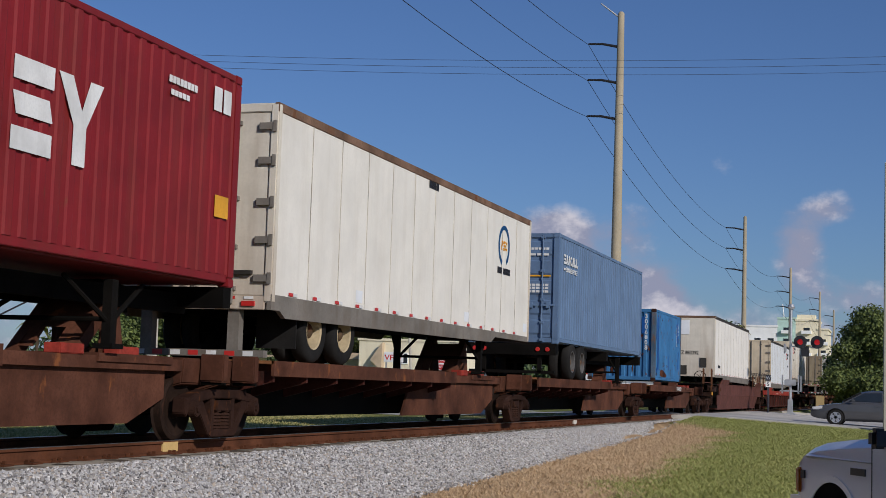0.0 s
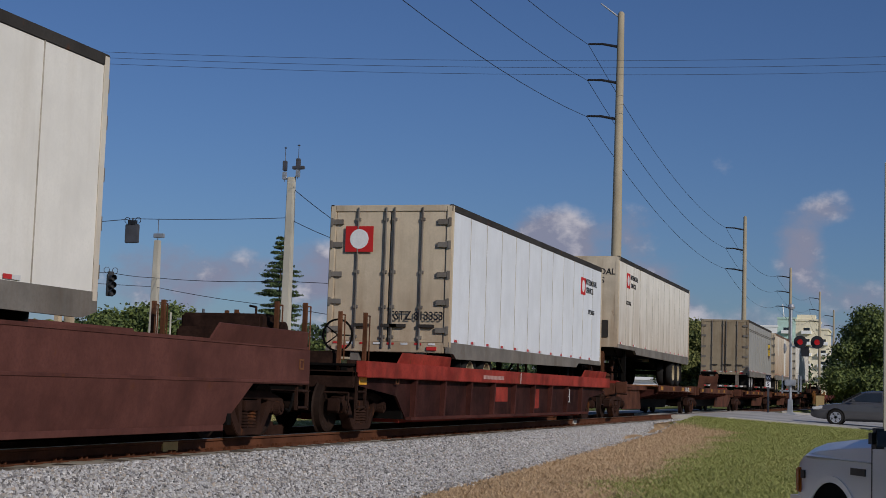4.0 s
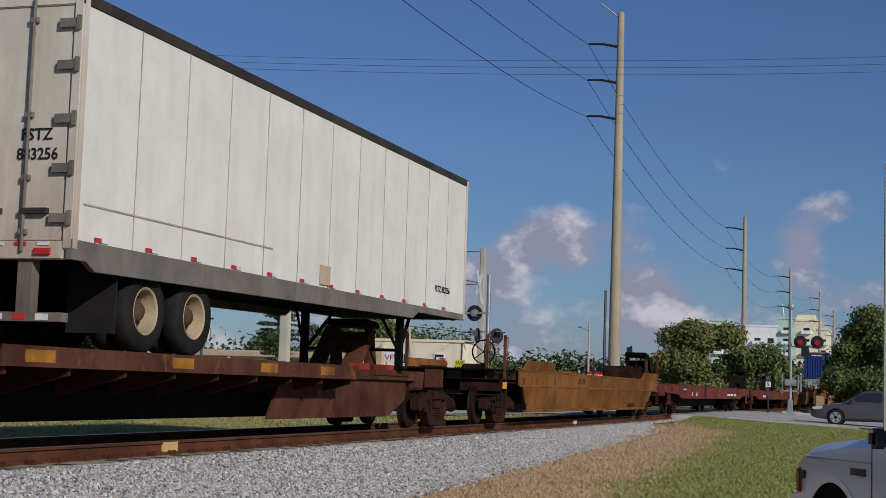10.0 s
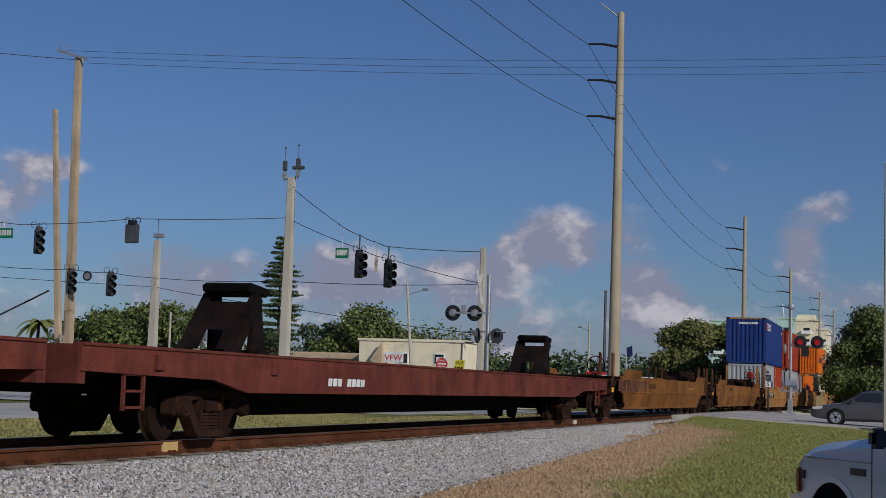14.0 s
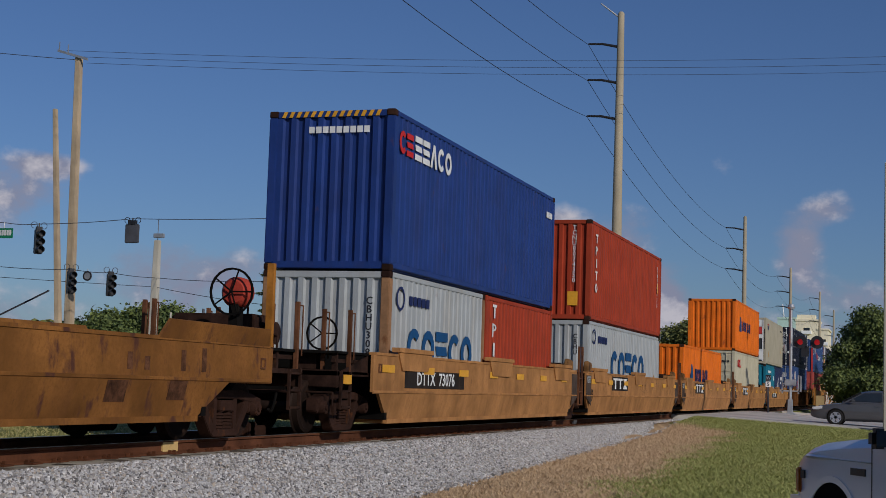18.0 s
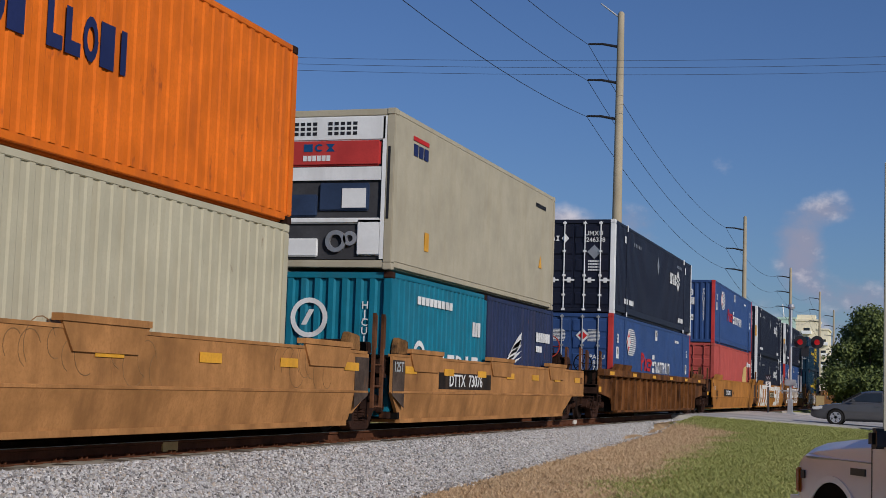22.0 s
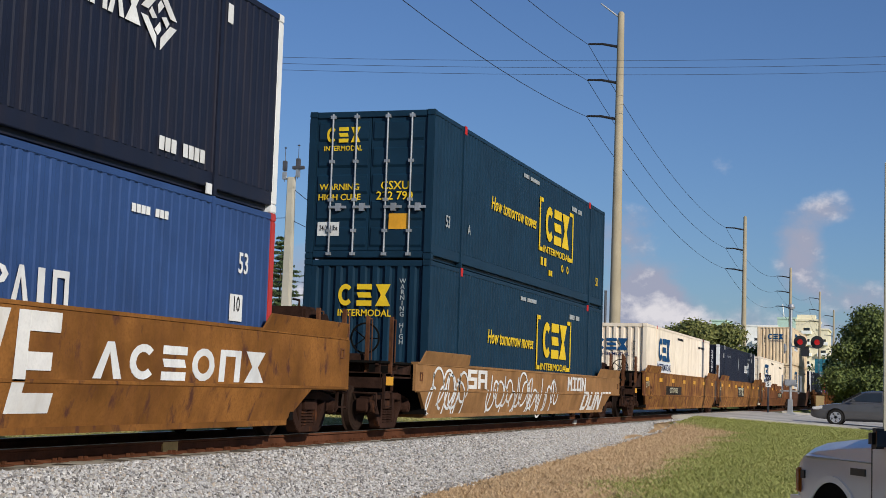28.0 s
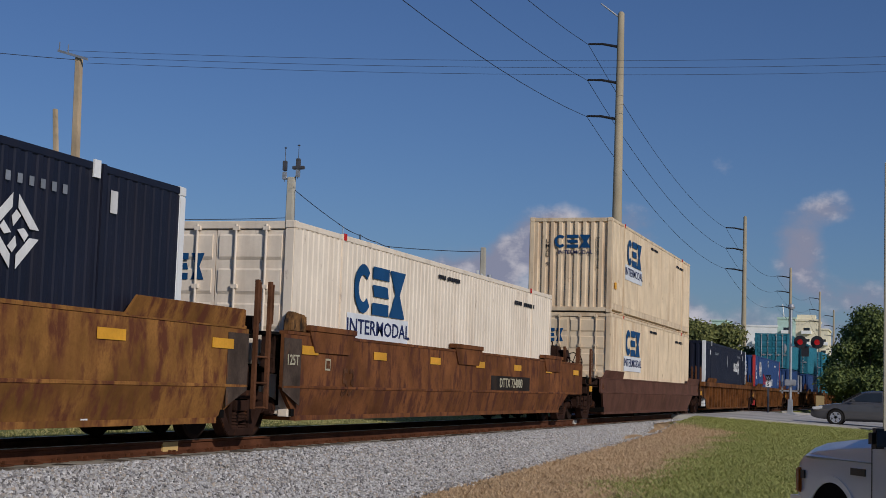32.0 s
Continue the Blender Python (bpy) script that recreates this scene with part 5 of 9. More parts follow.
for y0, y1, z0, z1 in ((15.03, 15.62, 0.50, 0.52), (15.03, 15.62, 0.64, 0.66), (15.03, 15.62, 0.83, 0.85), (15.03, 15.06, 0.50, 0.85), (15.59, 15.62, 0.50, 0.85), (15.31, 15.33, 0.66, 0.85)):
    patch(c, "data_panel", POST_W, "side", y0, y1, z0, z1, 1.347)
bars(c, "lettering", mat("faded_pink_lettering", (0.52, 0.30, 0.26), 0.7, var=0.2), "side", 6.9, 8.5, 0.99, 1.07, 1.502, 15)
patch(c, "paint_line", POST_W, "side", 9.93, 9.97, 0.93, 1.18, 1.502)

t = trailer(95.28, 2.34, 14.65, 2.96, T_CLEAN, E_BEIGE, "doors", "white box trailer with beige rear doors in a red well car", RIM, deck=-0.9, marks=[0.35 + k * 1.15 for k in range(12)])
letters("FSTZ 813353", 0.17, ink, t, "end", (0.62, -0.03, 0.72), wide=0.85)
patch(t, "logo", L_RED, "end", -0.95, -0.35, 2.0, 2.52, -0.03)
part("logo", Geo().turned([(-0.040, 0.0), (-0.040, 0.2), (-0.034, 0.2)], "y", (-0.65, 0, 2.26), 20), white, t)
patch(t, "logo", L_RED, "side", 11.82, 12.40, 2.0, 2.47, 1.301)
part("logo", Geo().turned([(1.305, 0.17), (1.309, 0.17), (1.309, 0.0)], "x", (0, 12.11, 2.235), 20), white, t)
letters("INTERMODAL", 0.16, ink, t, "side", (1.302, 13.15, 2.38), wide=1.05)
letters("SERVICES", 0.16, ink, t, "side", (1.302, 12.98, 2.15))
letters("FSTZ 813353", 0.12, ink, t, "side", (1.302, 13.24, 1.56), wide=0.85)

# second spine car, five units
spine_car(113.7, 130.1, [(6.2, 14.9)], 2.6, "rusty brown skeletal spine rail car under a stained trailer", right=False, mark="ITAA 18510D")
spine_car(130.1, 146.9, [(0.5, 9.9)], 13.6, "empty rusty brown skeletal spine rail car with a raised hitch", right=False)
spine_car(146.9, 164.0, [(1.6, 11.6)], 15.0, "rusty brown skeletal spine rail car under a grey trailer", right=False)
spine_car(164.0, 181.0, [(1.6, 11.6)], 14.9, "rusty brown skeletal spine rail car under a streaked trailer", right=False)
spine_car(181.0, 197.6, [(1.6, 11.4)], 14.6, "rusty brown skeletal spine rail car under a white trailer")
t = trailer(112.45, 2.95, 14.95, 2.95, T_STAIN, E_RUST, "nose", "stained white box trailer with its rusty nose showing", RIM, deck=-0.97, marks=[0.4, 2.6, 4.8, 7.0, 9.2, 10.2, 11.2, 12.2, 13.2, 14.2])
letters("INTERMODAL", 0.19, ink, t, "end", (0.38, -0.008, 2.45), wide=0.95, slant=0.1)
letters("SERVICES", 0.19, ink, t, "end", (0.32, -0.008, 2.18), wide=0.95, slant=0.1)
letters("SCSZ 822812", 0.14, ink, t, "end", (0.22, -0.008, 1.86), wide=0.9)
for k, s in enumerate(("CAUTION", "13'6 HIGH", "MAXIMUM", "FIFTH WHEEL", "HEIGHT", "47\"")):
    letters(s, 0.075, ink, t, "end", (0.45, -0.012, 1.48 - k * 0.105), wide=0.8)
patch(t, "notice", POST_W, "end", 0.18, 0.72, 0.90, 1.54, -0.004)
letters("INSIDE HEIGHT", 0.095, ink, t, "end", (0.3, -0.012, 0.80), wide=0.75)
letters("110\" NOSE TO REAR", 0.08, ink, t, "end", (0.3, -0.012, 0.68), wide=0.75)
patch(t, "service_box", trail_dark, "end", 0.68, 1.0, 0.42, 0.95, -0.004, 0.03)
patch(t, "service_box", trail_dark, "end", -0.15, 0.35, 0.16, 0.62, -0.004, 0.02)
patch(t, "logo", L_RED, "side", 1.32, 1.89, 2.06, 2.53, 1.301)
part("logo", Geo().turned([(1.305, 0.17), (1.309, 0.17), (1.309, 0.0)], "x", (0, 1.605, 2.295), 20), white, t)
letters("INTERMODAL", 0.15, ink, t, "side", (1.302, 2.64, 2.43), wide=0.98)
letters("SERVICES", 0.15, ink, t, "side", (1.302, 2.52, 2.17))
letters("SCSZ 822812", 0.12, ink, t, "side", (1.302, 1.73, 1.58), wide=0.85)
t = trailer(149.9, 2.85, 13.72, 3.05, T_GREY, E_GREY, "doors", "light grey box trailer with beige rear doors and a shield emblem", RIMW, deck=-0.87, marks=[0.7 + k * 0.72 for k in range(18)])
part("trim_strip", Geo().box(1.30, 1.312, 0.1, 13.6, 2.52, 2.56).box(1.30, 1.312, 0.1, 13.6, 2.44, 2.47), trail_grey, t)
part("emblem", Geo().prism([(11.58, 1.98), (11.58, 2.10), (11.85, 2.16), (12.12, 2.18), (12.39, 2.16), (12.66, 2.10), (12.66, 1.60), (12.55, 1.34), (12.36, 1.18), (12.12, 1.08), (11.88, 1.18), (11.69, 1.34), (11.58, 1.60)], "x", 1.302, 1.306), mat("brown_emblem", (0.10, 0.045, 0.02), 0.5), t)
part("emblem", Geo().prism([(11.64, 2.06), (12.12, 2.13), (12.60, 2.06), (12.60, 1.84), (12.3, 1.97), (11.9, 1.92), (11.64, 1.80)], "x", 1.306, 1.309), L_YEL, t)
marks_row(t, "emblem", L_YEL, "side", 11.70, 12.54, 1.40, 1.76, 1.306, "bos", gap=0.08)
t = trailer(166.35, 2.92, 14.35, 2.97, T_BROWN, E_BEIGE, "doors", "white box trailer heavily streaked with brown dirt", RIM, deck=-0.94, toprail=RAIL_RUST, marks=[0.45 + k * 0.78 for k in range(18)])
letters("FSTZ", 0.13, ink, t, "end", (0.78, 0.012, 1.38))
letters("348", 0.13, ink, t, "end", (0.90, 0.012, 1.17))
part("clean_spot", Geo().prism([(2.42 + 0.6 * math.cos(k * math.pi / 14), 2.15 + 0.64 * math.sin(k * math.pi / 14)) for k in range(28)], "x", 1.302, 1.304), E_WHITE, t)
patch(t, "replaced_panel", T_WHITE, "side", 6.9, 8.13, 0.24, 2.84, 1.303)
t = trailer(183.85, 2.94, 14.6, 2.97, T_WHITE, E_WHITE, "doors", "white box trailer with dusty rear doors", RIM, deck=-0.96, marks=[0.45 + k * 1.15 for k in range(12)])
letters("FSTZ", 0.13, ink, t, "end", (0.78, 0.012, 1.38))
letters("883256", 0.13, ink, t, "end", (0.80, 0.012, 1.16), wide=0.95)
letters("FSTZ 883256", 0.12, ink, t, "side", (1.302, 13.1, 0.61), wide=1.0)
patch(t, "side_hatch", E_BEIGE, "side", 6.96, 7.34, 0.26, 0.56, 1.303, 0.02)
part("trim_strip", Geo().box(1.30, 1.306, 0.2, 5.2, 0.62, 0.64), SEAM, t)

# an empty well car, two flat cars and two more empty well cars
c = well_car(201.2, 222.3, tan_c, "empty ochre steel well car with grimy sides", 1.0, 1.2, top=1.22, fold=0.88, low=0.31, tail=0.7)
patch(c, "stencil_panel", plate_black, "side", 15.2, 16.3, 0.36, 0.72, 1.30, 0.03)
letters("FEC 70", 0.15, plate_black, c, "side", (1.402, 8.0, 1.05), wide=1.3)
c = flat_car(223.1, 251.7, "long empty oxide red flat car with a raised hitch", 4.6, 24.8, ((2.1, 1.15, -1),))
letters("2207", 0.13, white, c, "side", (1.424, 8.2, 0.815), wide=1.3, slant=0.15)
letters("FEC", 0.13, white, c, "side", (1.424, 6.95, 0.815), wide=1.5, slant=0.15)
marks_row(c, "lettering", white, "side", 18.7, 22.3, 0.79, 0.88, 1.424, "bloaia sisb cosib", 0.15)
marks_row(c, "lettering", white, "side", 4.2, 5.0, 0.97, 1.02, 1.462, "bosib")
c = flat_car(252.4, 281.0, "long empty oxide red flat car with raised hitches at its ends", 3.9, 25.0, ((6.6, 1.12, 1), (25.4, 1.12, 1)))
marks_row(c, "lettering", white, "side", 7.0, 8.6, 0.76, 0.88, 1.424, "psc nods", 0.2)
c = well_car(281.9, 304.0, tan_c, "empty ochre steel well car with grimy sides", 1.0, 2.0, top=1.27, fold=0.80, low=0.32, tail=1.3)
marks_row(c, "graffiti", mat("faded_purple_scrawl", (0.10, 0.052, 0.045), 0.75, var=0.4, scale=4.0, rust=0.85, rust_col=(0.21, 0.088, 0.026)), "side", 0.9, 5.8, 0.84, 1.20, 1.401, "bhbabvb", 0.2, gap=0.04)
letters("FEC 70978", 0.17, plate_black, c, "side", (1.402, 7.1, 1.02), wide=1.35)
marks_row(c, "lettering", tan_a, "side", 15.6, 17.2, 0.98, 1.06, 1.401, "bbb bbbb")
c = well_car(305.1, 327.3, tan_c, "empty ochre steel well car with faded stencils", 1.0, 2.0, top=1.27, fold=0.80, low=0.32, tail=1.3)
letters("FEC 70363", 0.17, plate_black, c, "side", (1.402, 6.76, 1.10), wide=1.1)
stencil_m = mat("worn_dark_stencil", (0.12, 0.052, 0.026), 0.75, var=0.4, scale=5.0)
for p, q, z0, z1 in ((16.5, 16.95, 0.52, 0.77), (17.95, 18.4, 0.54, 0.78)):
    me = mesh_of(Geo().box(1.406, 1.409, p, q, z0, z1), "stencil_panel")
    fold_mesh(me, 0.80, 0.104 / 0.48)
    part("stencil_panel", me, stencil_m, c)
for k, (p, h) in enumerate(((16.9, 0.20), (17.3, 0.16), (18.2, 0.26), (18.75, 0.30))):
    patch(c, "stencil", stencil_m, "side", p, p + 0.12, 0.90, 0.90 + h, 1.401)
brake_wheel(c, 0.85, 20.62, 2.05, 0.34, black)
part("brake_housing", Geo().turned([(20.67, 0.0), (20.67, 0.16), (20.75, 0.22), (20.91, 0.22), (20.93, 0.0)], "y", (0.85, 0, 2.05), 18), mat("red_brake_gear", (0.42, 0.055, 0.035), 0.6, rust=0.15), c, "red hand brake housing", smooth=True)
part("brake_post", Geo().box(0.78, 0.92, 20.70, 20.88, 1.25, 1.9), black, c)
part("grab_post", Geo().box(1.14, 1.24, 21.16, 21.24, 1.0, 2.5), mat("dull_orange_post", (0.42, 0.17, 0.03), 0.7, var=0.3), c, "dull orange grab post")

# five-unit well car with forty-foot wells
scrawl_ink = mat("faded_scrawl", (0.26, 0.14, 0.06), 0.7, var=0.2)
U5 = [329.6, 346.2, 363.8, 381.4, 399.2, 414.6]
labels5 = ["a blue container over two short ones", "a brick red container over a grey one", "a single orange container", "an orange container over a cream one", "a white reefer over two short ones"]
for i in range(5):
    a, b = U5[i] - (0.9 if i == 0 else -0.25), U5[i + 1] - 0.25 + (1.15 if i == 4 else 0)
    c = well_car(a, b, tan_a, "ochre well unit carrying " + labels5[i], 0.9 if i == 0 else 0.0, 0.9 if i == 4 else (-0.0), lips=3, guides=False, top=1.305, fold=0.68, brake=i in (0,), shared_left=i > 0, shared_right=i < 4)
    if i < 4:
        add_truck(c, U5[i + 1] - a, 0)
    L = b - a
    yellow_marks(c, L, 1.02, 7, a=0.98 if i else 1.75)
    if i in (0, 4):
        patch(c, "stencil_panel", plate_black, "side", 2.95, 6.55, 0.76, 1.08, 1.401)
        letters("DTTX  73076", 0.235, white, c, "side", (1.407, 4.75, 0.92), wide=1.2)
    else:
        patch(c, "stencil_panel", plate_black, "side", 3.98, 6.51, 0.85, 1.27, 1.401)
        marks_row(c, "logo", white, "side", 4.1, 6.4, 0.90, 1.22, 1.406, "tth", gap=0.06)
        letters("48", 0.34, plate_black, c, "side", (1.408, 1.02, 0.67), wide=0.9, slant=0.15, bend=(0.68, 0.104 / 0.49))
        scuff = random.Random(i)
        for k in range(9):
            y = scuff.uniform(1.0, L - 2.0)
            g = Geo()
            for q in range(4):
                e = scuff.uniform(0.12, 0.3)
                g.ring((y + q * 0.3, 1.0 + scuff.uniform(-0.12, 0.15)), e, e + 0.012, "x", (1.4005, 1.4025), 9, scuff.uniform(0, 180), scuff.uniform(200, 340))
            part("graffiti", g, scrawl_ink, c)
    letters("125T", 0.17, P_GREY, c, "side", (1.414, 0.64, 1.12)) if i else None
    if i == 4:
        brake_wheel(c, 0.5, L - 0.7, 2.0, 0.32, MATS["red_brake_gear"])
Z5 = 1.10
c = container(331.17, Z5, 6.06, 2.44, 2.591, P_GREY, label="pale grey twenty foot container with blue lettering", post=POST_RUST, tip=True)
for k, code in enumerate("cosco"):
    marks_row(c, "logo", L_BLUE, "side", 1.04 + k * 0.83, 1.04 + k * 0.83 + 0.78, 0.90, 1.64, 1.222, code, gap=0.02)
marks_row(c, "lettering", L_NAVY, "side", 1.07, 2.28, 2.05, 2.22, 1.222, "asbos")
part("logo", Geo().ring((0.62, 2.14), 0.17, 0.22, "x", (1.223, 1.227), 16), L_NAVY, c)
letters("CBHU308", 0.13, ink, c, "end", (0.85, 0.016, 1.6), stack=True)
c = container(331.17 + 6.13, Z5, 6.06, 2.44, 2.591, P_TRED, label="brick red twenty foot container with white lettering")
for k, code in enumerate("tpito"):
    marks_row(c, "logo", white, "side", 0.52, 0.86, 2.12 - k * 0.42, 2.42 - k * 0.42, 1.222, code, gap=0.04)
c = container(331.17, Z5 + 2.60, 12.19, 2.44, ISO, P_NAVY, label="royal blue forty foot container with striped header", post=P_NAVY, tip=True)
marks_row(c, "logo", L_RED, "side", 0.26, 1.05, 2.15, 2.57, 1.222, "cs", gap=0.04)
marks_row(c, "logo", white, "side", 1.1, 3.38, 2.15, 2.60, 1.222, "ssaco", gap=0.06)
bars(c, "lettering", white, "side", 11.3, 11.9, 2.3, 2.45, 1.222, 4)
bars(c, "lettering", white, "end", -0.45, 0.75, 2.48, 2.60, 0.016, 9)
for i in range(14):
    part("warning_stripe", Geo().prism([(-0.98 + i * 0.14, ISO - 0.12), (-0.91 + i * 0.14, ISO - 0.12), (-0.86 + i * 0.14, ISO - 0.015), (-0.93 + i * 0.14, ISO - 0.015)], "y", 0.004, 0.011), yellow, c)
c = container(347.7, Z5, 12.19, 2.44, 2.591, P_GREY, label="pale grey forty foot container with large blue lettering", tip=True)
for k, code in enumerate("cosco"):
    marks_row(c, "logo", L_BLUE, "side", 3.39 + k * 1.15, 3.39 + k * 1.15 + 1.08, 0.82, 1.85, 1.222, code, gap=0.02)
marks_row(c, "lettering", L_NAVY, "side", 1.41, 2.74, 2.0, 2.2, 1.222, "asbos")
part("logo", Geo().ring((0.85, 2.16), 0.17, 0.22, "x", (1.223, 1.227), 16), L_NAVY, c)
part("warning_sign", Geo().prism([(11.0, 0.95), (11.3, 0.95), (11.15, 1.25)], "x", 1.222, 1.226), yellow, c)
letters("CBHU", 0.13, ink, c, "end", (0.85, 0.016, 1.9), stack=True)
c = container(347.88, Z5 + 2.60, 12.19, 2.44, ISO, P_TRED, label="brick red forty foot container with white upright lettering", tip=True)
for k, code in enumerate("tpito"):
    marks_row(c, "logo", white, "side", 0.62, 0.92, 2.28 - k * 0.36, 2.54 - k * 0.36, 1.222, code, gap=0.04)
letters("TCNU8074350", 0.13, white, c, "end", (0.72, 0.016, 1.9), stack=True)
patch(c, "placard", yellow, "end", 0.55, 0.85, 0.42, 0.82, 0.016)
letters("TCNU8074350", 0.115, white, c, "side", (1.226, 11.3, 1.75), stack=True)
patch(c, "placard", yellow, "side", 11.3, 11.42, 1.55, 1.9, 1.2235)
c = container(365.75, Z5, 12.19, 2.44, 2.591, P_ORANGE, label="orange forty foot container, the only one in its well", tip=True)
part("logo", Geo().prism([(2.0, 1.12), (2.85, 1.12), (2.85, 1.3), (2.72, 1.66), (2.5, 1.83), (2.22, 1.83), (2.3, 1.6), (2.06, 1.4)], "x", 1.222, 1.226), L_BLUE, c)
marks_row(c, "logo", L_NAVY, "side", 3.46, 7.37, 1.12, 1.67, 1.222, "boaob llobi", gap=0.08)
c = container(383.4, Z5, 12.19, 2.44, ISO, P_CREAM, "doors", label="cream forty foot container with closed doors", lock=P_CREAM)
marks_row(c, "logo", L_RED, "side", 1.29, 2.76, 2.08, 2.5, 1.222, "oocl", gap=0.05)
marks_row(c, "logo", L_RED, "end", -0.95, -0.1, 2.15, 2.34, 0.014, "oocl")
patch(c, "placard", yellow, "end", -0.6, -0.15, 1.2, 1.55, 0.014)
bars(c, "lettering", ink, "end", 0.3, 0.95, 2.3, 2.4, 0.014, 8)
c = container(383.45, Z5 + 2.90, 12.19, 2.44, 2.68, P_ORANGE, label="orange forty foot container stacked on a cream one", tip=True)
part("logo", Geo().prism([(2.0, 1.1), (2.93, 1.1), (2.93, 1.3), (2.78, 1.68), (2.55, 1.86), (2.25, 1.86), (2.33, 1.6), (2.06, 1.4)], "x", 1.222, 1.226), L_BLUE, c)
marks_row(c, "logo", L_NAVY, "side", 3.45, 7.38, 1.18, 1.70, 1.222, "boaob llobi", gap=0.08)
c = container(400.1, Z5, 6.06, 2.44, 2.591, P_TEAL, label="teal twenty foot container with a white round emblem", tip=True)
part("emblem", Geo().ring((-0.35, 1.75), 0.27, 0.36, "y", (0.010, 0.014), 24), white, c)
part("emblem", Geo().prism([(-0.50, 1.62), (-0.40, 1.62), (-0.25, 1.9), (-0.35, 1.9)], "y", 0.010, 0.014), white, c)
letters("HJCU17", 0.13, white, c, "end", (0.72, 0.016, 1.6), stack=True)
bars(c, "lettering", white, "side", 1.4, 3.6, 2.1, 2.25, 1.222, 9)
marks_row(c, "logo", white, "side", 2.2, 5.5, 0.80, 1.22, 1.222, "nanpin")
part("emblem", Geo().ring((1.6, 1.05), 0.28, 0.38, "x", (1.223, 1.227), 24), white, c)
bars(c, "lettering", white, "side", 5.0, 5.6, 1.65, 1.95, 1.222, 3)
c = container(400.1 + 6.13, Z5, 6.06, 2.44, 2.591, P_DKNAVY, label="navy twenty foot container with a white wing emblem")
for k in range(5):
    part("emblem", Geo().prism([(1.0 + k * 0.25, 0.9 + k * 0.14), (1.6 + k * 0.30, 1.0 + k * 0.15), (3.0 - k * 0.02, 1.35 + k * 0.14), (1.7 + k * 0.2, 1.15 + k * 0.15)], "x", 1.222, 1.226), white, c)
bars(c, "lettering", white, "side", 4.3, 5.7, 1.75, 1.98, 1.222, 7)
bars(c, "lettering", white, "side", 4.3, 4.9, 1.5, 1.65, 1.222, 3)
marks_row(c, "logo", white, "side", 0.9, 4.2, 0.55, 0.85, 1.222, "lnsinoasc")
c = container(400.0, Z5 + 2.62, 12.19, 2.44, ISO, P_REEF, "doors", label="dull white refrigerated container with its cooling unit showing", post=P_REEF)
for o in list(c.children):
    if o.name.startswith(("door_leaf", "lock_rod", "door_handle")):
        bpy.data.objects.remove(o)
for o in c.children:
    if o.name.startswith("side_wall"):                     # flat insulated panels
        s = 1 if o.data.vertices[0].co.x > 0 else -1
        o.data = mesh_of(Geo().box(min(s * 1.17, s * 1.212), max(s * 1.17, s * 1.212), 0.19, 12.0, 0.16, ISO - 0.10), "side_wall")
        o.data.materials.append(P_REEF)
for x0 in (-1.06, 0.99):
    part("unit_frame", Geo().box(x0, x0 + 0.07, 0.0, 0.10, 0.18, ISO - 0.14), POST_W, c)
part("unit_frame", Geo().box(-0.98, 0.98, 0.01, 0.10, 1.60, 1.84), POST_W, c)
part("cooling_unit", Geo().box(-1.05, 1.05, 0.06, 0.12, 0.18, ISO - 0.14), mat("dark_machinery", (0.06, 0.06, 0.065), 0.6), c)
part("fan_cover", Geo().box(-1.05, 1.05, 0.0, 0.06, 2.32, 2.76), POST_W, c, bevel=0.02)
part("unit_cover", Geo().box(-1.05, 0.95, -0.01, 0.06, 1.86, 2.32), POST_R, c, bevel=0.03)
marks_row(c, "logo", L_BLUE, "end", -0.55, 0.1, 2.12, 2.26, -0.012, "bch")
bars(c, "lettering", white, "end", -0.55, 0.0, 1.95, 2.05, -0.012, 6)
for k in range(2):
    g = Geo()
    for i in range(5):
        for j in range(3):
            g.box(-0.85 + k * 0.78 + i * 0.12, -0.77 + k * 0.78 + i * 0.12, -0.006, 0.0, 2.42 + j * 0.09, 2.48 + j * 0.09)
    part("fan_grille", g, ink, c)
part("compressor_box", Geo().box(-0.2, 0.75, 0.01, 0.08, 1.05, 1.55).box(-1.0, -0.25, 0.02, 0.08, 0.95, 1.35), mat("dark_blue_unit", (0.03, 0.05, 0.10), 0.5), c, bevel=0.02)
part("control_panel", Geo().box(0.25, 0.7, -0.01, 0.03, 1.1, 1.45), POST_W, c)
part("lower_frame", Geo().box(-1.0, 1.0, 0.0, 0.06, 0.82, 0.92).box(-1.0, -0.2, 0.0, 0.06, 0.22, 0.55).box(0.55, 1.0, 0.0, 0.06, 0.25, 0.9), POST_W, c, bevel=0.02)
part("coil", Geo().ring((0.15, 0.5), 0.12, 0.2, "y", (0.0, 0.06), 16).ring((0.42, 0.55), 0.06, 0.13, "y", (0.0, 0.06), 16), silver, c)
bars(c, "logo", L_NAVY, "side", 1.0, 1.9, 2.2, 2.42, 1.222, 3)
patch(c, "logo", L_RED, "side", 1.0, 1.9, 2.48, 2.56, 1.222)
bars(c, "lettering", ink, "side", 10.2, 11.2, 2.42, 2.52, 1.222, 9)
patch(c, "placard", yellow, "side", 1.8, 2.05, 0.5, 0.85, 1.222)
part("warning_sign", Geo().prism([(10.6, 0.95), (10.9, 0.95), (10.75, 1.25)], "x", 1.222, 1.226), yellow, c)
bars(c, "lettering", ink, "end", 1.09, 1.15, 0.9, 2.2, -0.004, 1)


# ---- fifty-three foot stacks ----
def lozenge(c, y, z, w, h, m, x):
    part("emblem", Geo().prism([(y - w, z), (y, z - h), (y + w, z), (y, z + h)], "x", x, x + 0.004), m, c)


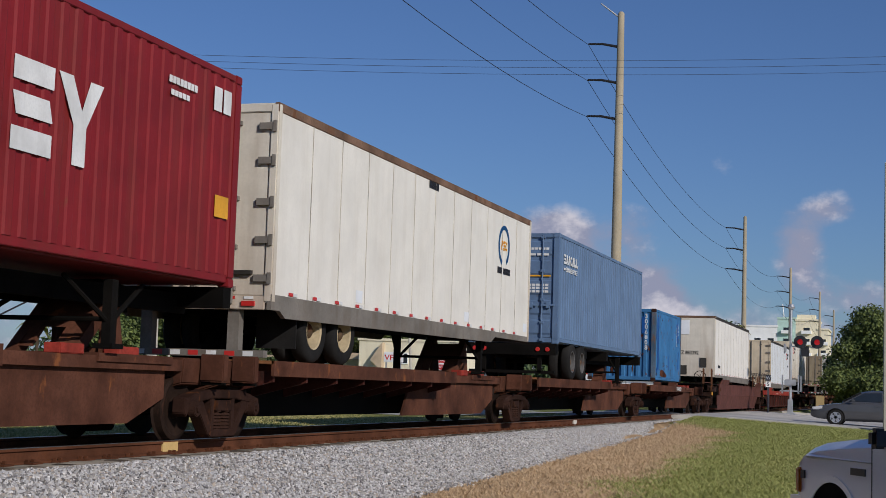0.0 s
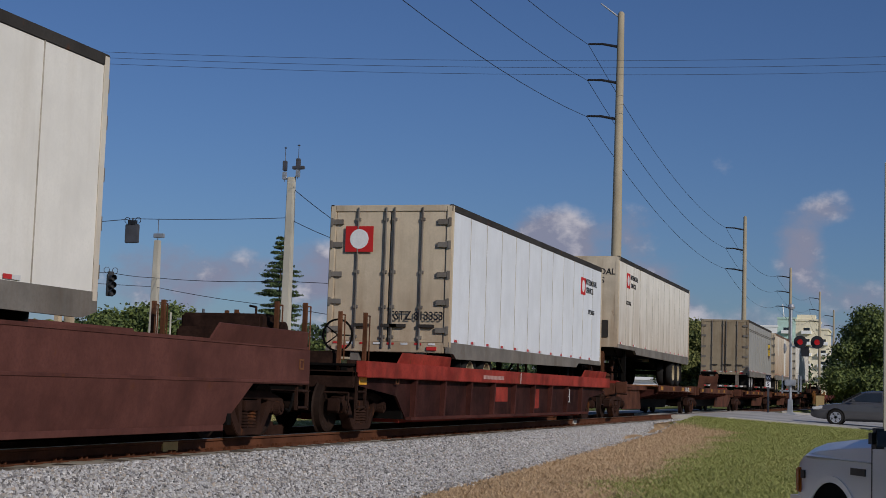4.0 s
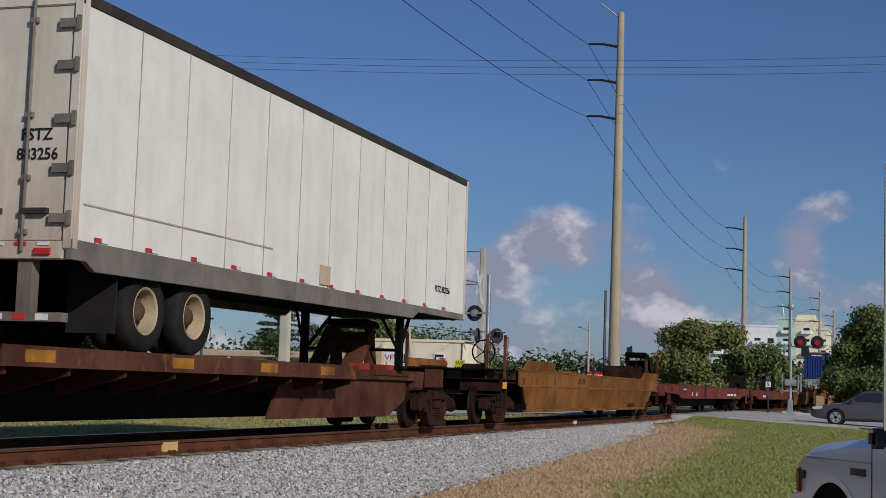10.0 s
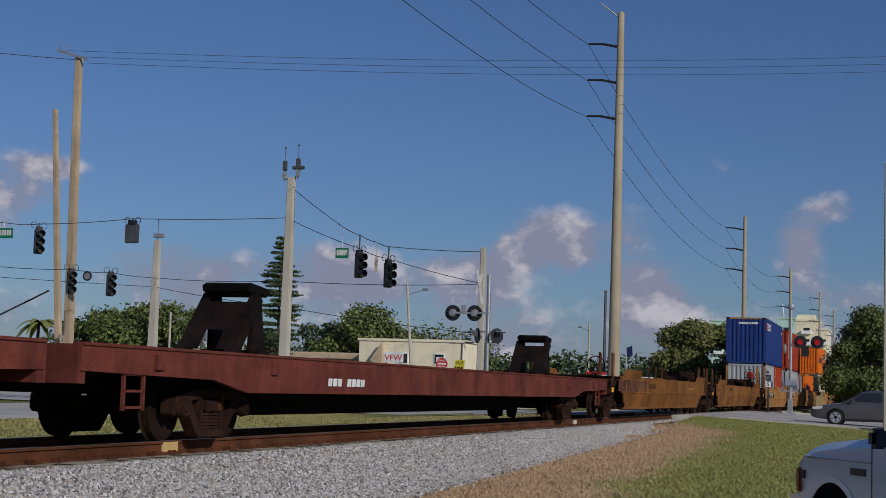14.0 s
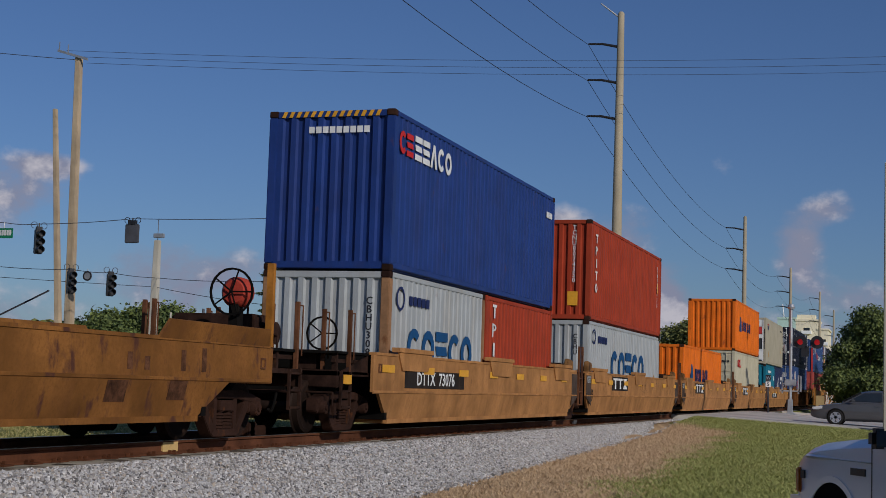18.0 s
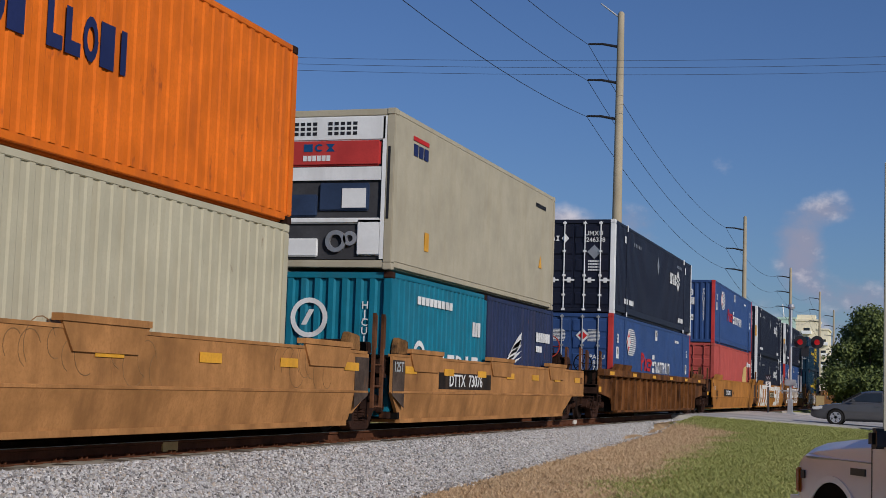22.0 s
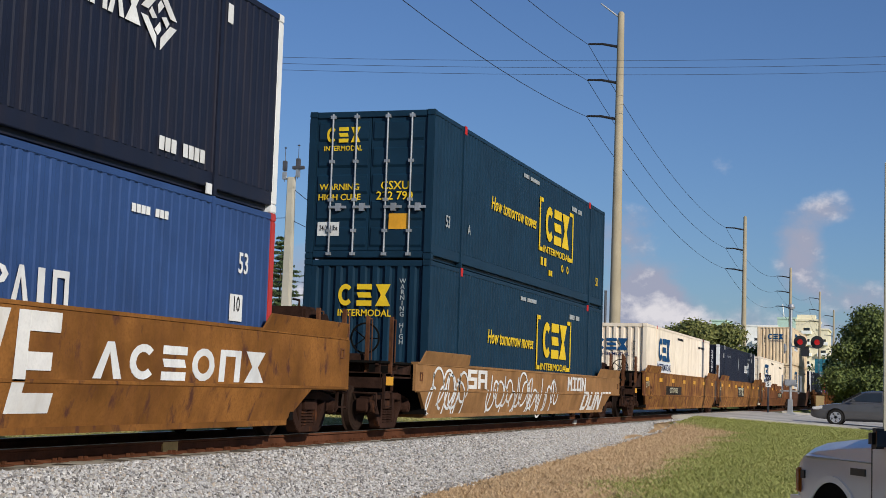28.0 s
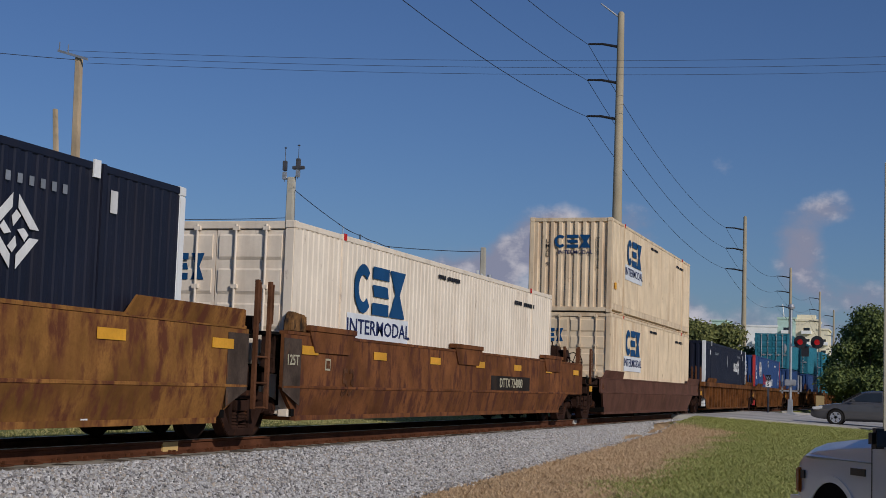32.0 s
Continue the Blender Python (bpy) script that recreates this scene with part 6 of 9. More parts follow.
def dark53(u, z, end, label):
    c = container(u, z, 16.15, 2.59, ISO, P_INDIGO, end, post=POST_W, label=label, wide53=True, lock=POST_W)
    marks_row(c, "logo", white, "side", 10.58, 12.1, 1.74, 2.14, 1.297, "unah", gap=0.03)
    for k in range(4):                                   # a diamond made of four chevrons
        g = Geo()
        ca, sa = math.cos(k * math.pi / 2), math.sin(k * math.pi / 2)
        for poly in (((0.05, 0.42), (0.05, 0.26), (0.26, 0.05), (0.42, 0.05)), ((-0.05, 0.16), (-0.02, 0.05), (0.10, 0.18), (0.02, 0.24))):
            g.prism([(12.52 + 1.05 * (p * ca - q * sa), 1.95 + 0.92 * (p * sa + q * ca)) for p, q in poly], "x", 1.298, 1.302)
        part("emblem", g, white, c)
    marks_row(c, "lettering", silver, "side", 3.15, 4.45, 2.36, 2.47, 1.297, "b i s i b")
    marks_row(c, "lettering", white, "side", 1.55, 1.78, 2.32, 2.54, 1.297, "bb")
    lozenge(c, 7.92, 2.14, 0.20, 0.32, silver, 1.298)
    marks_row(c, "lettering", silver, "side", 12.31, 13.46, 2.45, 2.55, 1.297, "b i s i b i")
    marks_row(c, "lettering", white, "side", 14.33, 14.52, 2.36, 2.62, 1.297, "v")
    marks_row(c, "lettering", white, "side", 12.66, 13.88, 0.37, 0.54, 1.297, "bal oibl")
    marks_row(c, "lettering", white, "side", 1.6, 3.2, 0.40, 0.56, 1.297, "bal oibl")
    for y in (1.93, 13.95):
        patch(c, "top_fitting", POST_W, "side", y, y + 0.14, ISO - 0.18, ISO + 0.02, 1.29, 0.02)
        patch(c, "low_fitting", POST_W, "side", y, y + 0.14, 0.0, 0.14, 1.29, 0.02)
    return c


def blue53(u, z, end, label):
    c = container(u, z, 16.15, 2.59, ISO, P_PACER, end, post=POST_R, label=label, wide53=True)
    marks_row(c, "logo", L_RED, "side", 4.95, 5.55, 1.25, 1.86, 1.297, "p", gap=0.02)
    marks_row(c, "logo", L_RED, "side", 5.55, 7.0, 1.25, 1.68, 1.297, "acsp", gap=0.06)
    marks_row(c, "logo", white, "side", 7.1, 7.55, 1.22, 1.84, 1.297, "s", gap=0.02)
    marks_row(c, "logo", white, "side", 7.55, 10.9, 1.22, 1.62, 1.297, "tacntpain", gap=0.08)
    g = Geo()
    for i in range(13):
        w = 0.9 * math.sqrt(max(0.05, 1 - ((i - 6) / 7) ** 2))
        g.box(1.298, 1.302, 2.62, 2.62 + 0.35 + w, 1.70 + i * 0.067, 1.735 + i * 0.067)
    part("emblem", g, white, c)
    lozenge(c, 2.58, 2.12, 0.38, 0.42, white, 1.303)
    lozenge(c, 2.58, 2.12, 0.29, 0.32, L_RED, 1.308)
    part("emblem", Geo().turned([(1.312, 0.17), (1.316, 0.17), (1.316, 0)], "x", (0, 2.58, 2.12), 16), white, c)
    for y, z0, s in ((0.78, 2.14, "53"), (15.15, 2.08, "53")):
        letters(s, 0.28, white, c, "side", (1.30, y, z0), wide=0.8)
    for y, z0 in ((0.58, 1.54), (7.68, 2.36), (14.78, 1.30)):
        patch(c, "notice", white, "side", y, y + 0.38, z0, z0 + 0.36, 1.297)
        letters("10", 0.2, ink, c, "side", (1.303, y + 0.19, z0 + 0.22), wide=0.8)
    marks_row(c, "lettering", white, "side", 12.1, 13.0, 2.44, 2.54, 1.297, "bacb bob")
    if end == "corr":
        letters("53", 0.30, white, c, "end", (0.12, 0.016, 2.30))
        patch(c, "notice", white, "end", -0.1, 0.36, 1.75, 2.08, 0.014)
        letters("110\"", 0.17, ink, c, "end", (0.12, 0.008, 1.95), wide=0.8)
        letters("INSIDE HEIGHT", 0.05, ink, c, "end", (0.12, 0.008, 1.80), wide=0.7)
        patch(c, "notice", white, "end", -0.12, 0.32, 1.02, 1.30, 0.014)
        letters("24,000 lbs", 0.11, ink, c, "end", (0.1, 0.008, 1.15), wide=0.65)
        patch(c, "placard", yellow, "end", 0.0, 0.2, 0.75, 0.98, 0.014)
        letters("PACU897277", 0.13, white, c, "end", (0.78, 0.016, 1.75), stack=True)
    else:
        for x in (-0.72, 0.36):
            part("emblem", Geo().prism([(x - 0.22, 2.2), (x, 1.98), (x + 0.22, 2.2), (x, 2.42)], "y", 0.008, 0.012), white, c)
            part("emblem", Geo().prism([(x - 0.14, 2.2), (x, 2.07), (x + 0.14, 2.2), (x, 2.33)], "y", 0.003, 0.007), L_RED, c)
            g = Geo()
            for i in range(9):
                g.box(x + 0.15, x + 0.42 + 0.12 * math.sqrt(max(0.05, 1 - ((i - 4) / 5) ** 2)), 0.008, 0.012, 2.03 + i * 0.042, 2.05 + i * 0.042)
            part("emblem", g, white, c)
        for k, s in enumerate(("PACU", "885", "747")):
            letters(s, 0.13, white, c, "end", (0.82, 0.010, 1.55 - k * 0.17))
    return c


def teal53(u, z, end, label):
    c = container(u, z, 16.15, 2.59, ISO, P_GREEN, end, label=label, wide53=True, post=P_GREEN)
    marks_row(c, "logo", L_YEL, "side", 8.9, 11.55, 1.30, 2.19, 1.297, "csh", gap=0.05)
    letters("INTERMODAL", 0.17, L_YEL, c, "side", (1.299, 10.2, 1.07), wide=1.95)
    for y, s in ((8.3, 1), (11.9, -1)):
        g = Geo().box(1.298, 1.302, y, y + 0.10, 1.0, 2.32).box(1.298, 1.302, min(y + 0.05, y + s * 0.35), max(y + 0.05, y + s * 0.35), 2.22, 2.32).box(1.298, 1.302, min(y + 0.05, y + s * 0.35), max(y + 0.05, y + s * 0.35), 1.0, 1.1)
        part("logo", g, L_YEL, c)
    letters("How tomorrow moves", 0.30, L_YEL, c, "side", (1.299, 6.0, 1.60), wide=0.98, slant=0.2)
    for y in (8.5, 8.85, 10.7, 11.3):
        marks_row(c, "logo", L_YEL, "side", y, y + 0.24, 0.66, 0.86, 1.297, "b" if y < 9 else "o", gap=0.05)
    marks_row(c, "lettering", P_GREY, "side", 6.7, 8.2, 2.57, 2.66, 1.297, "baib iosbabi")
    marks_row(c, "lettering", P_GREY, "side", 11.8, 13.0, 2.40, 2.52, 1.297, "csbb bob")
    marks_row(c, "lettering", L_YEL, "side", 9.34, 9.74, 0.46, 0.60, 1.297, "bs")
    for y, z0 in ((1.0, 0.82), (15.15, 0.73)):
        letters("53", 0.24, P_GREY if y < 5 else L_YEL, c, "side", (1.30, y, z0), wide=0.85)
    letters("A", 0.2, P_GREY, c, "side", (1.30, 2.44, 0.82))
    for y in (1.93, 13.95):
        patch(c, "top_fitting", L_RED, "side", y, y + 0.14, ISO - 0.16, ISO + 0.01, 1.29, 0.02)
    if end == "doors":
        marks_row(c, "logo", L_YEL, "end", -0.95, -0.2, 2.28, 2.58, 0.014, "csh")
        letters("INTERMODAL", 0.10, L_YEL, c, "end", (-0.58, 0.012, 2.16), wide=0.9)
        for k, s in enumerate(("CSXU", "232 790")):
            letters(s, 0.16, L_YEL, c, "end", (0.52, 0.012, 1.42 - 0.2 * k))
        for k, s in enumerate(("WARNING", "HIGH CUBE")):
            letters(s, 0.12, L_YEL, c, "end", (-0.62, 0.012, 1.40 - 0.2 * k))
        patch(c, "placard", yellow, "end", 0.42, 0.85, 0.58, 0.88, 0.012)
        patch(c, "notice", white, "end", -1.05, -0.6, 0.45, 0.72, 0.012)
        letters("24,000 lbs", 0.10, ink, c, "end", (-0.82, 0.004, 0.6), wide=0.65)
    else:
        marks_row(c, "logo", L_YEL, "end", -0.6, 0.55, 2.0, 2.42, 0.014, "csh")
        letters("INTERMODAL", 0.13, L_YEL, c, "end", (-0.02, 0.012, 1.86), wide=0.95)
        letters("WARNING HIGH", 0.09, P_GREY, c, "end", (0.75, 0.012, 1.9), stack=True)
    return c


def pale(u, z, L, end, paint, label):
    c = container(u, z, L, 2.59, ISO, paint, end, label=label, wide53=True, post=paint, lock=paint)
    marks_row(c, "logo", L_BLUE, "side", 2.46, 5.0, 1.68, 2.5, 1.298, "csh", gap=0.03)
    letters("INTERMODAL", 0.24, L_NAVY, c, "side", (1.300, 3.73, 1.44), wide=1.45)
    patch(c, "repainted_field", T_CLEAN, "side", 2.2, 5.2, 1.18, 1.66, 1.2905)
    marks_row(c, "lettering", ink, "side", 6.9, 8.3, 2.58, 2.66, 1.298, "baib iosbabi")
    marks_row(c, "lettering", ink, "side", 12.56, 14.37, 2.44, 2.53, 1.298, "csbb bobsos")
    patch(c, "notice", yellow, "side", 0.5, 0.8, 0.75, 0.95, 1.298)
    for y in (1.93, 13.95):
        patch(c, "top_fitting", L_RED, "side", y, y + 0.12, ISO - 0.10, ISO + 0.01, 1.30, 0.01)
    if end == "corr":
        marks_row(c, "logo", L_BLUE, "end", -0.52, 0.65, 1.96, 2.36, 0.014, "csh", gap=0.04)
        letters("INTERMODAL", 0.11, L_NAVY, c, "end", (0.15, 0.012, 1.82), wide=1.1)
        letters("UMXU 9", 0.12, ink, c, "end", (-0.72, 0.012, 1.8), stack=True)
        letters("WARNING HIGH", 0.07, ink, c, "end", (0.85, 0.012, 1.8), stack=True)
    else:
        marks_row(c, "logo", L_BLUE, "end", -0.95, -0.15, 2.0, 2.4, 0.014, "csh")
    return c


Z53 = 1.18
spray = mat("white_spray_paint", (0.72, 0.70, 0.66), 0.7, var=0.10, streak=0.35, streak_col=(0.45, 0.34, 0.22))
w8 = well_car(417.4, 439.3, rib_brown, "dark brown well car with upright ribs, carrying two containers", 1.0, 1.8, ribs=True, top=1.40)
for i in range(6):
    patch(w8, "reflector", yellow, "side", 1.0 + i * 3.7, 1.65 + i * 3.7, 1.31, 1.41, 1.501)
dark = dark53(419.8, Z53 + 2.9, "doors", "near-black navy 53 foot container with white door posts")
marks_row(dark, "logo", white, "end", -0.98, -0.45, 2.22, 2.38, 0.014, "unah")
part("emblem", Geo().prism([(-0.40, 2.3), (-0.28, 2.16), (-0.16, 2.3), (-0.28, 2.44)], "y", 0.008, 0.012), white, dark)
letters("UMXU", 0.14, white, dark, "end", (0.62, 0.010, 2.45))
letters("246338", 0.14, white, dark, "end", (0.68, 0.010, 2.25))
part("placard", Geo().prism([(0.42, 1.88), (0.64, 1.66), (0.86, 1.88), (0.64, 2.10)], "y", 0.008, 0.012), silver, dark)
for k in range(4):
    bars(dark, "lettering", white, "end", 0.45, 0.85, 1.30 + k * 0.09, 1.35 + k * 0.09, 0.014, 8)
blue53(419.7, Z53, "doors", "mid blue 53 foot container with red door posts")

for i, (a, b, m, lab) in enumerate(((440.8, 461.0, tan_b, "bright ochre well car unit with a stencilled number"), (461.5, 480.7, tan_b, "ochre well car unit covered in white graffiti letters"),
                                    (481.2, 501.6, tan_c, "ochre well car unit with white graffiti words"))):
    c = well_car(a, b, m, lab, 1.0 if i == 0 else 0.0, 1.0 if i == 2 else 0.0, top=1.50, fold=0.73, low=0.23, brake=i == 0, shared_left=i > 0, shared_right=i < 2)
    if i < 2:
        add_truck(c, b + 0.25 - a, 0)
    bend = (0.73, 0.104 / 0.50)
    if i == 0:
        patch(c, "stencil_panel", plate_black, "side", 5.68, 8.97, 0.76, 1.10, 1.401)
        letters("DTTX 732836", 0.20, white, c, "side", (1.407, 7.33, 0.93), wide=1.0)
        letters("A", 0.2, plate_black, c, "side", (1.402, 9.5, 0.95))
        letters("53", 0.40, plate_black, c, "side", (1.408, 3.0, 0.80), wide=0.95, slant=0.1, bend=(0.73, 0.104 / 0.50))
    if i == 1:
        sprayed(c, "MIW", spray, 1.70, 7.40, 0.24, 1.49, 1.409, bend, 0.06)
        sprayed(c, "SDK", spray, 11.2, 15.4, 0.24, 1.49, 1.409, bend, 0.06, 0.08)
        patch(c, "stencil_panel", plate_black, "side", 8.2, 11.0, 0.745, 1.09, 1.401)
        marks_row(c, "logo", P_CREAM, "side", 8.35, 10.85, 0.79, 1.05, 1.406, "tth", gap=0.05)
        marks_row(c, "graffiti", spray, "side", 7.7, 11.1, 1.20, 1.44, 1.401, "bbbbbbbb", 0.15)
    if i == 2:
        sprayed(c, "STAY ACTIVE", spray, 1.5, 11.8, 0.40, 1.46, 1.409, bend, 0.08, 0.16)
        marks_row(c, "graffiti", white, "side", 12.4, 17.0, 0.78, 1.20, 1.401, "acsonh", 0.1)
    letters("125T", 0.15, P_GREY, c, "side", (1.414, 0.66 if i else 2.3, 1.12))
c = container(443.4, Z53, 16.15, 2.59, ISO, P_PINK, "doors", label="sun-faded red 53 foot container under a blue one", wide53=True, post=P_PINK, lock=P_PINK)
patch(c, "stencil_panel", white, "side", 13.75, 14.25, 2.08, 2.34, 1.300)
marks_row(c, "stencil", white, "side", 14.5, 15.6, 2.10, 2.28, 1.300, "bbbbb", 0.08)
part("patch_panel", Geo().prism([(11.7, 0.1), (11.7, 1.5), (12.2, 2.0), (13.6, 2.15), (13.6, 0.1)], "x", 1.297, 1.300), mat("faded_yellow_patch", (0.62, 0.42, 0.16), 0.6, streak=0.4), c)
patch(c, "placard", yellow, "end", -0.55, -0.15, 1.9, 2.35, 0.014)
bars(c, "lettering", white, "end", 0.3, 0.9, 1.05, 1.15, 0.014, 8)
blue53(443.4, Z53 + 2.9, "corr", "mid blue 53 foot container with red posts on a faded one")
for z in (Z53, Z53 + 2.9):
    c = dark53(462.75, z, "corr", "near-black navy 53 foot container with white corner posts")
    marks_row(c, "logo", white, "end", -0.55, 0.0, 2.05, 2.20, 0.016, "unah")
    part("emblem", Geo().prism([(0.05, 2.12), (0.2, 1.94), (0.35, 2.12), (0.2, 2.30)], "y", 0.010, 0.014), white, c)
    letters("UMXU", 0.15, white, c, "end", (0.72, 0.016, 2.2), stack=True)
    letters("246541" if z > 3 else "246875", 0.15, white, c, "end", (0.95, 0.016, 2.1), stack=True)
    patch(c, "placard", yellow, "end", 1.17, 1.25, 1.15, 1.75, -0.004)
c = dark53(482.4, Z53 + 2.9, "corr", "near-black navy 53 foot container with white corner posts")
letters("248805", 0.15, white, c, "end", (0.95, 0.016, 2.1), stack=True)
patch(c, "placard", yellow, "end", 1.17, 1.25, 1.15, 1.75, -0.004)
blue53(482.4, Z53, "doors", "mid blue 53 foot container with red door posts")

c = well_car(503.1, 525.3, mat("chalky_brown_ochre_car_paint", (0.31, 0.16, 0.065), 0.72, var=0.2, streak=0.4, streak_col=(0.15, 0.07, 0.03), rust=0.15), "brown ochre well car scrawled with white graffiti", 1.1, 2.1, top=1.20, fold=0.72, low=0.26, tail=1.3)
rng = random.Random(4)
BEND = (0.72, 0.104 / 0.46)
for (a, b, n) in ((2.5, 4.7, 8), (6.4, 12.8, 17)):
    g = Geo()
    for i in range(n):
        y, z, r = a + (b - a) * (i + 0.5) / n + rng.uniform(-0.1, 0.1), 0.66 + rng.uniform(-0.16, 0.18), rng.uniform(0.20, 0.42)
        s0 = rng.uniform(0, 360)
        g.ring((y, z), r - 0.055, r, "x", (1.408, 1.412), 16, s0, s0 + rng.uniform(210, 350))
        if i % 3 == 0:
            g.prism([(y - 0.2, 0.28), (y - 0.14, 0.28), (y + 0.06, 1.08), (y, 1.08)], "x", 1.408, 1.412)
    me = mesh_of(g, "graffiti")
    fold_mesh(me, *BEND)
    part("graffiti", me, white, c)
sprayed(c, "MION", spray, 13.75, 16.0, 0.80, 1.16, 1.409, BEND, 0.1)
sprayed(c, "DUN", spray, 15.65, 18.2, 0.28, 0.79, 1.409, BEND, 0.3)
marks_row(c, "graffiti", spray, "side", 18.4, 19.6, 0.74, 0.80, 1.401, "bbb", 0.3)
sprayed(c, "SA", spray, 4.75, 6.25, 0.78, 1.17, 1.409, BEND)
teal53(505.6, Z53 + 2.9, "doors", "deep teal 53 foot container with yellow lettering and closed doors")
teal53(505.6, Z53, "corr", "deep teal 53 foot container with yellow lettering under another")

for i, (a, b, lab) in enumerate(((526.8, 547.5, "heavily rusted ochre well car unit with a white container"), (548.0, 567.2, "heavily rusted ochre well car unit with a dark container"), (567.7, 588.2, "heavily rusted ochre well car unit with a raised side"))):
    c = well_car(a, b, rust_b if i == 2 else rust_a, lab, 1.0 if i == 0 else 0.0, 1.2 if i == 2 else 0.0, top=1.50, fold=0.73, low=0.29, guides=i < 2, lips=3 if i == 2 else 0, brake=i == 0, shared_left=i > 0, shared_right=i < 2)
    if i < 2:
        add_truck(c, b + 0.25 - a, 0)
    yellow_marks(c, b - a, 1.22, 7, a=0.98 if i else 1.75)
    if i == 1:
        patch(c, "stencil_panel", plate_black, "side", 7.82, 10.58, 0.76, 1.28, 1.401)
        marks_row(c, "logo", P_CREAM, "side", 7.95, 10.45, 0.83, 1.21, 1.406, "tth", gap=0.05)
    else:
        p, q = (6.13, 9.79) if i == 0 else (11.2, 14.5)
        patch(c, "stencil_panel", plate_black, "side", p, q, 0.77, 1.08, 1.401)
        letters("DTTX 724083" if i == 0 else "DTTX 724080", 0.2, P_CREAM, c, "side", (1.407, (p + q) / 2, 0.92), wide=1.15)
        letters("53", 0.44, stencil_m, c, "side", (1.408, 2.9, 0.80), wide=0.95, bend=(0.73, 0.104 / 0.44))
        patch(c, "tie_down_plate", P_CREAM, "side", 1.92, 2.12, 1.0, 1.18, 1.401)
        patch(c, "tie_down_pocket", stencil_m, "side", 1.95, 2.09, 1.03, 1.15, 1.4055)
    letters("125T", 0.15, P_CREAM, c, "side", (1.414, 0.66 if i else 2.3, 1.12))
pale(529.3, Z53, 16.15, "corr", P_CSXW, "off-white 53 foot container with blue lettering in a rusted well car")
c = dark53(548.95, Z53, "corr", "near-black navy 53 foot container with white corner posts")
letters("247261", 0.15, white, c, "end", (0.95, 0.016, 2.1), stack=True)
letters("UMXU", 0.15, white, c, "end", (0.72, 0.016, 2.2), stack=True)
marks_row(c, "logo", white, "end", -0.55, 0.0, 2.05, 2.20, 0.016, "unah")
pale(568.5, Z53, 16.15, "doors", P_CSXW, "off-white 53 foot container with closed doors in a rusted well car")

c = well_car(589.0, 610.8, dull_brown, "dull dark brown well car under two white containers", 1.0, 1.2, top=1.18)
pale(592.25, Z53, 16.15, "doors", P_CSXD, "stained off-white 53 foot container at the bottom of a stack")
pale(592.2, Z53 + 2.9, 16.15, "corr", P_CSXD, "stained off-white 53 foot container on top of a stack")
well_car(611.5, 632.0, rib_brown, "dark brown well car with upright ribs", 1.0, 1.2, ribs=True, top=1.30)
dark53(613.4, Z53, "corr", "near-black navy 53 foot container with white corner posts")
well_car(632.8, 653.4, rib_brown, "dark brown well car with upright ribs", 1.0, 1.2, ribs=True, top=1.30)
blue53(634.6, Z53, "corr", "mid blue 53 foot container with red corner posts")
for k, u in enumerate((655.0, 676.0, 697.0, 718.0)):
    well_car(u, u + 20.4, rib_brown, "dark brown well car with upright ribs", 1.0, 1.2, ribs=True, top=1.30)
    if k < 3:
        container(u + 4.0, Z53, 12.19, 2.44, 2.591, P_PACER if k < 2 else P_PALETEAL, "corr", label="blue forty foot container at the bottom of a stack")
        container(u + 4.0, Z53 + 2.6, 12.19, 2.44, 2.591, P_PALETEAL, "doors", label="chalky teal forty foot container on top of a stack")
    else:
        container(u + 4.0, Z53, 12.19, 2.44, 2.591, P_TRED, "corr", label="brick red forty foot container in a well car")
# ---- the ground ----
def road_z(x):
    if -12.2 < x < -8.0:
        return RH - 0.02
    if x <= -12.2:
        return max(0.42, RH - 0.02 - (-12.2 - x) * 0.06)
    return max(0.40, RH - 0.02 - (x + 8.0) * 0.045)


def toe(y):
    """Where the ballast ends on the near side."""
    return -6.75 - 0.052 * (y - 20)


def ground_z(x, y):
    """Height of the ground: it rises to the embankment and to the level crossing."""
    base = 0.42 * min(1.0, max(0.0, (y - 6.0) / 52.0))
    if x < -12:
        base = 0.40
    near = min(1.0, max(0.0, (y - 48) / 10.0)) if y < 70 else min(1.0, max(0.0, (104 - y) / 20))
    base = base * (1 - near) + (road_z(x) - 0.05) * near if y > 48 else base
    d = abs(x - TC)
    if d < 1.75:
        return max(0.66, 0)
    end = toe(min(y, 55)) - TC if x > TC else 3.0
    if d < end:                                    # ballast shoulder
        k = (d - 1.75) / (end - 1.75)
        return max(0.66 * (1 - k) + base * k, base)
    return base


def grid_mesh(xs, ys, dz=0.0):
    g = Geo()
    g.rows([[(x, y, ground_z(x, y) + dz - (0.09 if TC - 2.7 < x < -3.5 - 0.058 * y and 5 < y < 50 else 0.0)) for x in xs] for y in ys])
    return g


grass_m = mat("mown_grass_soil", (0.20, 0.21, 0.055), 0.95, var=0.3, scale=0.5, fine=9.0, bump=0.6, bscale=30)
straw_m = mat("dry_grass_soil", (0.42, 0.285, 0.16), 0.95, var=0.3, scale=0.8, fine=10.0, bump=0.6, bscale=30)
ballast_m = mat("grey_ballast", (0.30, 0.29, 0.275), 0.9, var=0.35, scale=3.0, fine=16.0, bump=1.0, bscale=26)
road_m = mat("worn_pale_concrete", (0.54, 0.51, 0.465), 0.9, var=0.15, scale=0.4, fine=20, bump=0.3)
kerb_m = mat("worn_concrete", (0.60, 0.56, 0.49), 0.85, var=0.15, scale=0.8)
rail_m = mat("rusty_rail", (0.115, 0.044, 0.022), 0.75, var=0.25, rust=0.2)
railtop_m = mat("polished_rail_head", (0.35, 0.33, 0.31), 0.3, 0.9, var=0.1)
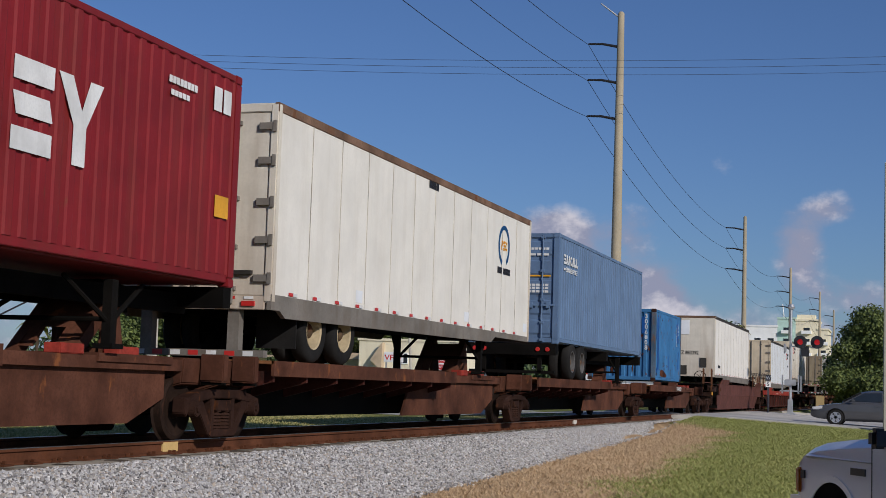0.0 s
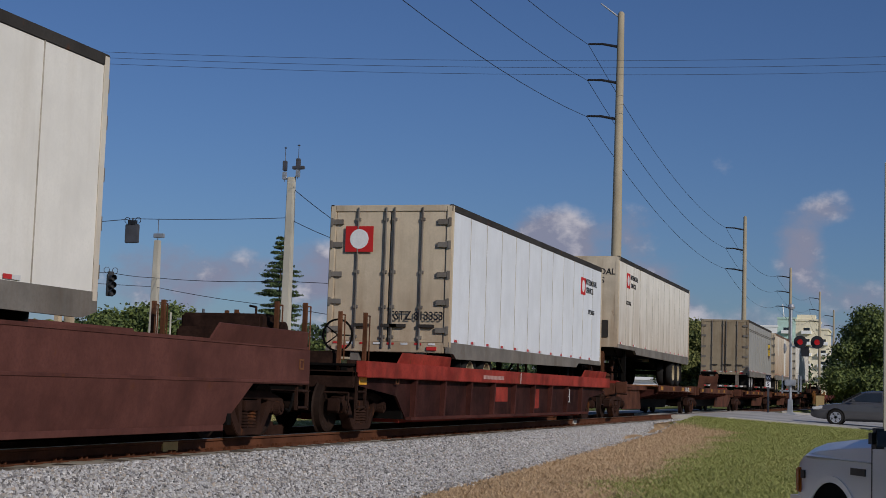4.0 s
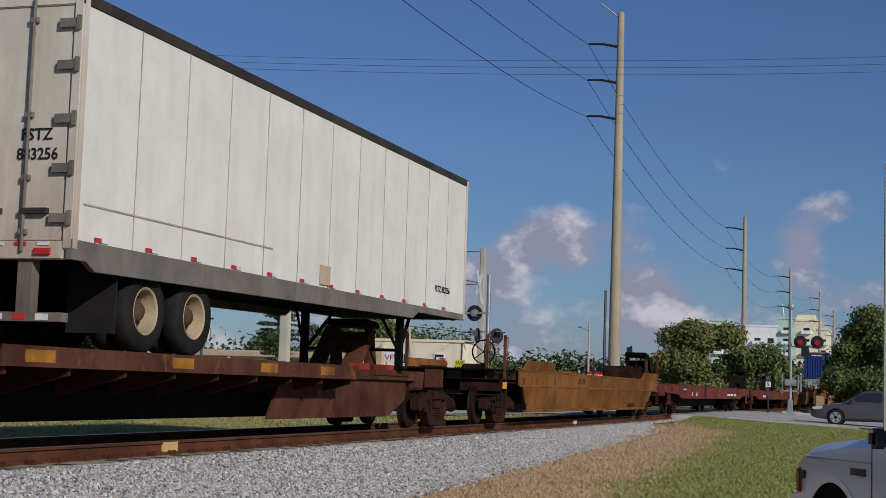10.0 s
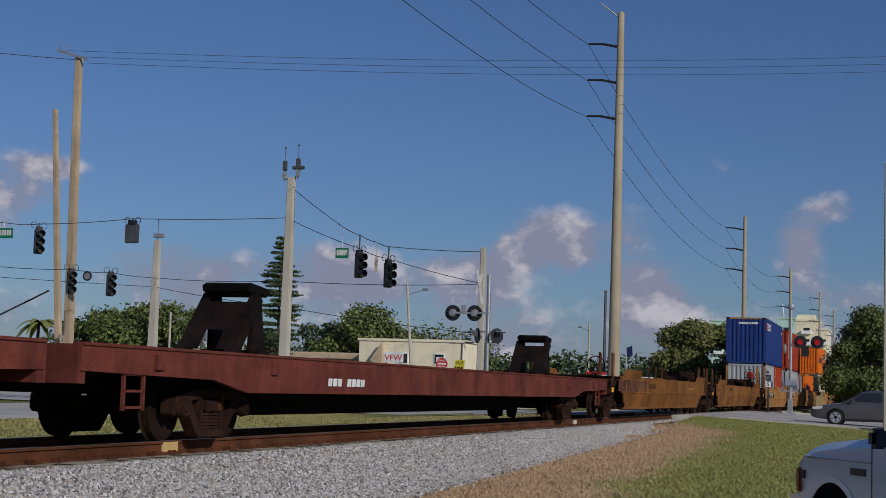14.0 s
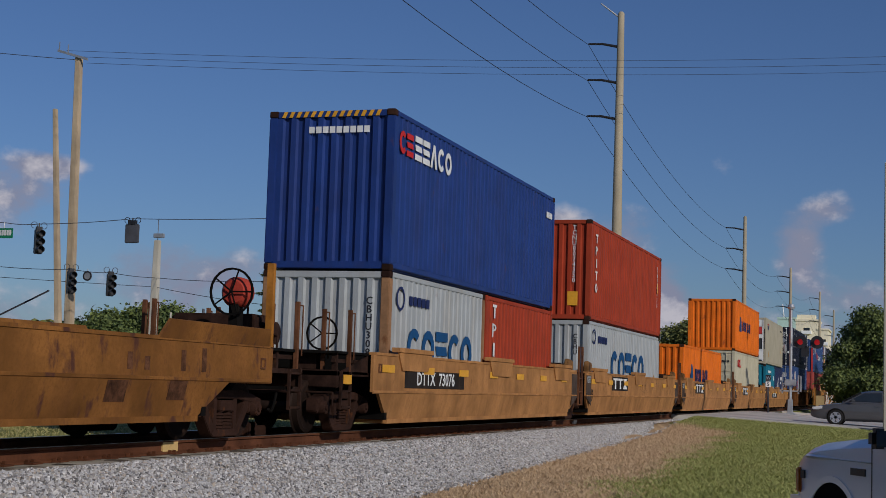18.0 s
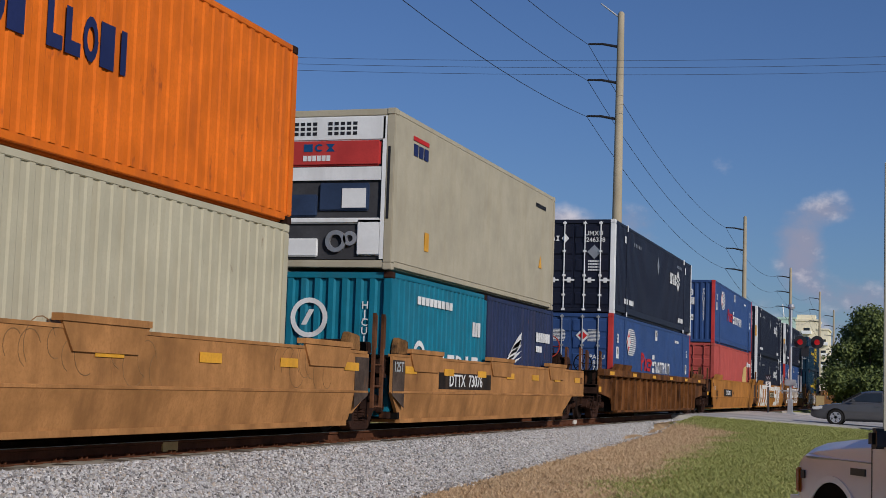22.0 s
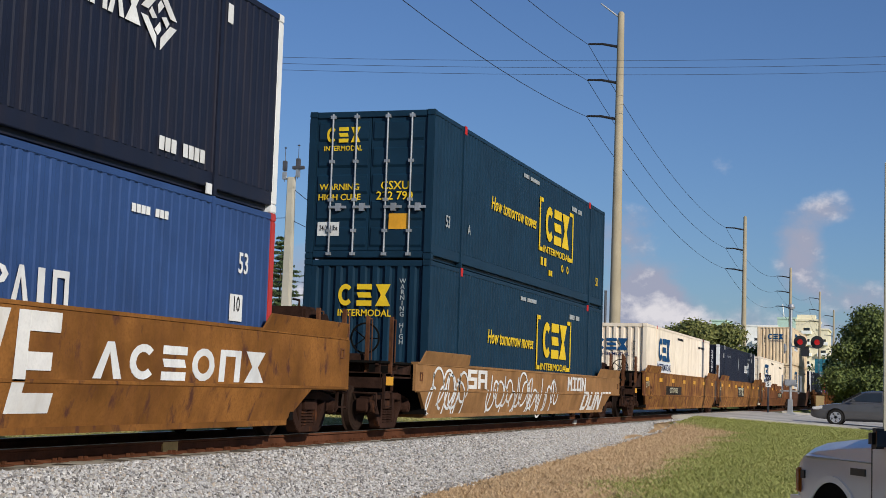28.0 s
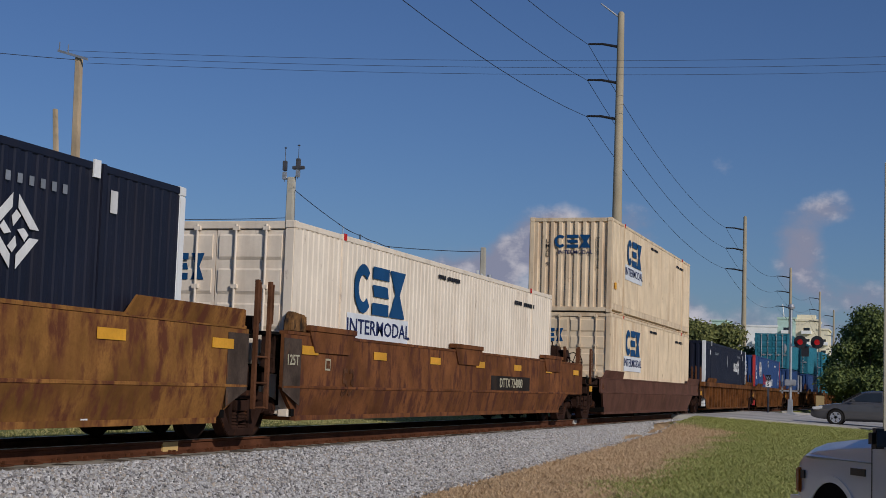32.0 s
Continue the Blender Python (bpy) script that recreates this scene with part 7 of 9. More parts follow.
tie_m = mat("weathered_tie", (0.20, 0.165, 0.125), 0.9, var=0.3, streak=0.0, fine=40)

ys = [-900, -300, -40, 0, 5] + [8 + i * 1.5 for i in range(60)] + [100, 120, 160, 220, 350, 700, 1500, 3500]
xs = [-1600, -500, -150, -80, -50, -35, -24, -18, -14, -13.2] + [-13.1 + i * 0.31 for i in range(21)] + [-6.4 + i * 0.8 for i in range(12)] + [4, 8, 20, 60, 200, 900]
tagged(part("ground", grid_mesh(sorted(xs), ys), grass_m), "mown green verge and open ground beside the railway", "ground", kind="structure")
sx = [-9.0 + i * 0.3 for i in range(20)]
sy = [6 + i * 0.28 for i in range(166)]
rr = random.Random(2)
g = Geo()
edge = {y: (-3.2 - 0.058 * y + 0.55 * noise.noise((0.0, y * 0.35, 0.0)) + 0.35 * noise.noise((3.0, y * 1.4, 0.0)) + rr.uniform(-0.10, 0.10)) for y in sy}
g.rows([[(min(x, edge[y]), y, ground_z(min(x, edge[y]), y) + 0.012) for x in sx] for y in sy])
tagged(part("dry_verge", g, straw_m), "strip of dry brown grass along the ballast", "ground", kind="structure")
bx = [TC - 3.0 + i * 0.25 for i in range(29)]
by = [5 + i * 1.0 for i in range(52)] + [57.6, 58.6, 84, 88, 100, 120, 150, 200, 260]
g = Geo()
g.rows([[(min(x, toe(min(y, 55))), y, ground_z(min(x, toe(min(y, 55))), y) + 0.04) for x in bx] for y in by])
tagged(part("ballast_bed", g, ballast_m), "grey crushed stone ballast under the track", "ballast", kind="structure")
RX = [-60, -45, -30, -20, -14, -13, -12, -11.6, -8.4, -7, -6, -5, -4, -3, -2, -1, 0, 1, 2, 4, 8, 20, 60]


def road_strip(y0, y1, dz, m, name, label, xs=RX):
    g = Geo()
    ny = 4
    g.rows([[(x, y0 + (y1 - y0) * i / ny, road_z(x) + dz) for x in xs] for i in range(ny + 1)])
    return tagged(part(name, g, m), label, "road", kind="structure")


road_strip(59.0, 84.0, 0.0, road_m, "road", "pale worn concrete road that crosses the railway")
g = Geo()
xs2 = [x for x in RX if x > -15]
for y0, h in ((58.7, 0.03), (83.9, 0.10)):
    for a, b in zip(xs2, xs2[1:]):
        g.prism([(a, road_z(a) - 0.3), (b, road_z(b) - 0.3), (b, road_z(b) + (h if a > -8 else -0.006)), (a, road_z(a) + (h if a > -8 else -0.006))], "y", y0, y0 + 0.35)
tagged(part("kerb", g, kerb_m), "pale concrete kerb along the crossing road", "kerb", kind="structure")
road_strip(71.0, 71.18, 0.006, kerb_m, "road_line", "faded pale line along the middle of the road")
road_strip(80.8, 81.0, 0.006, kerb_m, "road_line", "faded pale line along the road edge")
# the highway beyond the track
tagged(part("highway", Geo().box(-36, -24.2, -40, 400, 0.30, 0.415), road_m), "pale worn highway that runs along the railway", "road", kind="structure")

# ---- track ----
track = thing("railway_track", "rusty steel rails on weathered sleepers in ballast", "railway track", kind="structure", at=(TC, 0, 0))
for s in (-1, 1):
    c0 = s * 0.7525
    p = [(c0 - 0.075, RH - 0.175), (c0 + 0.075, RH - 0.175), (c0 + 0.07, RH - 0.155), (c0 + 0.012, RH - 0.13), (c0 + 0.010, RH - 0.045), (c0 + 0.036, RH - 0.035), (c0 + 0.036, RH - 0.006),
         (c0 - 0.036, RH - 0.006), (c0 - 0.036, RH - 0.035), (c0 - 0.010, RH - 0.045), (c0 - 0.012, RH - 0.13), (c0 - 0.07, RH - 0.155)]
    r = part("rail", Geo().prism(p, "y", -640, 820), rail_m, track)
    part("rail_head", Geo().box(c0 - 0.030, c0 + 0.030, -640, 820, RH - 0.006, RH - 0.001), railtop_m, r)
tie_me = mesh_of(Geo().box(-1.30, 1.30, -0.115, 0.115, 0.50, RH - 0.172), "sleeper", bevel=0.012)
tie_me.materials.append(tie_m)
for i in range(190):
    y = 8.0 + i * 0.535
    if 58.5 < y < 84.5:
        continue
    o = part("sleeper", tie_me, None, track)
    o.location = (rr.uniform(-0.04, 0.04), y, rr.uniform(-0.012, 0.004))
    o.rotation_euler = (0, 0, rr.uniform(-0.012, 0.012))
spike = mesh_of(Geo().box(-0.10, 0.10, -0.09, 0.09, 0.0, 0.018).box(-0.02, 0.02, -0.07, -0.04, 0.0, 0.05).box(-0.02, 0.02, 0.04, 0.07, 0.0, 0.05), "tie_plate")
spike.materials.append(rail_m)
for i in range(70):
    o = part("tie_plate", spike, None, track)
    o.location = (0.845, 8.0 + i * 0.535, RH - 0.172)
part("joint_plate", Geo().box(0.765, 0.79, 16.95, 17.35, RH - 0.17, RH - 0.02), mat("fresh_paint_mark", (0.62, 0.42, 0.17), 0.7), track, "pale painted joint plate")
part("joint_plate", Geo().box(0.765, 0.80, 40.9, 41.3, RH - 0.16, RH - 0.03), kerb_m, track)

# trodden fines along the sleeper ends
fines_m = mat("tan_ballast_fines", (0.40, 0.345, 0.265), 0.95, var=0.25, scale=2.0, fine=30.0, bump=0.8, bscale=50)
g = Geo()
g.rows([[(TC + x + (0.03 * noise.noise((x, y, 1.0)) if x > 1.4 else 0), y, ground_z(TC + min(x, 1.74), y) + dz + 0.012 * noise.noise((x * 4, y * 3, 0.0))) for x, dz in ((0.86, 0.045), (1.1, 0.058), (1.3, 0.062), (1.45, 0.060), (1.56, 0.048), (1.62, 0.02))] for y in [8 + i * 0.25 for i in range(196)]])
tagged(part("ballast_fines", g, fines_m), "tan dusty stone fines along the sleeper ends", "ballast", kind="structure")
end_mesh = mesh_of(Geo().prism([(-0.12, 0.0), (0.12, 0.0), (0.11, 0.05), (0.03, 0.068), (-0.08, 0.062), (-0.12, 0.045)], "x", 1.16, 1.40), "sleeper_end", bevel=0.008)
end_mesh.materials.append(mat("dark_weathered_sleeper_end", (0.12, 0.095, 0.072), 0.95, var=0.35, fine=40))
for i in range(92):
    o = part("sleeper_end", end_mesh, None, track)
    o.location = (rr.uniform(-0.05, 0.04), 8.0 + i * 0.535, 0.665 + rr.uniform(-0.012, 0.01))
    o.rotation_euler = (0, 0, rr.uniform(-0.06, 0.06))

# loose stones of the ballast
def stones(n, y0, y1, x0, x1, size, seed, name="ballast_stones"):
    r = np.random.RandomState(seed)
    base = np.array([(-1, -1, -1), (1, -1, -1), (1, 1, -1), (-1, 1, -1), (-.7, -.7, 1), (.8, -.6, .9), (.6, .8, 1), (-.8, .6, .8)]) * 0.5
    faces = np.array([(0, 3, 2, 1), (4, 5, 6, 7), (0, 1, 5, 4), (1, 2, 6, 5), (2, 3, 7, 6), (3, 0, 4, 7)])
    py = y0 + (y1 - y0) * r.uniform(0, 1, n) ** 1.6
    px = x0 + ((toe(py) + r.normal(0, 0.10, n) if x1 is None else x1) - x0) * r.uniform(0, 1, n)
    s = size * r.uniform(0.55, 1.35, n)
    v = base[None] * s[:, None, None] * r.uniform(0.6, 1.25, (n, 8, 1)) * r.uniform(0.65, 1.2, (n, 1, 3))
    a = r.uniform(0, 6.28, n)
    ca, sa = np.cos(a)[:, None], np.sin(a)[:, None]
    b = r.uniform(-0.8, 0.8, n)
    cb, sb = np.cos(b)[:, None], np.sin(b)[:, None]
    x, y, z = v[..., 0], v[..., 1], v[..., 2]
    y, z = y * cb - z * sb, y * sb + z * cb
    x, y = x * ca - y * sa, x * sa + y * ca
    pz = np.array([ground_z(i, j) for i, j in zip(px, py)]) + 0.04 + s * r.uniform(0.0, 0.35, n)
    v = np.stack([x + px[:, None], y + py[:, None], z + pz[:, None]], 2).reshape(-1, 3)
    f = (faces[None] + (np.arange(n) * 8)[:, None, None]).reshape(-1, 4)
    me = bpy.data.meshes.new(name)
    me.from_pydata(v.tolist(), [], f.tolist())
    return me


stone_m = bpy.data.materials.new("crushed_stone")
stone_m.use_nodes = True
nt = stone_m.node_tree
ge = nt.nodes.new("ShaderNodeNewGeometry")
cr = nt.nodes.new("ShaderNodeValToRGB")
cr.color_ramp.elements[0].color, cr.color_ramp.elements[1].color = (0.10, 0.096, 0.09, 1), (0.68, 0.66, 0.63, 1)
for place, tint in ((0.14, (0.22, 0.205, 0.20)), (0.34, (0.36, 0.34, 0.30)), (0.42, (0.40, 0.33, 0.26)), (0.50, (0.36, 0.35, 0.34)), (0.72, (0.44, 0.43, 0.42)), (0.90, (0.54, 0.51, 0.48))):
    cr.color_ramp.elements.new(place).color = (*tint, 1)
nt.links.new(ge.outputs["Random Per Island"], cr.inputs[0])
nt.links.new(cr.outputs[0], nt.nodes["Principled BSDF"].inputs["Base Color"])
nt.nodes["Principled BSDF"].inputs["Roughness"].default_value = 0.9
me = stones(105000, 9.5, 57.0, TC + 1.42, None, 0.032, 3)
tagged(part("ballast_stones", me, stone_m), "loose grey crushed stones on the ballast shoulder", "gravel", kind="stuff")
me = stones(5000, 9.5, 40.0, TC - 0.68, TC + 0.68, 0.055, 5)
tagged(part("ballast_stones", me, stone_m), "loose grey stones between the rails", "gravel", kind="stuff")


# ---- grass blades ----
def blades(n, box, hgt, seed, keep):
    r = np.random.RandomState(seed)
    x0, x1, y0, y1 = box
    px = r.uniform(x0, x1, n)
    py = y0 + (y1 - y0) * r.uniform(0, 1, n) ** 1.25
    ok = np.array([keep(a, b) for a, b in zip(px, py)])
    px, py = px[ok], py[ok]
    n = len(px)
    h = hgt * r.uniform(0.5, 1.3, n)
    a = r.uniform(0, 6.28, n)
    w = 0.0045 + 0.00022 * py
    lx, ly = r.normal(0, 0.9, n) * h, r.normal(0, 0.9, n) * h
    z = np.array([ground_z(i, j) for i, j in zip(px, py)]) + 0.01
    p0 = np.stack([px - np.cos(a) * w, py - np.sin(a) * w, z], 1)
    p1 = np.stack([px + np.cos(a) * w, py + np.sin(a) * w, z], 1)
    p2 = np.stack([px + lx, py + ly, z + h], 1)
    v = np.stack([p0, p1, p2], 1).reshape(-1, 3)
    me = bpy.data.meshes.new("grass")
    me.from_pydata(v.tolist(), [], np.arange(3 * n).reshape(-1, 3).tolist())
    return me


def blade_mat(name, a, b):
    m = bpy.data.materials.new(name)
    m.use_nodes = True
    t = m.node_tree
    gg = t.nodes.new("ShaderNodeNewGeometry")
    c = t.nodes.new("ShaderNodeValToRGB")
    c.color_ramp.elements[0].color, c.color_ramp.elements[1].color = (*a, 1), (*b, 1)
    t.links.new(gg.outputs["Random Per Island"], c.inputs[0])
    t.links.new(c.outputs[0], t.nodes["Principled BSDF"].inputs["Base Color"])
    t.nodes["Principled BSDF"].inputs["Roughness"].default_value = 0.7
    return m


def verge_edge(y):
    return -3.1 - 0.058 * y + 0.5 * noise.noise((0.0, y * 0.35, 0.0))


green_m = blade_mat("green_grass_blades", (0.205, 0.225, 0.048), (0.35, 0.355, 0.115))
olive_m = blade_mat("yellowing_grass_blades", (0.31, 0.275, 0.09), (0.45, 0.39, 0.16))
dry_m = blade_mat("dry_grass_blades", (0.40, 0.265, 0.145), (0.62, 0.45, 0.27))


def dryness(x, y):
    """From 0 in the green of the verge to 1 in the dry strip, in ragged patches."""
    d = verge_edge(y) - x + 0.55 * noise.noise((x * 0.9, y * 0.5, 2.0)) + 0.35 * noise.noise((x * 3.0, y * 1.8, 5.0))
    return 1 / (1 + math.exp(-5.0 * (d - 0.5 * max(0.0, y - 50.0))))


chance = random.Random(12)
tagged(part("grass", blades(240000, (-8.7, 2.6, 13, 58.5), 0.042, 7, lambda x, y: x > toe(y) and chance.random() > dryness(x, y) + 0.25 * max(0.0, noise.noise((x * 0.6, y * 0.3, 9.0)))), green_m), "short mown green grass", "grass", kind="stuff")
tagged(part("grass", blades(70000, (-8.7, 2.6, 13, 58.5), 0.042, 17, lambda x, y: x > toe(y) and chance.random() < (1 - dryness(x, y)) * (0.25 + 0.9 * noise.noise((x * 0.6, y * 0.3, 9.0)) + 0.02 * (30 - y))), olive_m), "yellowing patches in the short grass", "grass", kind="stuff")
tagged(part("dry_grass", blades(140000, (-8.6, -3.4, 10, 57), 0.045, 8, lambda x, y: x > toe(y) + 0.12 * noise.noise((x, y * 2, 3.0)) and chance.random() < dryness(x, y)), dry_m), "short dry brown grass along the ballast", "grass", kind="stuff")
tagged(part("grass", blades(40000, (-24, -13.2, 18, 58), 0.05, 9, lambda x, y: True), olive_m), "mown grass strip beyond the track", "grass", kind="stuff")
# ---- poles and wires ----
conc = mat("weathered_concrete_pole", lin(168, 156, 132), 0.85, var=0.10, scale=0.5, streak=0.2, streak_col=(0.25, 0.21, 0.14))
conc_grey = mat("pale_concrete_pole", lin(186, 180, 164), 0.85, var=0.10, scale=0.5)
wood = mat("tan_utility_pole", lin(184, 164, 136), 0.85, var=0.14, scale=0.6, streak=0.3)
wire_m = mat("black_cable", (0.03, 0.03, 0.035), 0.6, var=0.05, bump=0)
metal_dark = mat("dark_grey_metal", (0.10, 0.10, 0.11), 0.55, 0.4, var=0.15)
sig_black = mat("signal_black_paint", (0.018, 0.018, 0.02), 0.45, var=0.1)


def wire(p, q, sag, r=0.016, n=14, name="cable", label="thin black cable strung between poles"):
    """One cable through the places given: p, any places between, q. sag: for each span alike."""
    stops = [Vector(o) for o in (p if isinstance(p, list) else [p, q])]
    pts = []
    for a, b in zip(stops, stops[1:]):
        pts += [a.lerp(b, i / n) - Vector((0, 0, sag * 4 * (i / n) * (1 - i / n))) for i in range(n)]
    pts.append(stops[-1])
    g = Geo()
    rings = []
    for i, o in enumerate(pts):
        d = (pts[min(i + 1, len(pts) - 1)] - pts[max(i - 1, 0)]).normalized()
        a = d.cross(Vector((0, 0, 1))).normalized()
        c = a.cross(d)
        rings.append([o + (a * math.cos(k * math.pi / 2.5) + c * math.sin(k * math.pi / 2.5)) * r for k in range(6)])
    g.rows(rings)
    return tagged(part(name, g, wire_m), label, "cable", "overhead cables")


PX = -16.0
POLES = [(80.9, 23.38, 0.36), (146.2, 19.5, 0.31), (203.0, 19.3, 0.30), (268.0, 20.7, 0.30), (316.0, 20.2, 0.30)]
ARMS = []
for i, (y, top, r) in enumerate(POLES):
    p = thing("transmission_pole", "tall tapered concrete power pole with davit arms", "power pole", "poles along the railway", at=(PX, y, 0.3))
    part("shaft", Geo().turned([(0, r), (top - 0.4, r * 0.52), (top - 0.3, r * 0.30)], "z", n=18), conc, p, smooth=True)
    arms = []
    for k in range(3):
        z = top - (2.36 + 2.1 * k if i == 0 else 1.7 + 2.05 * k)
        l = 1.85
        part("davit_arm", Geo().tube((0, 0, z), (-l * 0.55, -0.1, z + 0.20), 0.085, 0.07, 8).tube((-l * 0.55, -0.1, z + 0.20), (-l, -0.1, z + 0.24), 0.07, 0.055, 8), sig_black, p)
        arms.append((PX - l, y - 0.1, z + 0.3 + 0.20))
    if i == 0:
        part("top_bracket", Geo().tube((0, 0, top - 0.7), (-1.15, -0.2, top + 0.2), 0.05, 0.04, 8), silver, p)
    ARMS.append(arms)
for k in range(3):
    wire((ARMS[0][k][0], 14, ARMS[0][k][2]), ARMS[0][k], 1.6)
    for a, b in zip(ARMS, ARMS[1:]):
        wire(a[k], b[k], 1.5)

def square_pole(at, h, w, top_w, m, label, tilt=(0.0, 0.0)):
    p = thing("concrete_pole", label, "pole", "poles at the junction", at=at)
    g = Geo()
    g.v += [(-w, -w, 0), (w, -w, 0), (w, w, 0), (-w, w, 0), *[(tilt[0] + i * top_w, tilt[1] + j * top_w, h) for i, j in ((-1, -1), (1, -1), (1, 1), (-1, 1))]]
    g.f += [(0, 1, 2, 3), (4, 5, 6, 7), (0, 1, 5, 4), (1, 2, 6, 5), (2, 3, 7, 6), (3, 0, 4, 7)]
    part("shaft", g, m, p, bevel=0.03)
    return p


p1 = square_pole((-26.8, 60, 0.38), 10.5, 0.22, 0.155, conc_grey, "square pale concrete signal pole with antennas")
for x, z in ((-0.35, 10.3), (0.30, 10.4)):
    part("antenna", Geo().tube((x, 0, z), (x, 0, z + 1.6), 0.015, n=6).turned([(z + 1.5, 0.0), (z + 1.55, 0.07), (z + 1.6, 0.0)], "z", (x, 0, 0), 10), metal_dark, p1)
    part("camera_box", Geo().box(x - 0.09, x + 0.09, -0.09, 0.09, z + 0.5, z + 0.95), metal_dark, p1, bevel=0.02)
    part("camera_mount", Geo().tube((0, 0, 10.2), (x, 0, z + 0.3), 0.03, n=6).box(x - 0.08, x + 0.08, -0.08, 0.08, z + 0.1, z + 0.45), silver, p1)
part("detector", Geo().box(0.05, 0.62, -0.12, 0.05, 10.85, 11.0), metal_dark, p1, bevel=0.02)
p2 = square_pole((-39.10, 62, 0.38), 17.0, 0.21, 0.15, wood, "tall tan utility pole with a crossarm", (-0.35, 0.0))
part("crossarm", Geo().prism([(-1.45, 17.25), (0.25, 16.75), (0.25, 16.87), (-1.45, 17.37)], "y", -0.24, -0.14).box(-1.4, -1.36, -0.2, -0.16, 17.3, 17.75).box(-0.9, -0.86, -0.2, -0.16, 17.2, 17.6), silver, p2)
square_pole((-42.04, 66, 0.38), 15.25, 0.17, 0.11, wood, "tan utility pole beside a taller one", (-1.22, 0.0))
p4 = square_pole((-41.8, 75, 0.38), 9.2, 0.26, 0.16, conc_grey, "square pale concrete pole with a small camera")
part("camera_box", Geo().box(-0.25, 0.4, -0.1, 0.1, 9.35, 9.6), silver, p4, bevel=0.02)
part("antenna", Geo().tube((0, 0, 9.2), (0, 0, 10.4), 0.02, n=6), metal_dark, p4)
square_pole((-18.84, 64, 0.4), 7.7, 0.15, 0.11, conc_grey, "square pale concrete pole at the crossing")


def signal_head(at, yaw, label, up=1.0):
    """A three-section traffic signal hung from a span wire."""
    s = thing("traffic_signal", label, "traffic signal", "signals over the junction", at=at)
    s.rotation_euler = (0, 0, radians(yaw))
    part("housing", Geo().box(-0.17, 0.17, -0.12, 0.12, -0.54, 0.54), sig_black, s, bevel=0.03)
    for k in (-0.35, 0.0, 0.35):
        part("visor", Geo().turned([(-0.12, 0.155), (-0.40, 0.155), (-0.40, 0.145), (-0.14, 0.145)], "y", (0, 0, k), 16), sig_black, s)
        part("lens", Geo().turned([(-0.13, 0.14), (-0.135, 0.0)], "y", (0, 0, k), 14), sig_black, s)
    part("hanger", Geo().tube((0, 0, 0.5), (0, 0, up + 0.03), 0.03, n=6).box(-0.12, 0.12, -0.1, 0.1, 0.52, 0.66), sig_black, s)
    for x in (-0.22, 0.22):
        part("cable_loop", Geo().ring((x, 0.72), 0.13, 0.15, "y", (-0.012, 0.012), 16), sig_black, s)
    return s


signal_head((-22.6, 58, 6.72), 60, "black traffic signal hanging from a span cable", 1.3)
signal_head((-21.26, 58, 6.32), 60, "black traffic signal hanging from a span cable", 1.2)
signal_head((-36.52, 55, 7.42), 55, "black traffic signal hanging from a span cable", 0.8)
signal_head((-37.95, 60, 6.01), 55, "black traffic signal hanging over the junction", 0.62)
signal_head((-37.01, 62, 6.04), 55, "black traffic signal hanging over the junction", 0.6)
b = thing("signal_board", "dark grey back of a large hanging signal", "traffic signal", "signals over the junction", at=(-33.06, 57, 7.99))
part("board", Geo().box(-0.33, 0.33, -0.08, 0.08, -0.42, 0.42), metal_dark, b, bevel=0.03)
part("hanger", Geo().tube((0, 0, 0.4), (0, 0, 0.7), 0.03, n=6).box(-0.18, 0.18, -0.1, 0.1, 0.42, 0.6), sig_black, b)
for x in (-0.27, 0.27):
    part("cable_loop", Geo().ring((x, 0.6), 0.12, 0.14, "y", (-0.012, 0.012), 16), sig_black, b)
sign_green = mat("green_sign_face", (0.005, 0.17, 0.075), 0.4, var=0.08)
for at, w in (((-23.4, 58, 7.25), 0.30), ((-37.6, 54, 7.69), 0.45)):
    s = thing("street_sign", "green hanging street sign with white bars", "street sign", at=at)
    part("plate", Geo().box(-w, w, -0.015, 0.015, -0.22, 0.22), sign_green, s, bevel=0.01)
    bars(s, "lettering", white, "end", -w * 0.85, w * 0.85, -0.10, 0.14, -0.016, 6)
    part("hanger", Geo().tube((0, 0, 0.2), (0, 0, 1.15 if w < 0.4 else 0.48), 0.02, n=6), silver, s)
b = thing("round_sign", "small round road sign on a cable", "road sign", at=(-37.55, 60.8, 6.38))
part("plate", Geo().turned([(-0.02, 0.0), (-0.02, 0.24), (0.02, 0.24), (0.02, 0.0)], "y", n=20), silver, b)
part("ring", Geo().ring((0, 0), 0.17, 0.24, "y", (-0.028, -0.022), 20), sig_black, b)
part("hanger", Geo().tube((0, 0, 0.2), (0, 0, 0.34), 0.02, n=6), silver, b)
b = thing("cable_tag", "narrow plate hanging from a span cable", "road sign", at=(-21.82, 58, 6.75))
part("plate", Geo().box(-0.07, 0.07, -0.02, 0.02, -0.3, 0.35).tube((0, 0, 0.3), (0, 0, 1.0), 0.015, n=5), conc_grey, b)
wire([(-26.6, 60, 10.28), (-23.4, 58, 8.38), (-22.53, 58, 7.99), (-21.82, 58, 7.72), (-21.22, 58, 7.52), (-18.95, 64, 7.9)], None, 0.04, n=5)
wire([(-26.6, 60, 8.87), (-22.61, 58, 7.45), (-21.3, 58, 7.02), (-18.9, 64, 6.44)], None, 0.06, n=5)
wire([(-27.0, 60, 9.03), (-33.06, 57, 8.66), (-36.52, 55, 8.2), (-37.6, 54, 8.15), (-60, 42, 8.6)], None, 0.05, n=6)
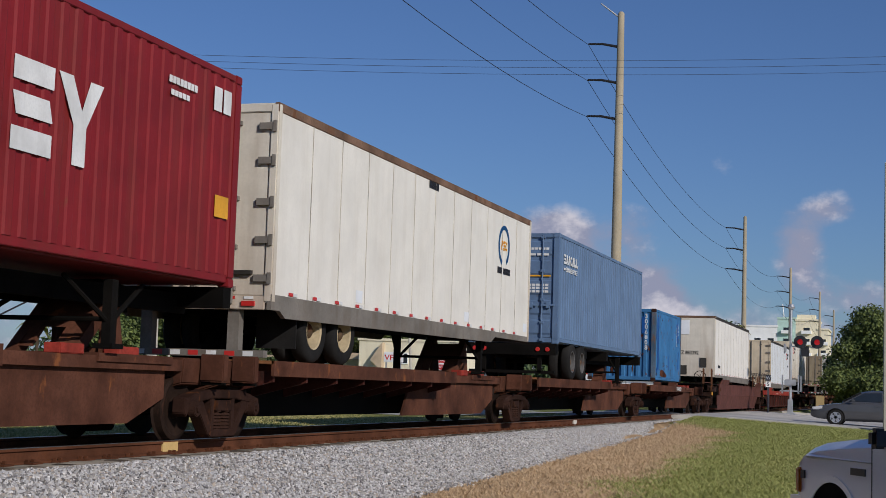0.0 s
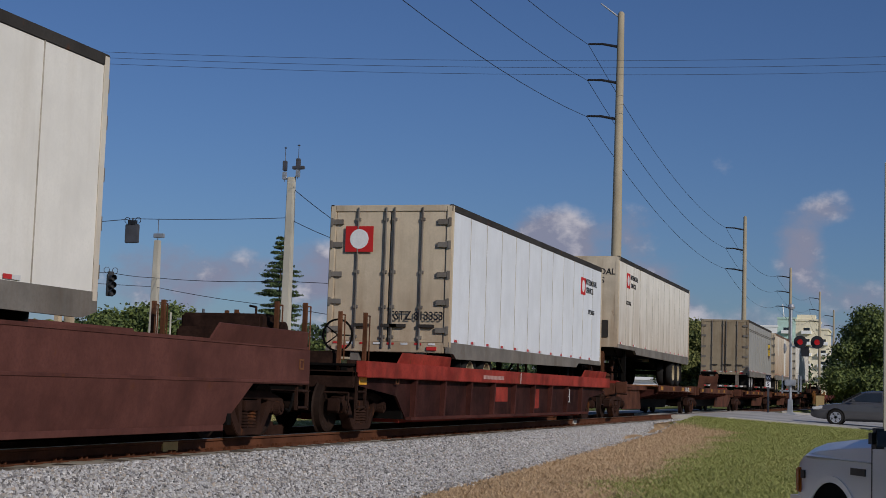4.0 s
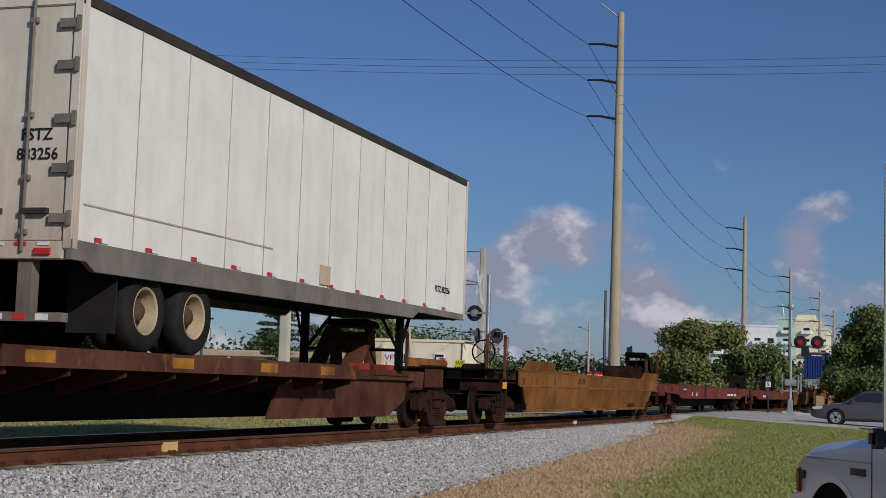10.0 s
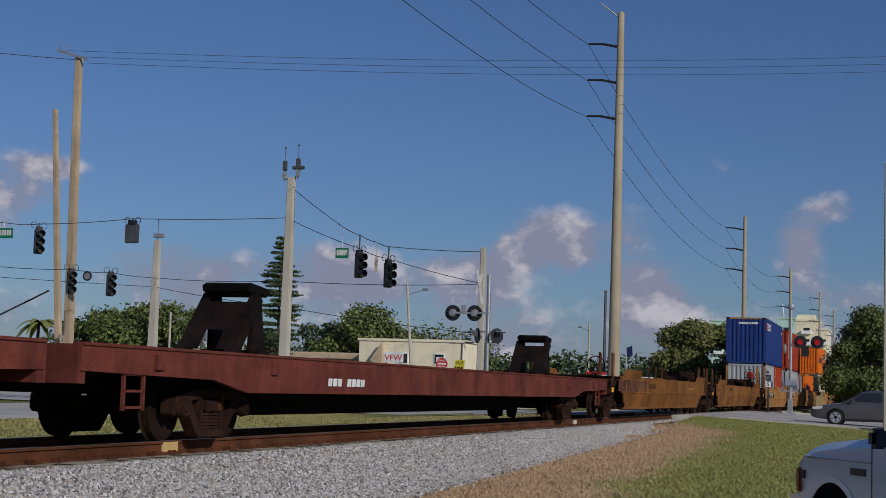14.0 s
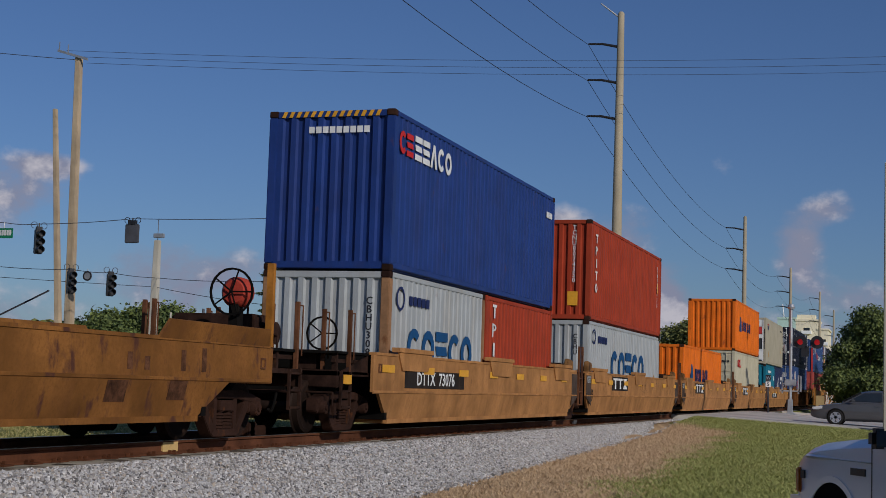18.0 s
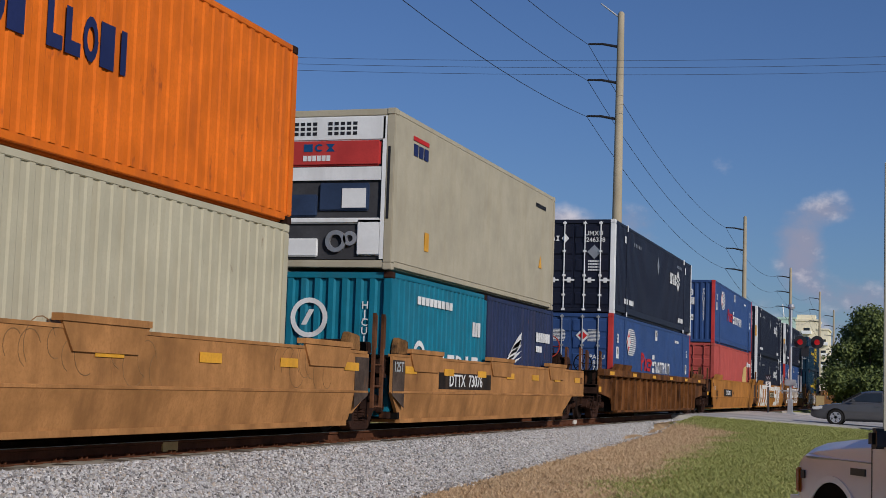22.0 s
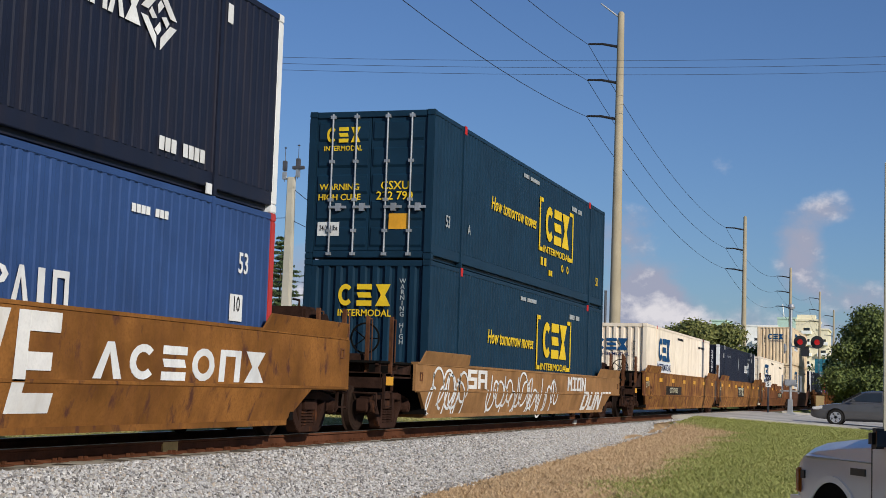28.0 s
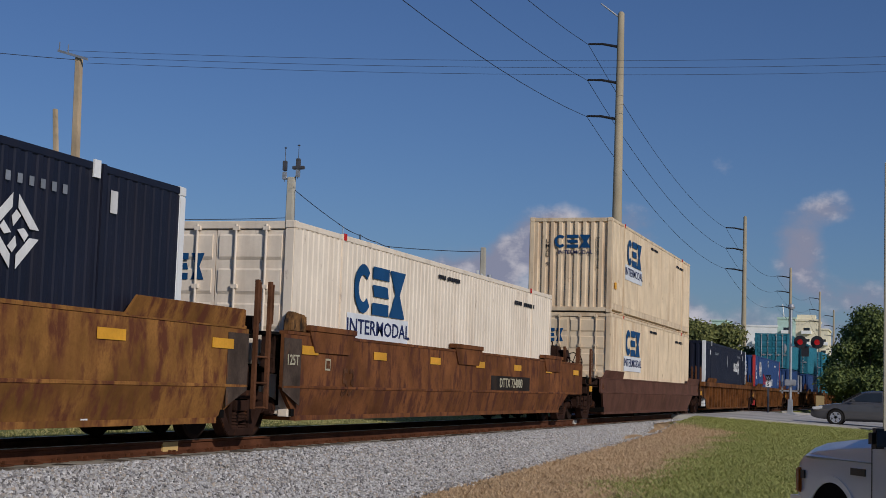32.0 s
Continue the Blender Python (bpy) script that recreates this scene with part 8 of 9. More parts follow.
wire([(-43.26, 62, 6.9), (-37.95, 60, 6.63), (-37.01, 62, 6.64), (-41.8, 75, 7.4)], None, 0.05, n=6)
wire([(-41.8, 75, 7.4), (-26.9, 60, 6.16), (-18.9, 64, 6.41)], None, 0.1)
wire([(-60, 62, 7.4), (-41.8, 75, 6.87), (-31.5, 70, 5.57), (-19.1, 64, 4.15)], None, 0.1)
wire((-39.3, 62, 17.2), (-60, 30, 16.0), 0.6)
for x, z0, z1 in ((-40.18, 17.72, 24.81), (-39.6, 17.39, 24.3), (-39.05, 17.05, 23.8)):
    wire((x, 62, z0), (20, 100, z1), 0.89, 0.010, 20)
wire((-43.0, 66, 6.0), (-44.5, 64, 4.6), 0.0, 0.05)

# ---- crossing signals ----
lamp_red = mat("lit_red_lens", (0.42, 0.012, 0.014), 0.3, glow=0.55, bump=0)
lens_dim = mat("dim_red_lens", (0.10, 0.008, 0.010), 0.2, bump=0)


def flasher(parent, x, y, z, face, lit, way=-1):
    """A round black target with a hooded red lens; face -1 looks towards the camera, 1 away, 0 along the road."""
    if face:
        f = face
        t = part("flasher_target", Geo().turned([(y, 0.0), (y, 0.345), (y + f * 0.03, 0.345), (y + f * 0.03, 0.0)], "y", (x, 0, z), 24), sig_black, parent)
        part("flasher_lens", Geo().turned([(y + f * 0.04, 0.15), (y + f * 0.06, 0.10), (y + f * 0.07, 0.0)], "y", (x, 0, z), 18), lamp_red if lit else lens_dim, t)
        g = Geo().ring((x, z), 0.15, 0.165, "y", (min(y, y + f * 0.30), max(y, y + f * 0.30)), 16, -20, 200)
        part("flasher_hood", g, sig_black, t)
        part("flasher_housing", Geo().turned([(y, 0.18), (y - f * 0.12, 0.14), (y - f * 0.14, 0.0)], "y", (x, 0, z), 16), silver, t)
    else:
        t = part("flasher_target", Geo().turned([(0.0, 0.0), (0.0, 0.33), (way * 0.03, 0.33), (way * 0.03, 0.0)], "x", n=24), sig_black, parent)
        part("flasher_housing", Geo().turned([(-way * 0.02, 0.20), (-way * 0.14, 0.15), (-way * 0.16, 0.0)], "x", n=16), silver, t)
        part("flasher_hood", Geo().box(min(way * 0.03, way * 0.42), max(way * 0.03, way * 0.42), -0.16, 0.16, 0.13, 0.17).prism([(way * 0.03, -0.1), (way * 0.42, 0.13), (way * 0.03, 0.13)], "y", -0.17, -0.14), sig_black, t)
        t.location = (x, y, z)
        t.rotation_euler = (0, 0, radians(-38 * way))


s = thing("crossing_signal", "silver crossing signal mast with round black flasher targets, seen from behind", "crossing signal", at=(-17.36, 60, 0.42))
part("mast", Geo().tube((0, 0, 0), (0, 0, 6.1), 0.09, n=12), silver, s, smooth=True)
part("base", Geo().box(-0.4, 0.4, -0.4, 0.4, 0, 0.35).tube((0, 0, 0.35), (0, 0, 0.9), 0.2, 0.1, 10), silver, s)
part("crossbuck", Geo().prism([(-0.30, 4.85), (-0.20, 4.82), (-0.45, 6.3), (-0.55, 6.27)], "y", -0.14, -0.12).prism([(-0.58, 5.3), (-0.50, 5.2), (-0.25, 6.1), (-0.33, 6.15)], "y", -0.12, -0.10), white, s)
part("flasher_arm", Geo().box(-1.6, 0.05, -0.1, -0.04, 4.40, 4.48).box(-1.2, -1.0, -0.12, -0.02, 4.44, 4.78), silver, s)
for x in (-1.60, -0.62):
    flasher(s, x, 0.0, 4.44, 1, False)
part("flasher_arm", Geo().box(-0.8, 0.6, -0.05, 0.05, 3.62, 3.70), silver, s)
for x, way in ((-0.44, -1), (0.40, 1)):
    flasher(s, x, 0.0, 3.48, 0, False, way)
s = thing("crossing_signal", "silver crossing signal mast with two red flashers facing the road", "crossing signal", at=(-6.3, 80.5, 0.70))
part("mast", Geo().tube((0, 0, 0.3), (0, 0, 5.75), 0.075, n=12), silver, s, smooth=True)
part("base", Geo().prism([(-0.32, 0.0), (0.32, 0.0), (0.28, 0.12), (0.14, 0.2), (0.11, 0.9), (-0.11, 0.9), (-0.14, 0.2), (-0.28, 0.12)], "y", -0.25, 0.25), silver, s, bevel=0.02)
part("foundation", Geo().box(-0.9, 0.9, -0.8, 0.8, -0.5, 0.03), kerb_m, s, bevel=0.03)
part("bell", Geo().turned([(5.70, 0.0), (5.73, 0.16), (5.85, 0.20), (5.98, 0.14), (6.04, 0.0)], "z", n=16), silver, s, smooth=True)
part("flasher_arm", Geo().box(0.05, 1.55, -0.04, 0.04, 3.68, 3.75), silver, s)
flasher(s, 0.50, -0.1, 3.97, -1, True)
flasher(s, 1.38, -0.1, 3.97, -1, True)
part("back_flasher", Geo().turned([(-0.35, 0.0), (-0.35, 0.25), (-0.30, 0.28), (-0.22, 0.12), (-0.2, 0.0)], "x", (0, -0.1, 3.6), 18), silver, s)
part("back_plate", Geo().box(0.55, 0.95, -0.05, 0.05, 3.2, 3.75), sig_black, s)
part("gate_mechanism", Geo().box(-0.30, 0.30, -0.22, 0.22, 1.62, 1.95), silver, s, bevel=0.04)
for x in (-0.42, 0.42):
    part("gate_arm_bracket", Geo().box(x - 0.04, x + 0.04, -0.05, 0.05, 1.2, 2.2), silver, s)
part("gate_counterweight", Geo().box(0.52, 0.58, -0.1, 0.1, 1.3, 2.15).box(-0.55, 0.55, -0.05, 0.05, 1.3, 1.37), silver, s)
s = thing("track_sign", "small white sign on a dark post by the crossing", "road sign", at=(-7.6, 82, 0.80))
part("post", Geo().box(-0.05, 0.05, -0.05, 0.05, 0, 2.0), metal_dark, s)
part("plate", Geo().box(-0.14, 0.14, -0.07, -0.05, 1.42, 1.72), POST_W, s)
part("upper_plate", Geo().box(-0.15, 0.15, -0.07, -0.05, 1.78, 2.08), metal_dark, s)
letters("W", 0.18, POST_W, s, "end", (0, -0.075, 1.92))
letters("5", 0.19, ink, s, "end", (0, -0.075, 1.57))
b = thing("relay_box", "small tan equipment box on a white stand by the track", "equipment box", at=(-5.2, 88, 0.70))
part("box", Geo().box(-0.24, 0.24, -0.2, 0.2, 0.5, 1.15), mat("tan_box_paint", (0.40, 0.29, 0.14), 0.6), b, bevel=0.03)
part("stand", Geo().box(-0.42, 0.36, -0.4, 0.3, 0, 0.5), POST_W, b, bevel=0.03)
# thin post close to the camera's edge of view
p = square_pole((-0.95, 58.2, 0.45), 10.4, 0.16, 0.13, conc_grey, "slim pale concrete post on the verge")
# ---- buildings ----
stucco = mat("cream_stucco", lin(236, 226, 196), 0.85, var=0.05, scale=0.4, streak=0.12)
stucco_w = mat("white_stucco", lin(242, 242, 238), 0.85, var=0.05, scale=0.3)
beige = mat("beige_fascia", lin(196, 176, 148), 0.8, var=0.08)
glass = mat("dark_window_glass", (0.02, 0.025, 0.03), 0.08, var=0.1, bump=0)
pale_green = mat("pale_green_stucco", lin(186, 214, 200), 0.8, var=0.05)


def window(parent, x, z, w, h, y, m=None):
    f = part("window", Geo().box(x - w / 2 - 0.08, x + w / 2 + 0.08, y - 0.06, y + 0.1, z - h / 2 - 0.08, z + h / 2 + 0.08), m or stucco_w, parent)
    part("pane", Geo().box(x - w / 2, x + w / 2, y - 0.075, y - 0.062, z - h / 2, z + h / 2), glass, f)


h = thing("meeting_hall", "low cream stucco building with a flat roof and small windows", "building", at=(-37.4, 110, 0.4))
part("wall", Geo().box(-5.2, 3.6, 0, 5, 0, 4.75), stucco, h, bevel=0.04)
part("parapet", Geo().box(-5.3, 3.7, -0.08, 5.1, 4.75, 4.95), stucco, h)
part("buttress", Geo().prism([(-3.3, 2.6), (-3.0, 2.6), (-3.0, 4.6), (-4.0, 3.2)], "y", -0.6, 0.0), beige, h)
for x in (-1.4, 1.65):
    window(h, x, 3.4, 0.75, 0.75, 0.0)
h2 = thing("shop_building", "long low pale building with a projecting canopy", "building", at=(-52.5, 118, 0.4))
part("wall", Geo().box(-9, 9.6, 0, 12, 0, 3.4), stucco_w, h2)
part("canopy", Geo().box(-9.5, 9.8, -2.5, 0.2, 3.3, 3.75), beige, h2, bevel=0.04)
part("roof", Geo().box(-9.2, 9.7, 0, 12, 3.6, 3.9), beige, h2)
for i in range(5):
    part("canopy_post", Geo().box(-9 + i * 4.5, -8.85 + i * 4.5, -2.4, -2.25, 0, 3.3), stucco_w, h2)
for x in (-6, -2, 2, 6):
    window(h2, x, 1.9, 2.2, 1.6, 0.0)
part("air_unit", Geo().box(6.5, 8.1, 2, 3.5, 3.9, 5.0), silver, h2, bevel=0.05)
h3 = thing("store_building", "low white store with a grey fascia", "building", at=(-66, 128, 0.4))
part("wall", Geo().box(-16, 6, 0, 14, 0, 4.0), stucco_w, h3)
part("fascia", Geo().box(-16.2, 6.2, -0.3, 0.1, 2.9, 4.1), stucco, h3)
bars(h3, "lettering", L_NAVY, "end", -9, 3, 3.2, 3.7, -0.31, 26)
h4 = thing("store_building", "distant low white store with a flat roof", "building", at=(-30.5, 150, 0.4))
part("wall", Geo().box(-4, 7, 0, 12, 0, 2.6), stucco_w, h4)
part("roof", Geo().prism([(-4.4, 2.6), (7.4, 2.6), (7.2, 2.9), (-4.2, 2.9)], "y", -0.5, 12.5), stucco_w, h4)
s = thing("shop_sign", "white shop sign board with a red top", "sign", at=(-26.9, 128, 0.4))
part("board", Geo().box(-0.9, 0.9, -0.05, 0.05, 2.0, 3.0), POST_W, s)
part("top_strip", Geo().box(-0.9, 0.9, -0.06, -0.05, 2.75, 3.0), L_RED, s)
bars(s, "lettering", L_RED, "end", -0.75, 0.75, 2.35, 2.65, -0.055, 8)
part("post", Geo().box(-0.8, -0.7, -0.03, 0.03, 0, 2.0).box(0.7, 0.8, -0.03, 0.03, 0, 2.0), silver, s)
s = thing("hall_sign", "white rectangular sign with red lettering", "sign", at=(-36.0, 100, 0.4))
part("board", Geo().box(-0.75, 0.75, -0.06, 0.06, 2.9, 3.65), POST_W, s, bevel=0.03)
letters("VFW", 0.40, L_RED, s, "end", (0, -0.066, 3.22), wide=1.1)
part("post", Geo().box(-0.6, -0.5, -0.04, 0.04, 0, 2.9).box(0.5, 0.6, -0.04, 0.04, 0, 2.9), silver, s)
s = thing("road_sign", "round red no-entry sign with a white bar", "road sign", at=(-28.42, 88, 0.4))
part("plate", Geo().box(-0.40, 0.40, 0.0, 0.02, 2.30, 3.10), POST_W, s)
part("disc", Geo().turned([(-0.012, 0.0), (-0.012, 0.385), (0.0, 0.385)], "y", (0, 0, 2.70), 28), red, s)
part("bar", Geo().box(-0.28, 0.28, -0.018, -0.012, 2.65, 2.75), POST_W, s)
letters("DO NOT", 0.12, POST_W, s, "end", (0, -0.014, 2.90))
letters("ENTER", 0.12, POST_W, s, "end", (0, -0.014, 2.50))
part("post", Geo().box(-0.04, 0.04, 0.02, 0.06, 0, 3.1), silver, s)
s = thing("yard_sign", "small leaning yellow sign with dark lettering", "sign", at=(-29.5, 95, 0.4))
part("board", Geo().prism([(-0.35, 2.35), (0.4, 2.35), (0.45, 3.1), (-0.2, 3.1)], "y", -0.03, 0.03), mat("yellow_board", (0.70, 0.60, 0.04), 0.5), s)
letters("SALE", 0.22, ink, s, "end", (0.08, -0.032, 2.9), wide=0.85)
bars(s, "lettering", ink, "end", -0.25, 0.33, 2.45, 2.65, -0.032, 4)
part("post", Geo().box(-0.05, 0.05, 0.03, 0.06, 0, 2.4), silver, s)
for (x, y, tx, ty, h, arm) in ((-32.7, 95, -0.7, 0, 8.4, 1.3), (-30.2, 140, 0, 0, 8.0, -0.9), (-57.0, 105, 0, 0, 6.5, 0.8)):
    s = thing("street_lamp", "grey street lamp on a plain pole", "street lamp", at=(x, y, 0.4))
    part("pole", Geo().tube((0, 0, 0), (tx, ty, h), 0.11, 0.08, 8), conc_grey, s)
    part("arm", Geo().tube((tx * 0.9, 0, h - 0.9), (tx * 0.9 + arm, 0, h - 0.5), 0.03, n=6), silver, s)
    part("lamp_head", Geo().box(tx * 0.9 + arm - 0.2, tx * 0.9 + arm + 0.2, -0.12, 0.12, h - 0.6, h - 0.42), silver, s, bevel=0.04)
for x, y, h, r in ((-26.6, 130, 10.4, 0.16), (-26.2, 133, 8.5, 0.10), (-57.7, 112, 7.2, 0.16), (-33.9, 110, 5.6, 0.08)):
    s = thing("utility_pole", "grey utility pole in the distance", "utility pole", at=(x, y, 0.4))
    part("shaft", Geo().tube((0, 0, 0), (0, 0, h), r, r * 0.7, 8), metal_dark, s)
    if h < 8:
        part("crossarm", Geo().box(-1.0, 1.0, -0.05, 0.05, h - 0.9, h - 0.75), metal_dark, s)
    if y == 112:
        part("transformer", Geo().tube((-0.5, 0, h - 2.6), (-0.5, 0, h - 1.6), 0.28, n=10).tube((0.5, 0, h - 2.6), (0.5, 0, h - 1.6), 0.28, n=10), silver, s)
s = thing("flag_pole", "thin pole with a limp dark flag", "flag pole", at=(-24.2, 128, 0.4))
part("shaft", Geo().tube((0, 0, 0), (0, 0, 5.3), 0.05, n=6), silver, s)
part("flag", Geo().prism([(0.03, 5.2), (0.5, 5.4), (0.55, 4.5), (0.25, 4.35), (0.03, 4.4)], "y", -0.02, 0.02), L_NAVY, s)


def condo(at, blocks, label):
    """A stepped apartment block with rows of windows and balconies."""
    h = thing("apartment_building", label, "building", at=at)
    for x0, x1, top, m in blocks:
        part("wall", Geo().box(x0, x1, 0, 16, 0, top), m, h)
        part("parapet", Geo().box(x0 - 0.2, x1 + 0.2, -0.2, 16.2, top, top + 0.5), m, h)
        n = max(1, int((x1 - x0) / 3.4))
        for k in range(int(top / 3.1)):
            z = 1.9 + k * 3.1
            if z < 8:
                continue
            for i in range(n):
                x = x0 + (x1 - x0) * (i + 0.5) / n
                window(h, x, z, 1.7, 1.4, 0.0, m)
                if i % 2 == 0:
                    part("balcony", Geo().box(x - 1.4, x + 1.4, -1.1, 0.0, z - 1.0, z - 0.1), stucco_w, h)
    return h


cb = condo((-40, 420, 0), ((-15, -11.2, 22.6, pale_green), (-11.2, 3.4, 21.3, stucco_w), (3.4, 8.4, 23.6, pale_green), (8.4, 14.4, 23.1, stucco), (14.4, 17.2, 20.6, stucco)), "large white and pale green apartment block in the distance")
part("roof_mast", Geo().tube((5, 4, 23), (4.4, 4, 28), 0.15, n=6).tube((6.4, 4, 23), (7.4, 4, 28), 0.15, n=6), stucco_w, cb)
part("roof_house", Geo().box(8.6, 13.5, 2, 9, 23.1, 25.0), stucco, cb)

# ---- trees ----
bark = mat("grey_brown_bark", (0.10, 0.075, 0.05), 0.9, var=0.3)


leaf_a = blade_mat("mid_green_leaves", (0.03, 0.055, 0.010), (0.17, 0.21, 0.05))
leaf_b = blade_mat("olive_leaves", (0.04, 0.06, 0.010), (0.26, 0.26, 0.07))
leaf_c = blade_mat("dark_green_leaves", (0.015, 0.035, 0.012), (0.09, 0.13, 0.035))


def crown(lobes, n, size, seed):
    """Leaves as small bent quads spread through lobes (x, y, z, rx, ry, rz), thickest at their skins."""
    r = np.random.RandomState(seed)
    w = np.array([l[3] * l[4] + l[4] * l[5] + l[3] * l[5] for l in lobes])
    pick = r.choice(len(lobes), n, p=w / w.sum())
    L = np.array(lobes)[pick]
    d = r.normal(size=(n, 3))
    d /= np.linalg.norm(d, axis=1)[:, None]
    rad = r.uniform(0.35, 1.0, n) ** 0.45 * (1 + 0.16 * r.normal(size=n))
    c = L[:, :3] + d * rad[:, None] * L[:, 3:]
    nrm = d + 0.7 * r.normal(size=(n, 3)) + np.array([0, 0, 0.35])
    nrm /= np.linalg.norm(nrm, axis=1)[:, None]
    a = np.cross(nrm, r.normal(size=(n, 3)))
    a /= np.linalg.norm(a, axis=1)[:, None]
    b = np.cross(nrm, a)
    s = size * r.uniform(0.6, 1.4, n)[:, None]
    v = np.stack([c - a * s, c - b * s * 0.55 + nrm * s * 0.2, c + a * s, c + b * s * 0.55 + nrm * s * 0.2], 1).reshape(-1, 3)
    me = bpy.data.meshes.new("crown")
    me.from_pydata(v.tolist(), [], np.arange(4 * n).reshape(-1, 4).tolist())
    return me


def tree(at, h, spread, n, seed, m, label, lobes=None, size=0.16, trunk=0.18, low=0.25):
    r = random.Random(seed)
    t = thing("tree", label, "tree", at=at)
    if lobes is None:
        lobes = []
        for i in range(14):
            a = r.uniform(0, 6.28)
            q = r.uniform(0.1, 0.75) * spread
            z = h * r.uniform(low + 0.15, 0.86)
            k = spread * r.uniform(0.26, 0.42)
            lobes.append((q * math.cos(a), q * math.sin(a), z, k, k, k * r.uniform(0.6, 0.9)))
        lobes.append((0, 0, h * 0.86, spread * 0.35, spread * 0.35, h * 0.14))
    g = Geo().tube((0, 0, -0.2), (0.1, 0, h * low), trunk * 1.3, trunk, 9)
    for lo in lobes[::2]:
        mid = Vector((lo[0] * 0.4, lo[1] * 0.4, h * low + 0.35 * (lo[2] - h * low)))
        g.tube((0.1, 0, h * low), mid, trunk * 0.8, trunk * 0.5, 7).tube(mid, (lo[0], lo[1], lo[2]), trunk * 0.5, trunk * 0.15, 6)
    part("trunk", g, bark, t)
    part("crown", crown(lobes, n, size, seed), m, t)
    return t


def hedge(at, wx, h, n, seed, m, label, size=0.2, wy=3.0):
    r = random.Random(seed)
    lobes = []
    for i in range(int(wx * 1.3)):
        x = -wx / 2 + wx * (i + 0.5) / int(wx * 1.3)
        k = h * r.uniform(0.30, 0.46)
        lobes.append((x, r.uniform(-wy / 2, wy / 2), h * r.uniform(0.42, 0.72), k * 1.1, k, k))
        lobes.append((x, r.uniform(-wy / 2, wy / 2), h * 0.25, k, k, h * 0.25))
    return tree(at, h, wx, n, seed, m, label, lobes, size, 0.14, 0.18)


tree((-15.2, 106, 0.4), 6.6, 3.4, 30000, 11, leaf_b, "broad sunlit bushy tree by the crossing", size=0.125, low=0.06)
tree((-12.5, 114, 0.4), 5.1, 3.1, 18000, 12, leaf_a, "broad bushy green tree behind the crossing", size=0.13, low=0.06)
tree((-13.6, 135, 0.4), 5.0, 3.6, 8000, 13, leaf_a, "bushy green tree along the railway", size=0.2, low=0.06)
tree((-13.4, 160, 0.4), 4.8, 3.6, 6000, 33, leaf_a, "bushy green tree along the railway", size=0.22, low=0.06)
tree((-3.2, 118, 0.4), 8.6, 4.4, 34000, 14, leaf_a, "dense dark green tree beside the road", size=0.13, low=0.05)
tree((1.0, 126, 0.4), 8.0, 4.4, 9000, 15, leaf_c, "dense dark green tree beside the road", size=0.2, low=0.05)
tree((-4.0, 140, 0.4), 7.0, 4.0, 6000, 35, leaf_c, "dense dark green tree behind another", size=0.2, low=0.05)
tree((-49.3, 128, 0.4), 8.6, 5.4, 11000, 16, leaf_a, "spreading green tree behind a low building", size=0.2, low=0.2)
tree((-54.0, 132, 0.4), 7.2, 3.6, 6000, 17, leaf_c, "green tree behind a low building", size=0.2)
hedge((-43.5, 134, 0.4), 8, 6.9, 5000, 18, leaf_a, "row of green trees behind a hall")
tree((-67.5, 120, 0.4), 8.0, 6.5, 14000, 19, leaf_a, "wide green tree behind a store", size=0.22)
tree((-74.0, 122, 0.4), 7.2, 3.6, 5000, 20, leaf_c, "dark green tree behind a store", size=0.2)
tree((-58.0, 126, 0.4), 6.0, 3.0, 2500, 21, leaf_c, "thin leafy tree behind a store", size=0.16)
for x, w, y, hh, sd in ((-40, 34, 175, 5.6, 22), (-62, 40, 190, 6.0, 23), (-95, 50, 180, 7.0, 24), (-25, 22, 200, 6.5, 25)):
    hedge((x, y, 0.4), w, hh, 7000, sd, leaf_c, "distant belt of dark green trees", 0.35)
# tall tiered conifer
t = thing("conifer", "tall slim tiered conifer with level branches", "tree", at=(-45.25, 100, 0.4))
part("trunk", Geo().tube((0, 0, 0), (0, 0, 12.1), 0.16, 0.03, 8), bark, t)
rc = random.Random(6)
lob = []
for i in range(30):
    z = 1.5 + i * 0.36
    q = min(1.35, 0.36 * (12.4 - z) + 0.14)
    for k in range(7):
        a = rc.uniform(0, 6.28)
        q *= rc.uniform(0.88, 1.12)
        z += rc.uniform(-0.04, 0.06)
        lob.append((q * 0.6 * math.cos(a), q * 0.6 * math.sin(a), z, q * 0.5 * abs(math.cos(a)) + 0.1, q * 0.5 * abs(math.sin(a)) + 0.1, 0.10))
part("crown", crown(lob, 15000, 0.10, 26), leaf_c, t)
# palm
t = thing("palm_tree", "small palm with drooping fronds", "palm", at=(-66.1, 100, 0.4))
part("trunk", Geo().tube((0, 0, 0), (0.2, 0, 5.2), 0.16, 0.12, 8), bark, t)
for i in range(16):
    a = i * 0.8
    g = Geo()
    pts = [Vector((0.2, 0, 5.2)) + Vector((math.cos(a) * 1.9 * s, math.sin(a) * 1.9 * s, 1.1 * s + 0.6 * math.sin(i) * s - 1.9 * s * s)) for s in (0, .25, .5, .75, 1)]
    side = Vector((-math.sin(a), math.cos(a), 0)) * 0.22
    g.rows([[p - side * w - Vector((0, 0, 0.1 * w)), p, p + side * w - Vector((0, 0, 0.1 * w))] for p, w in zip(pts, (0.3, 1, 1.1, 0.8, 0.1))])
    part("frond", g, leaf_b, t)

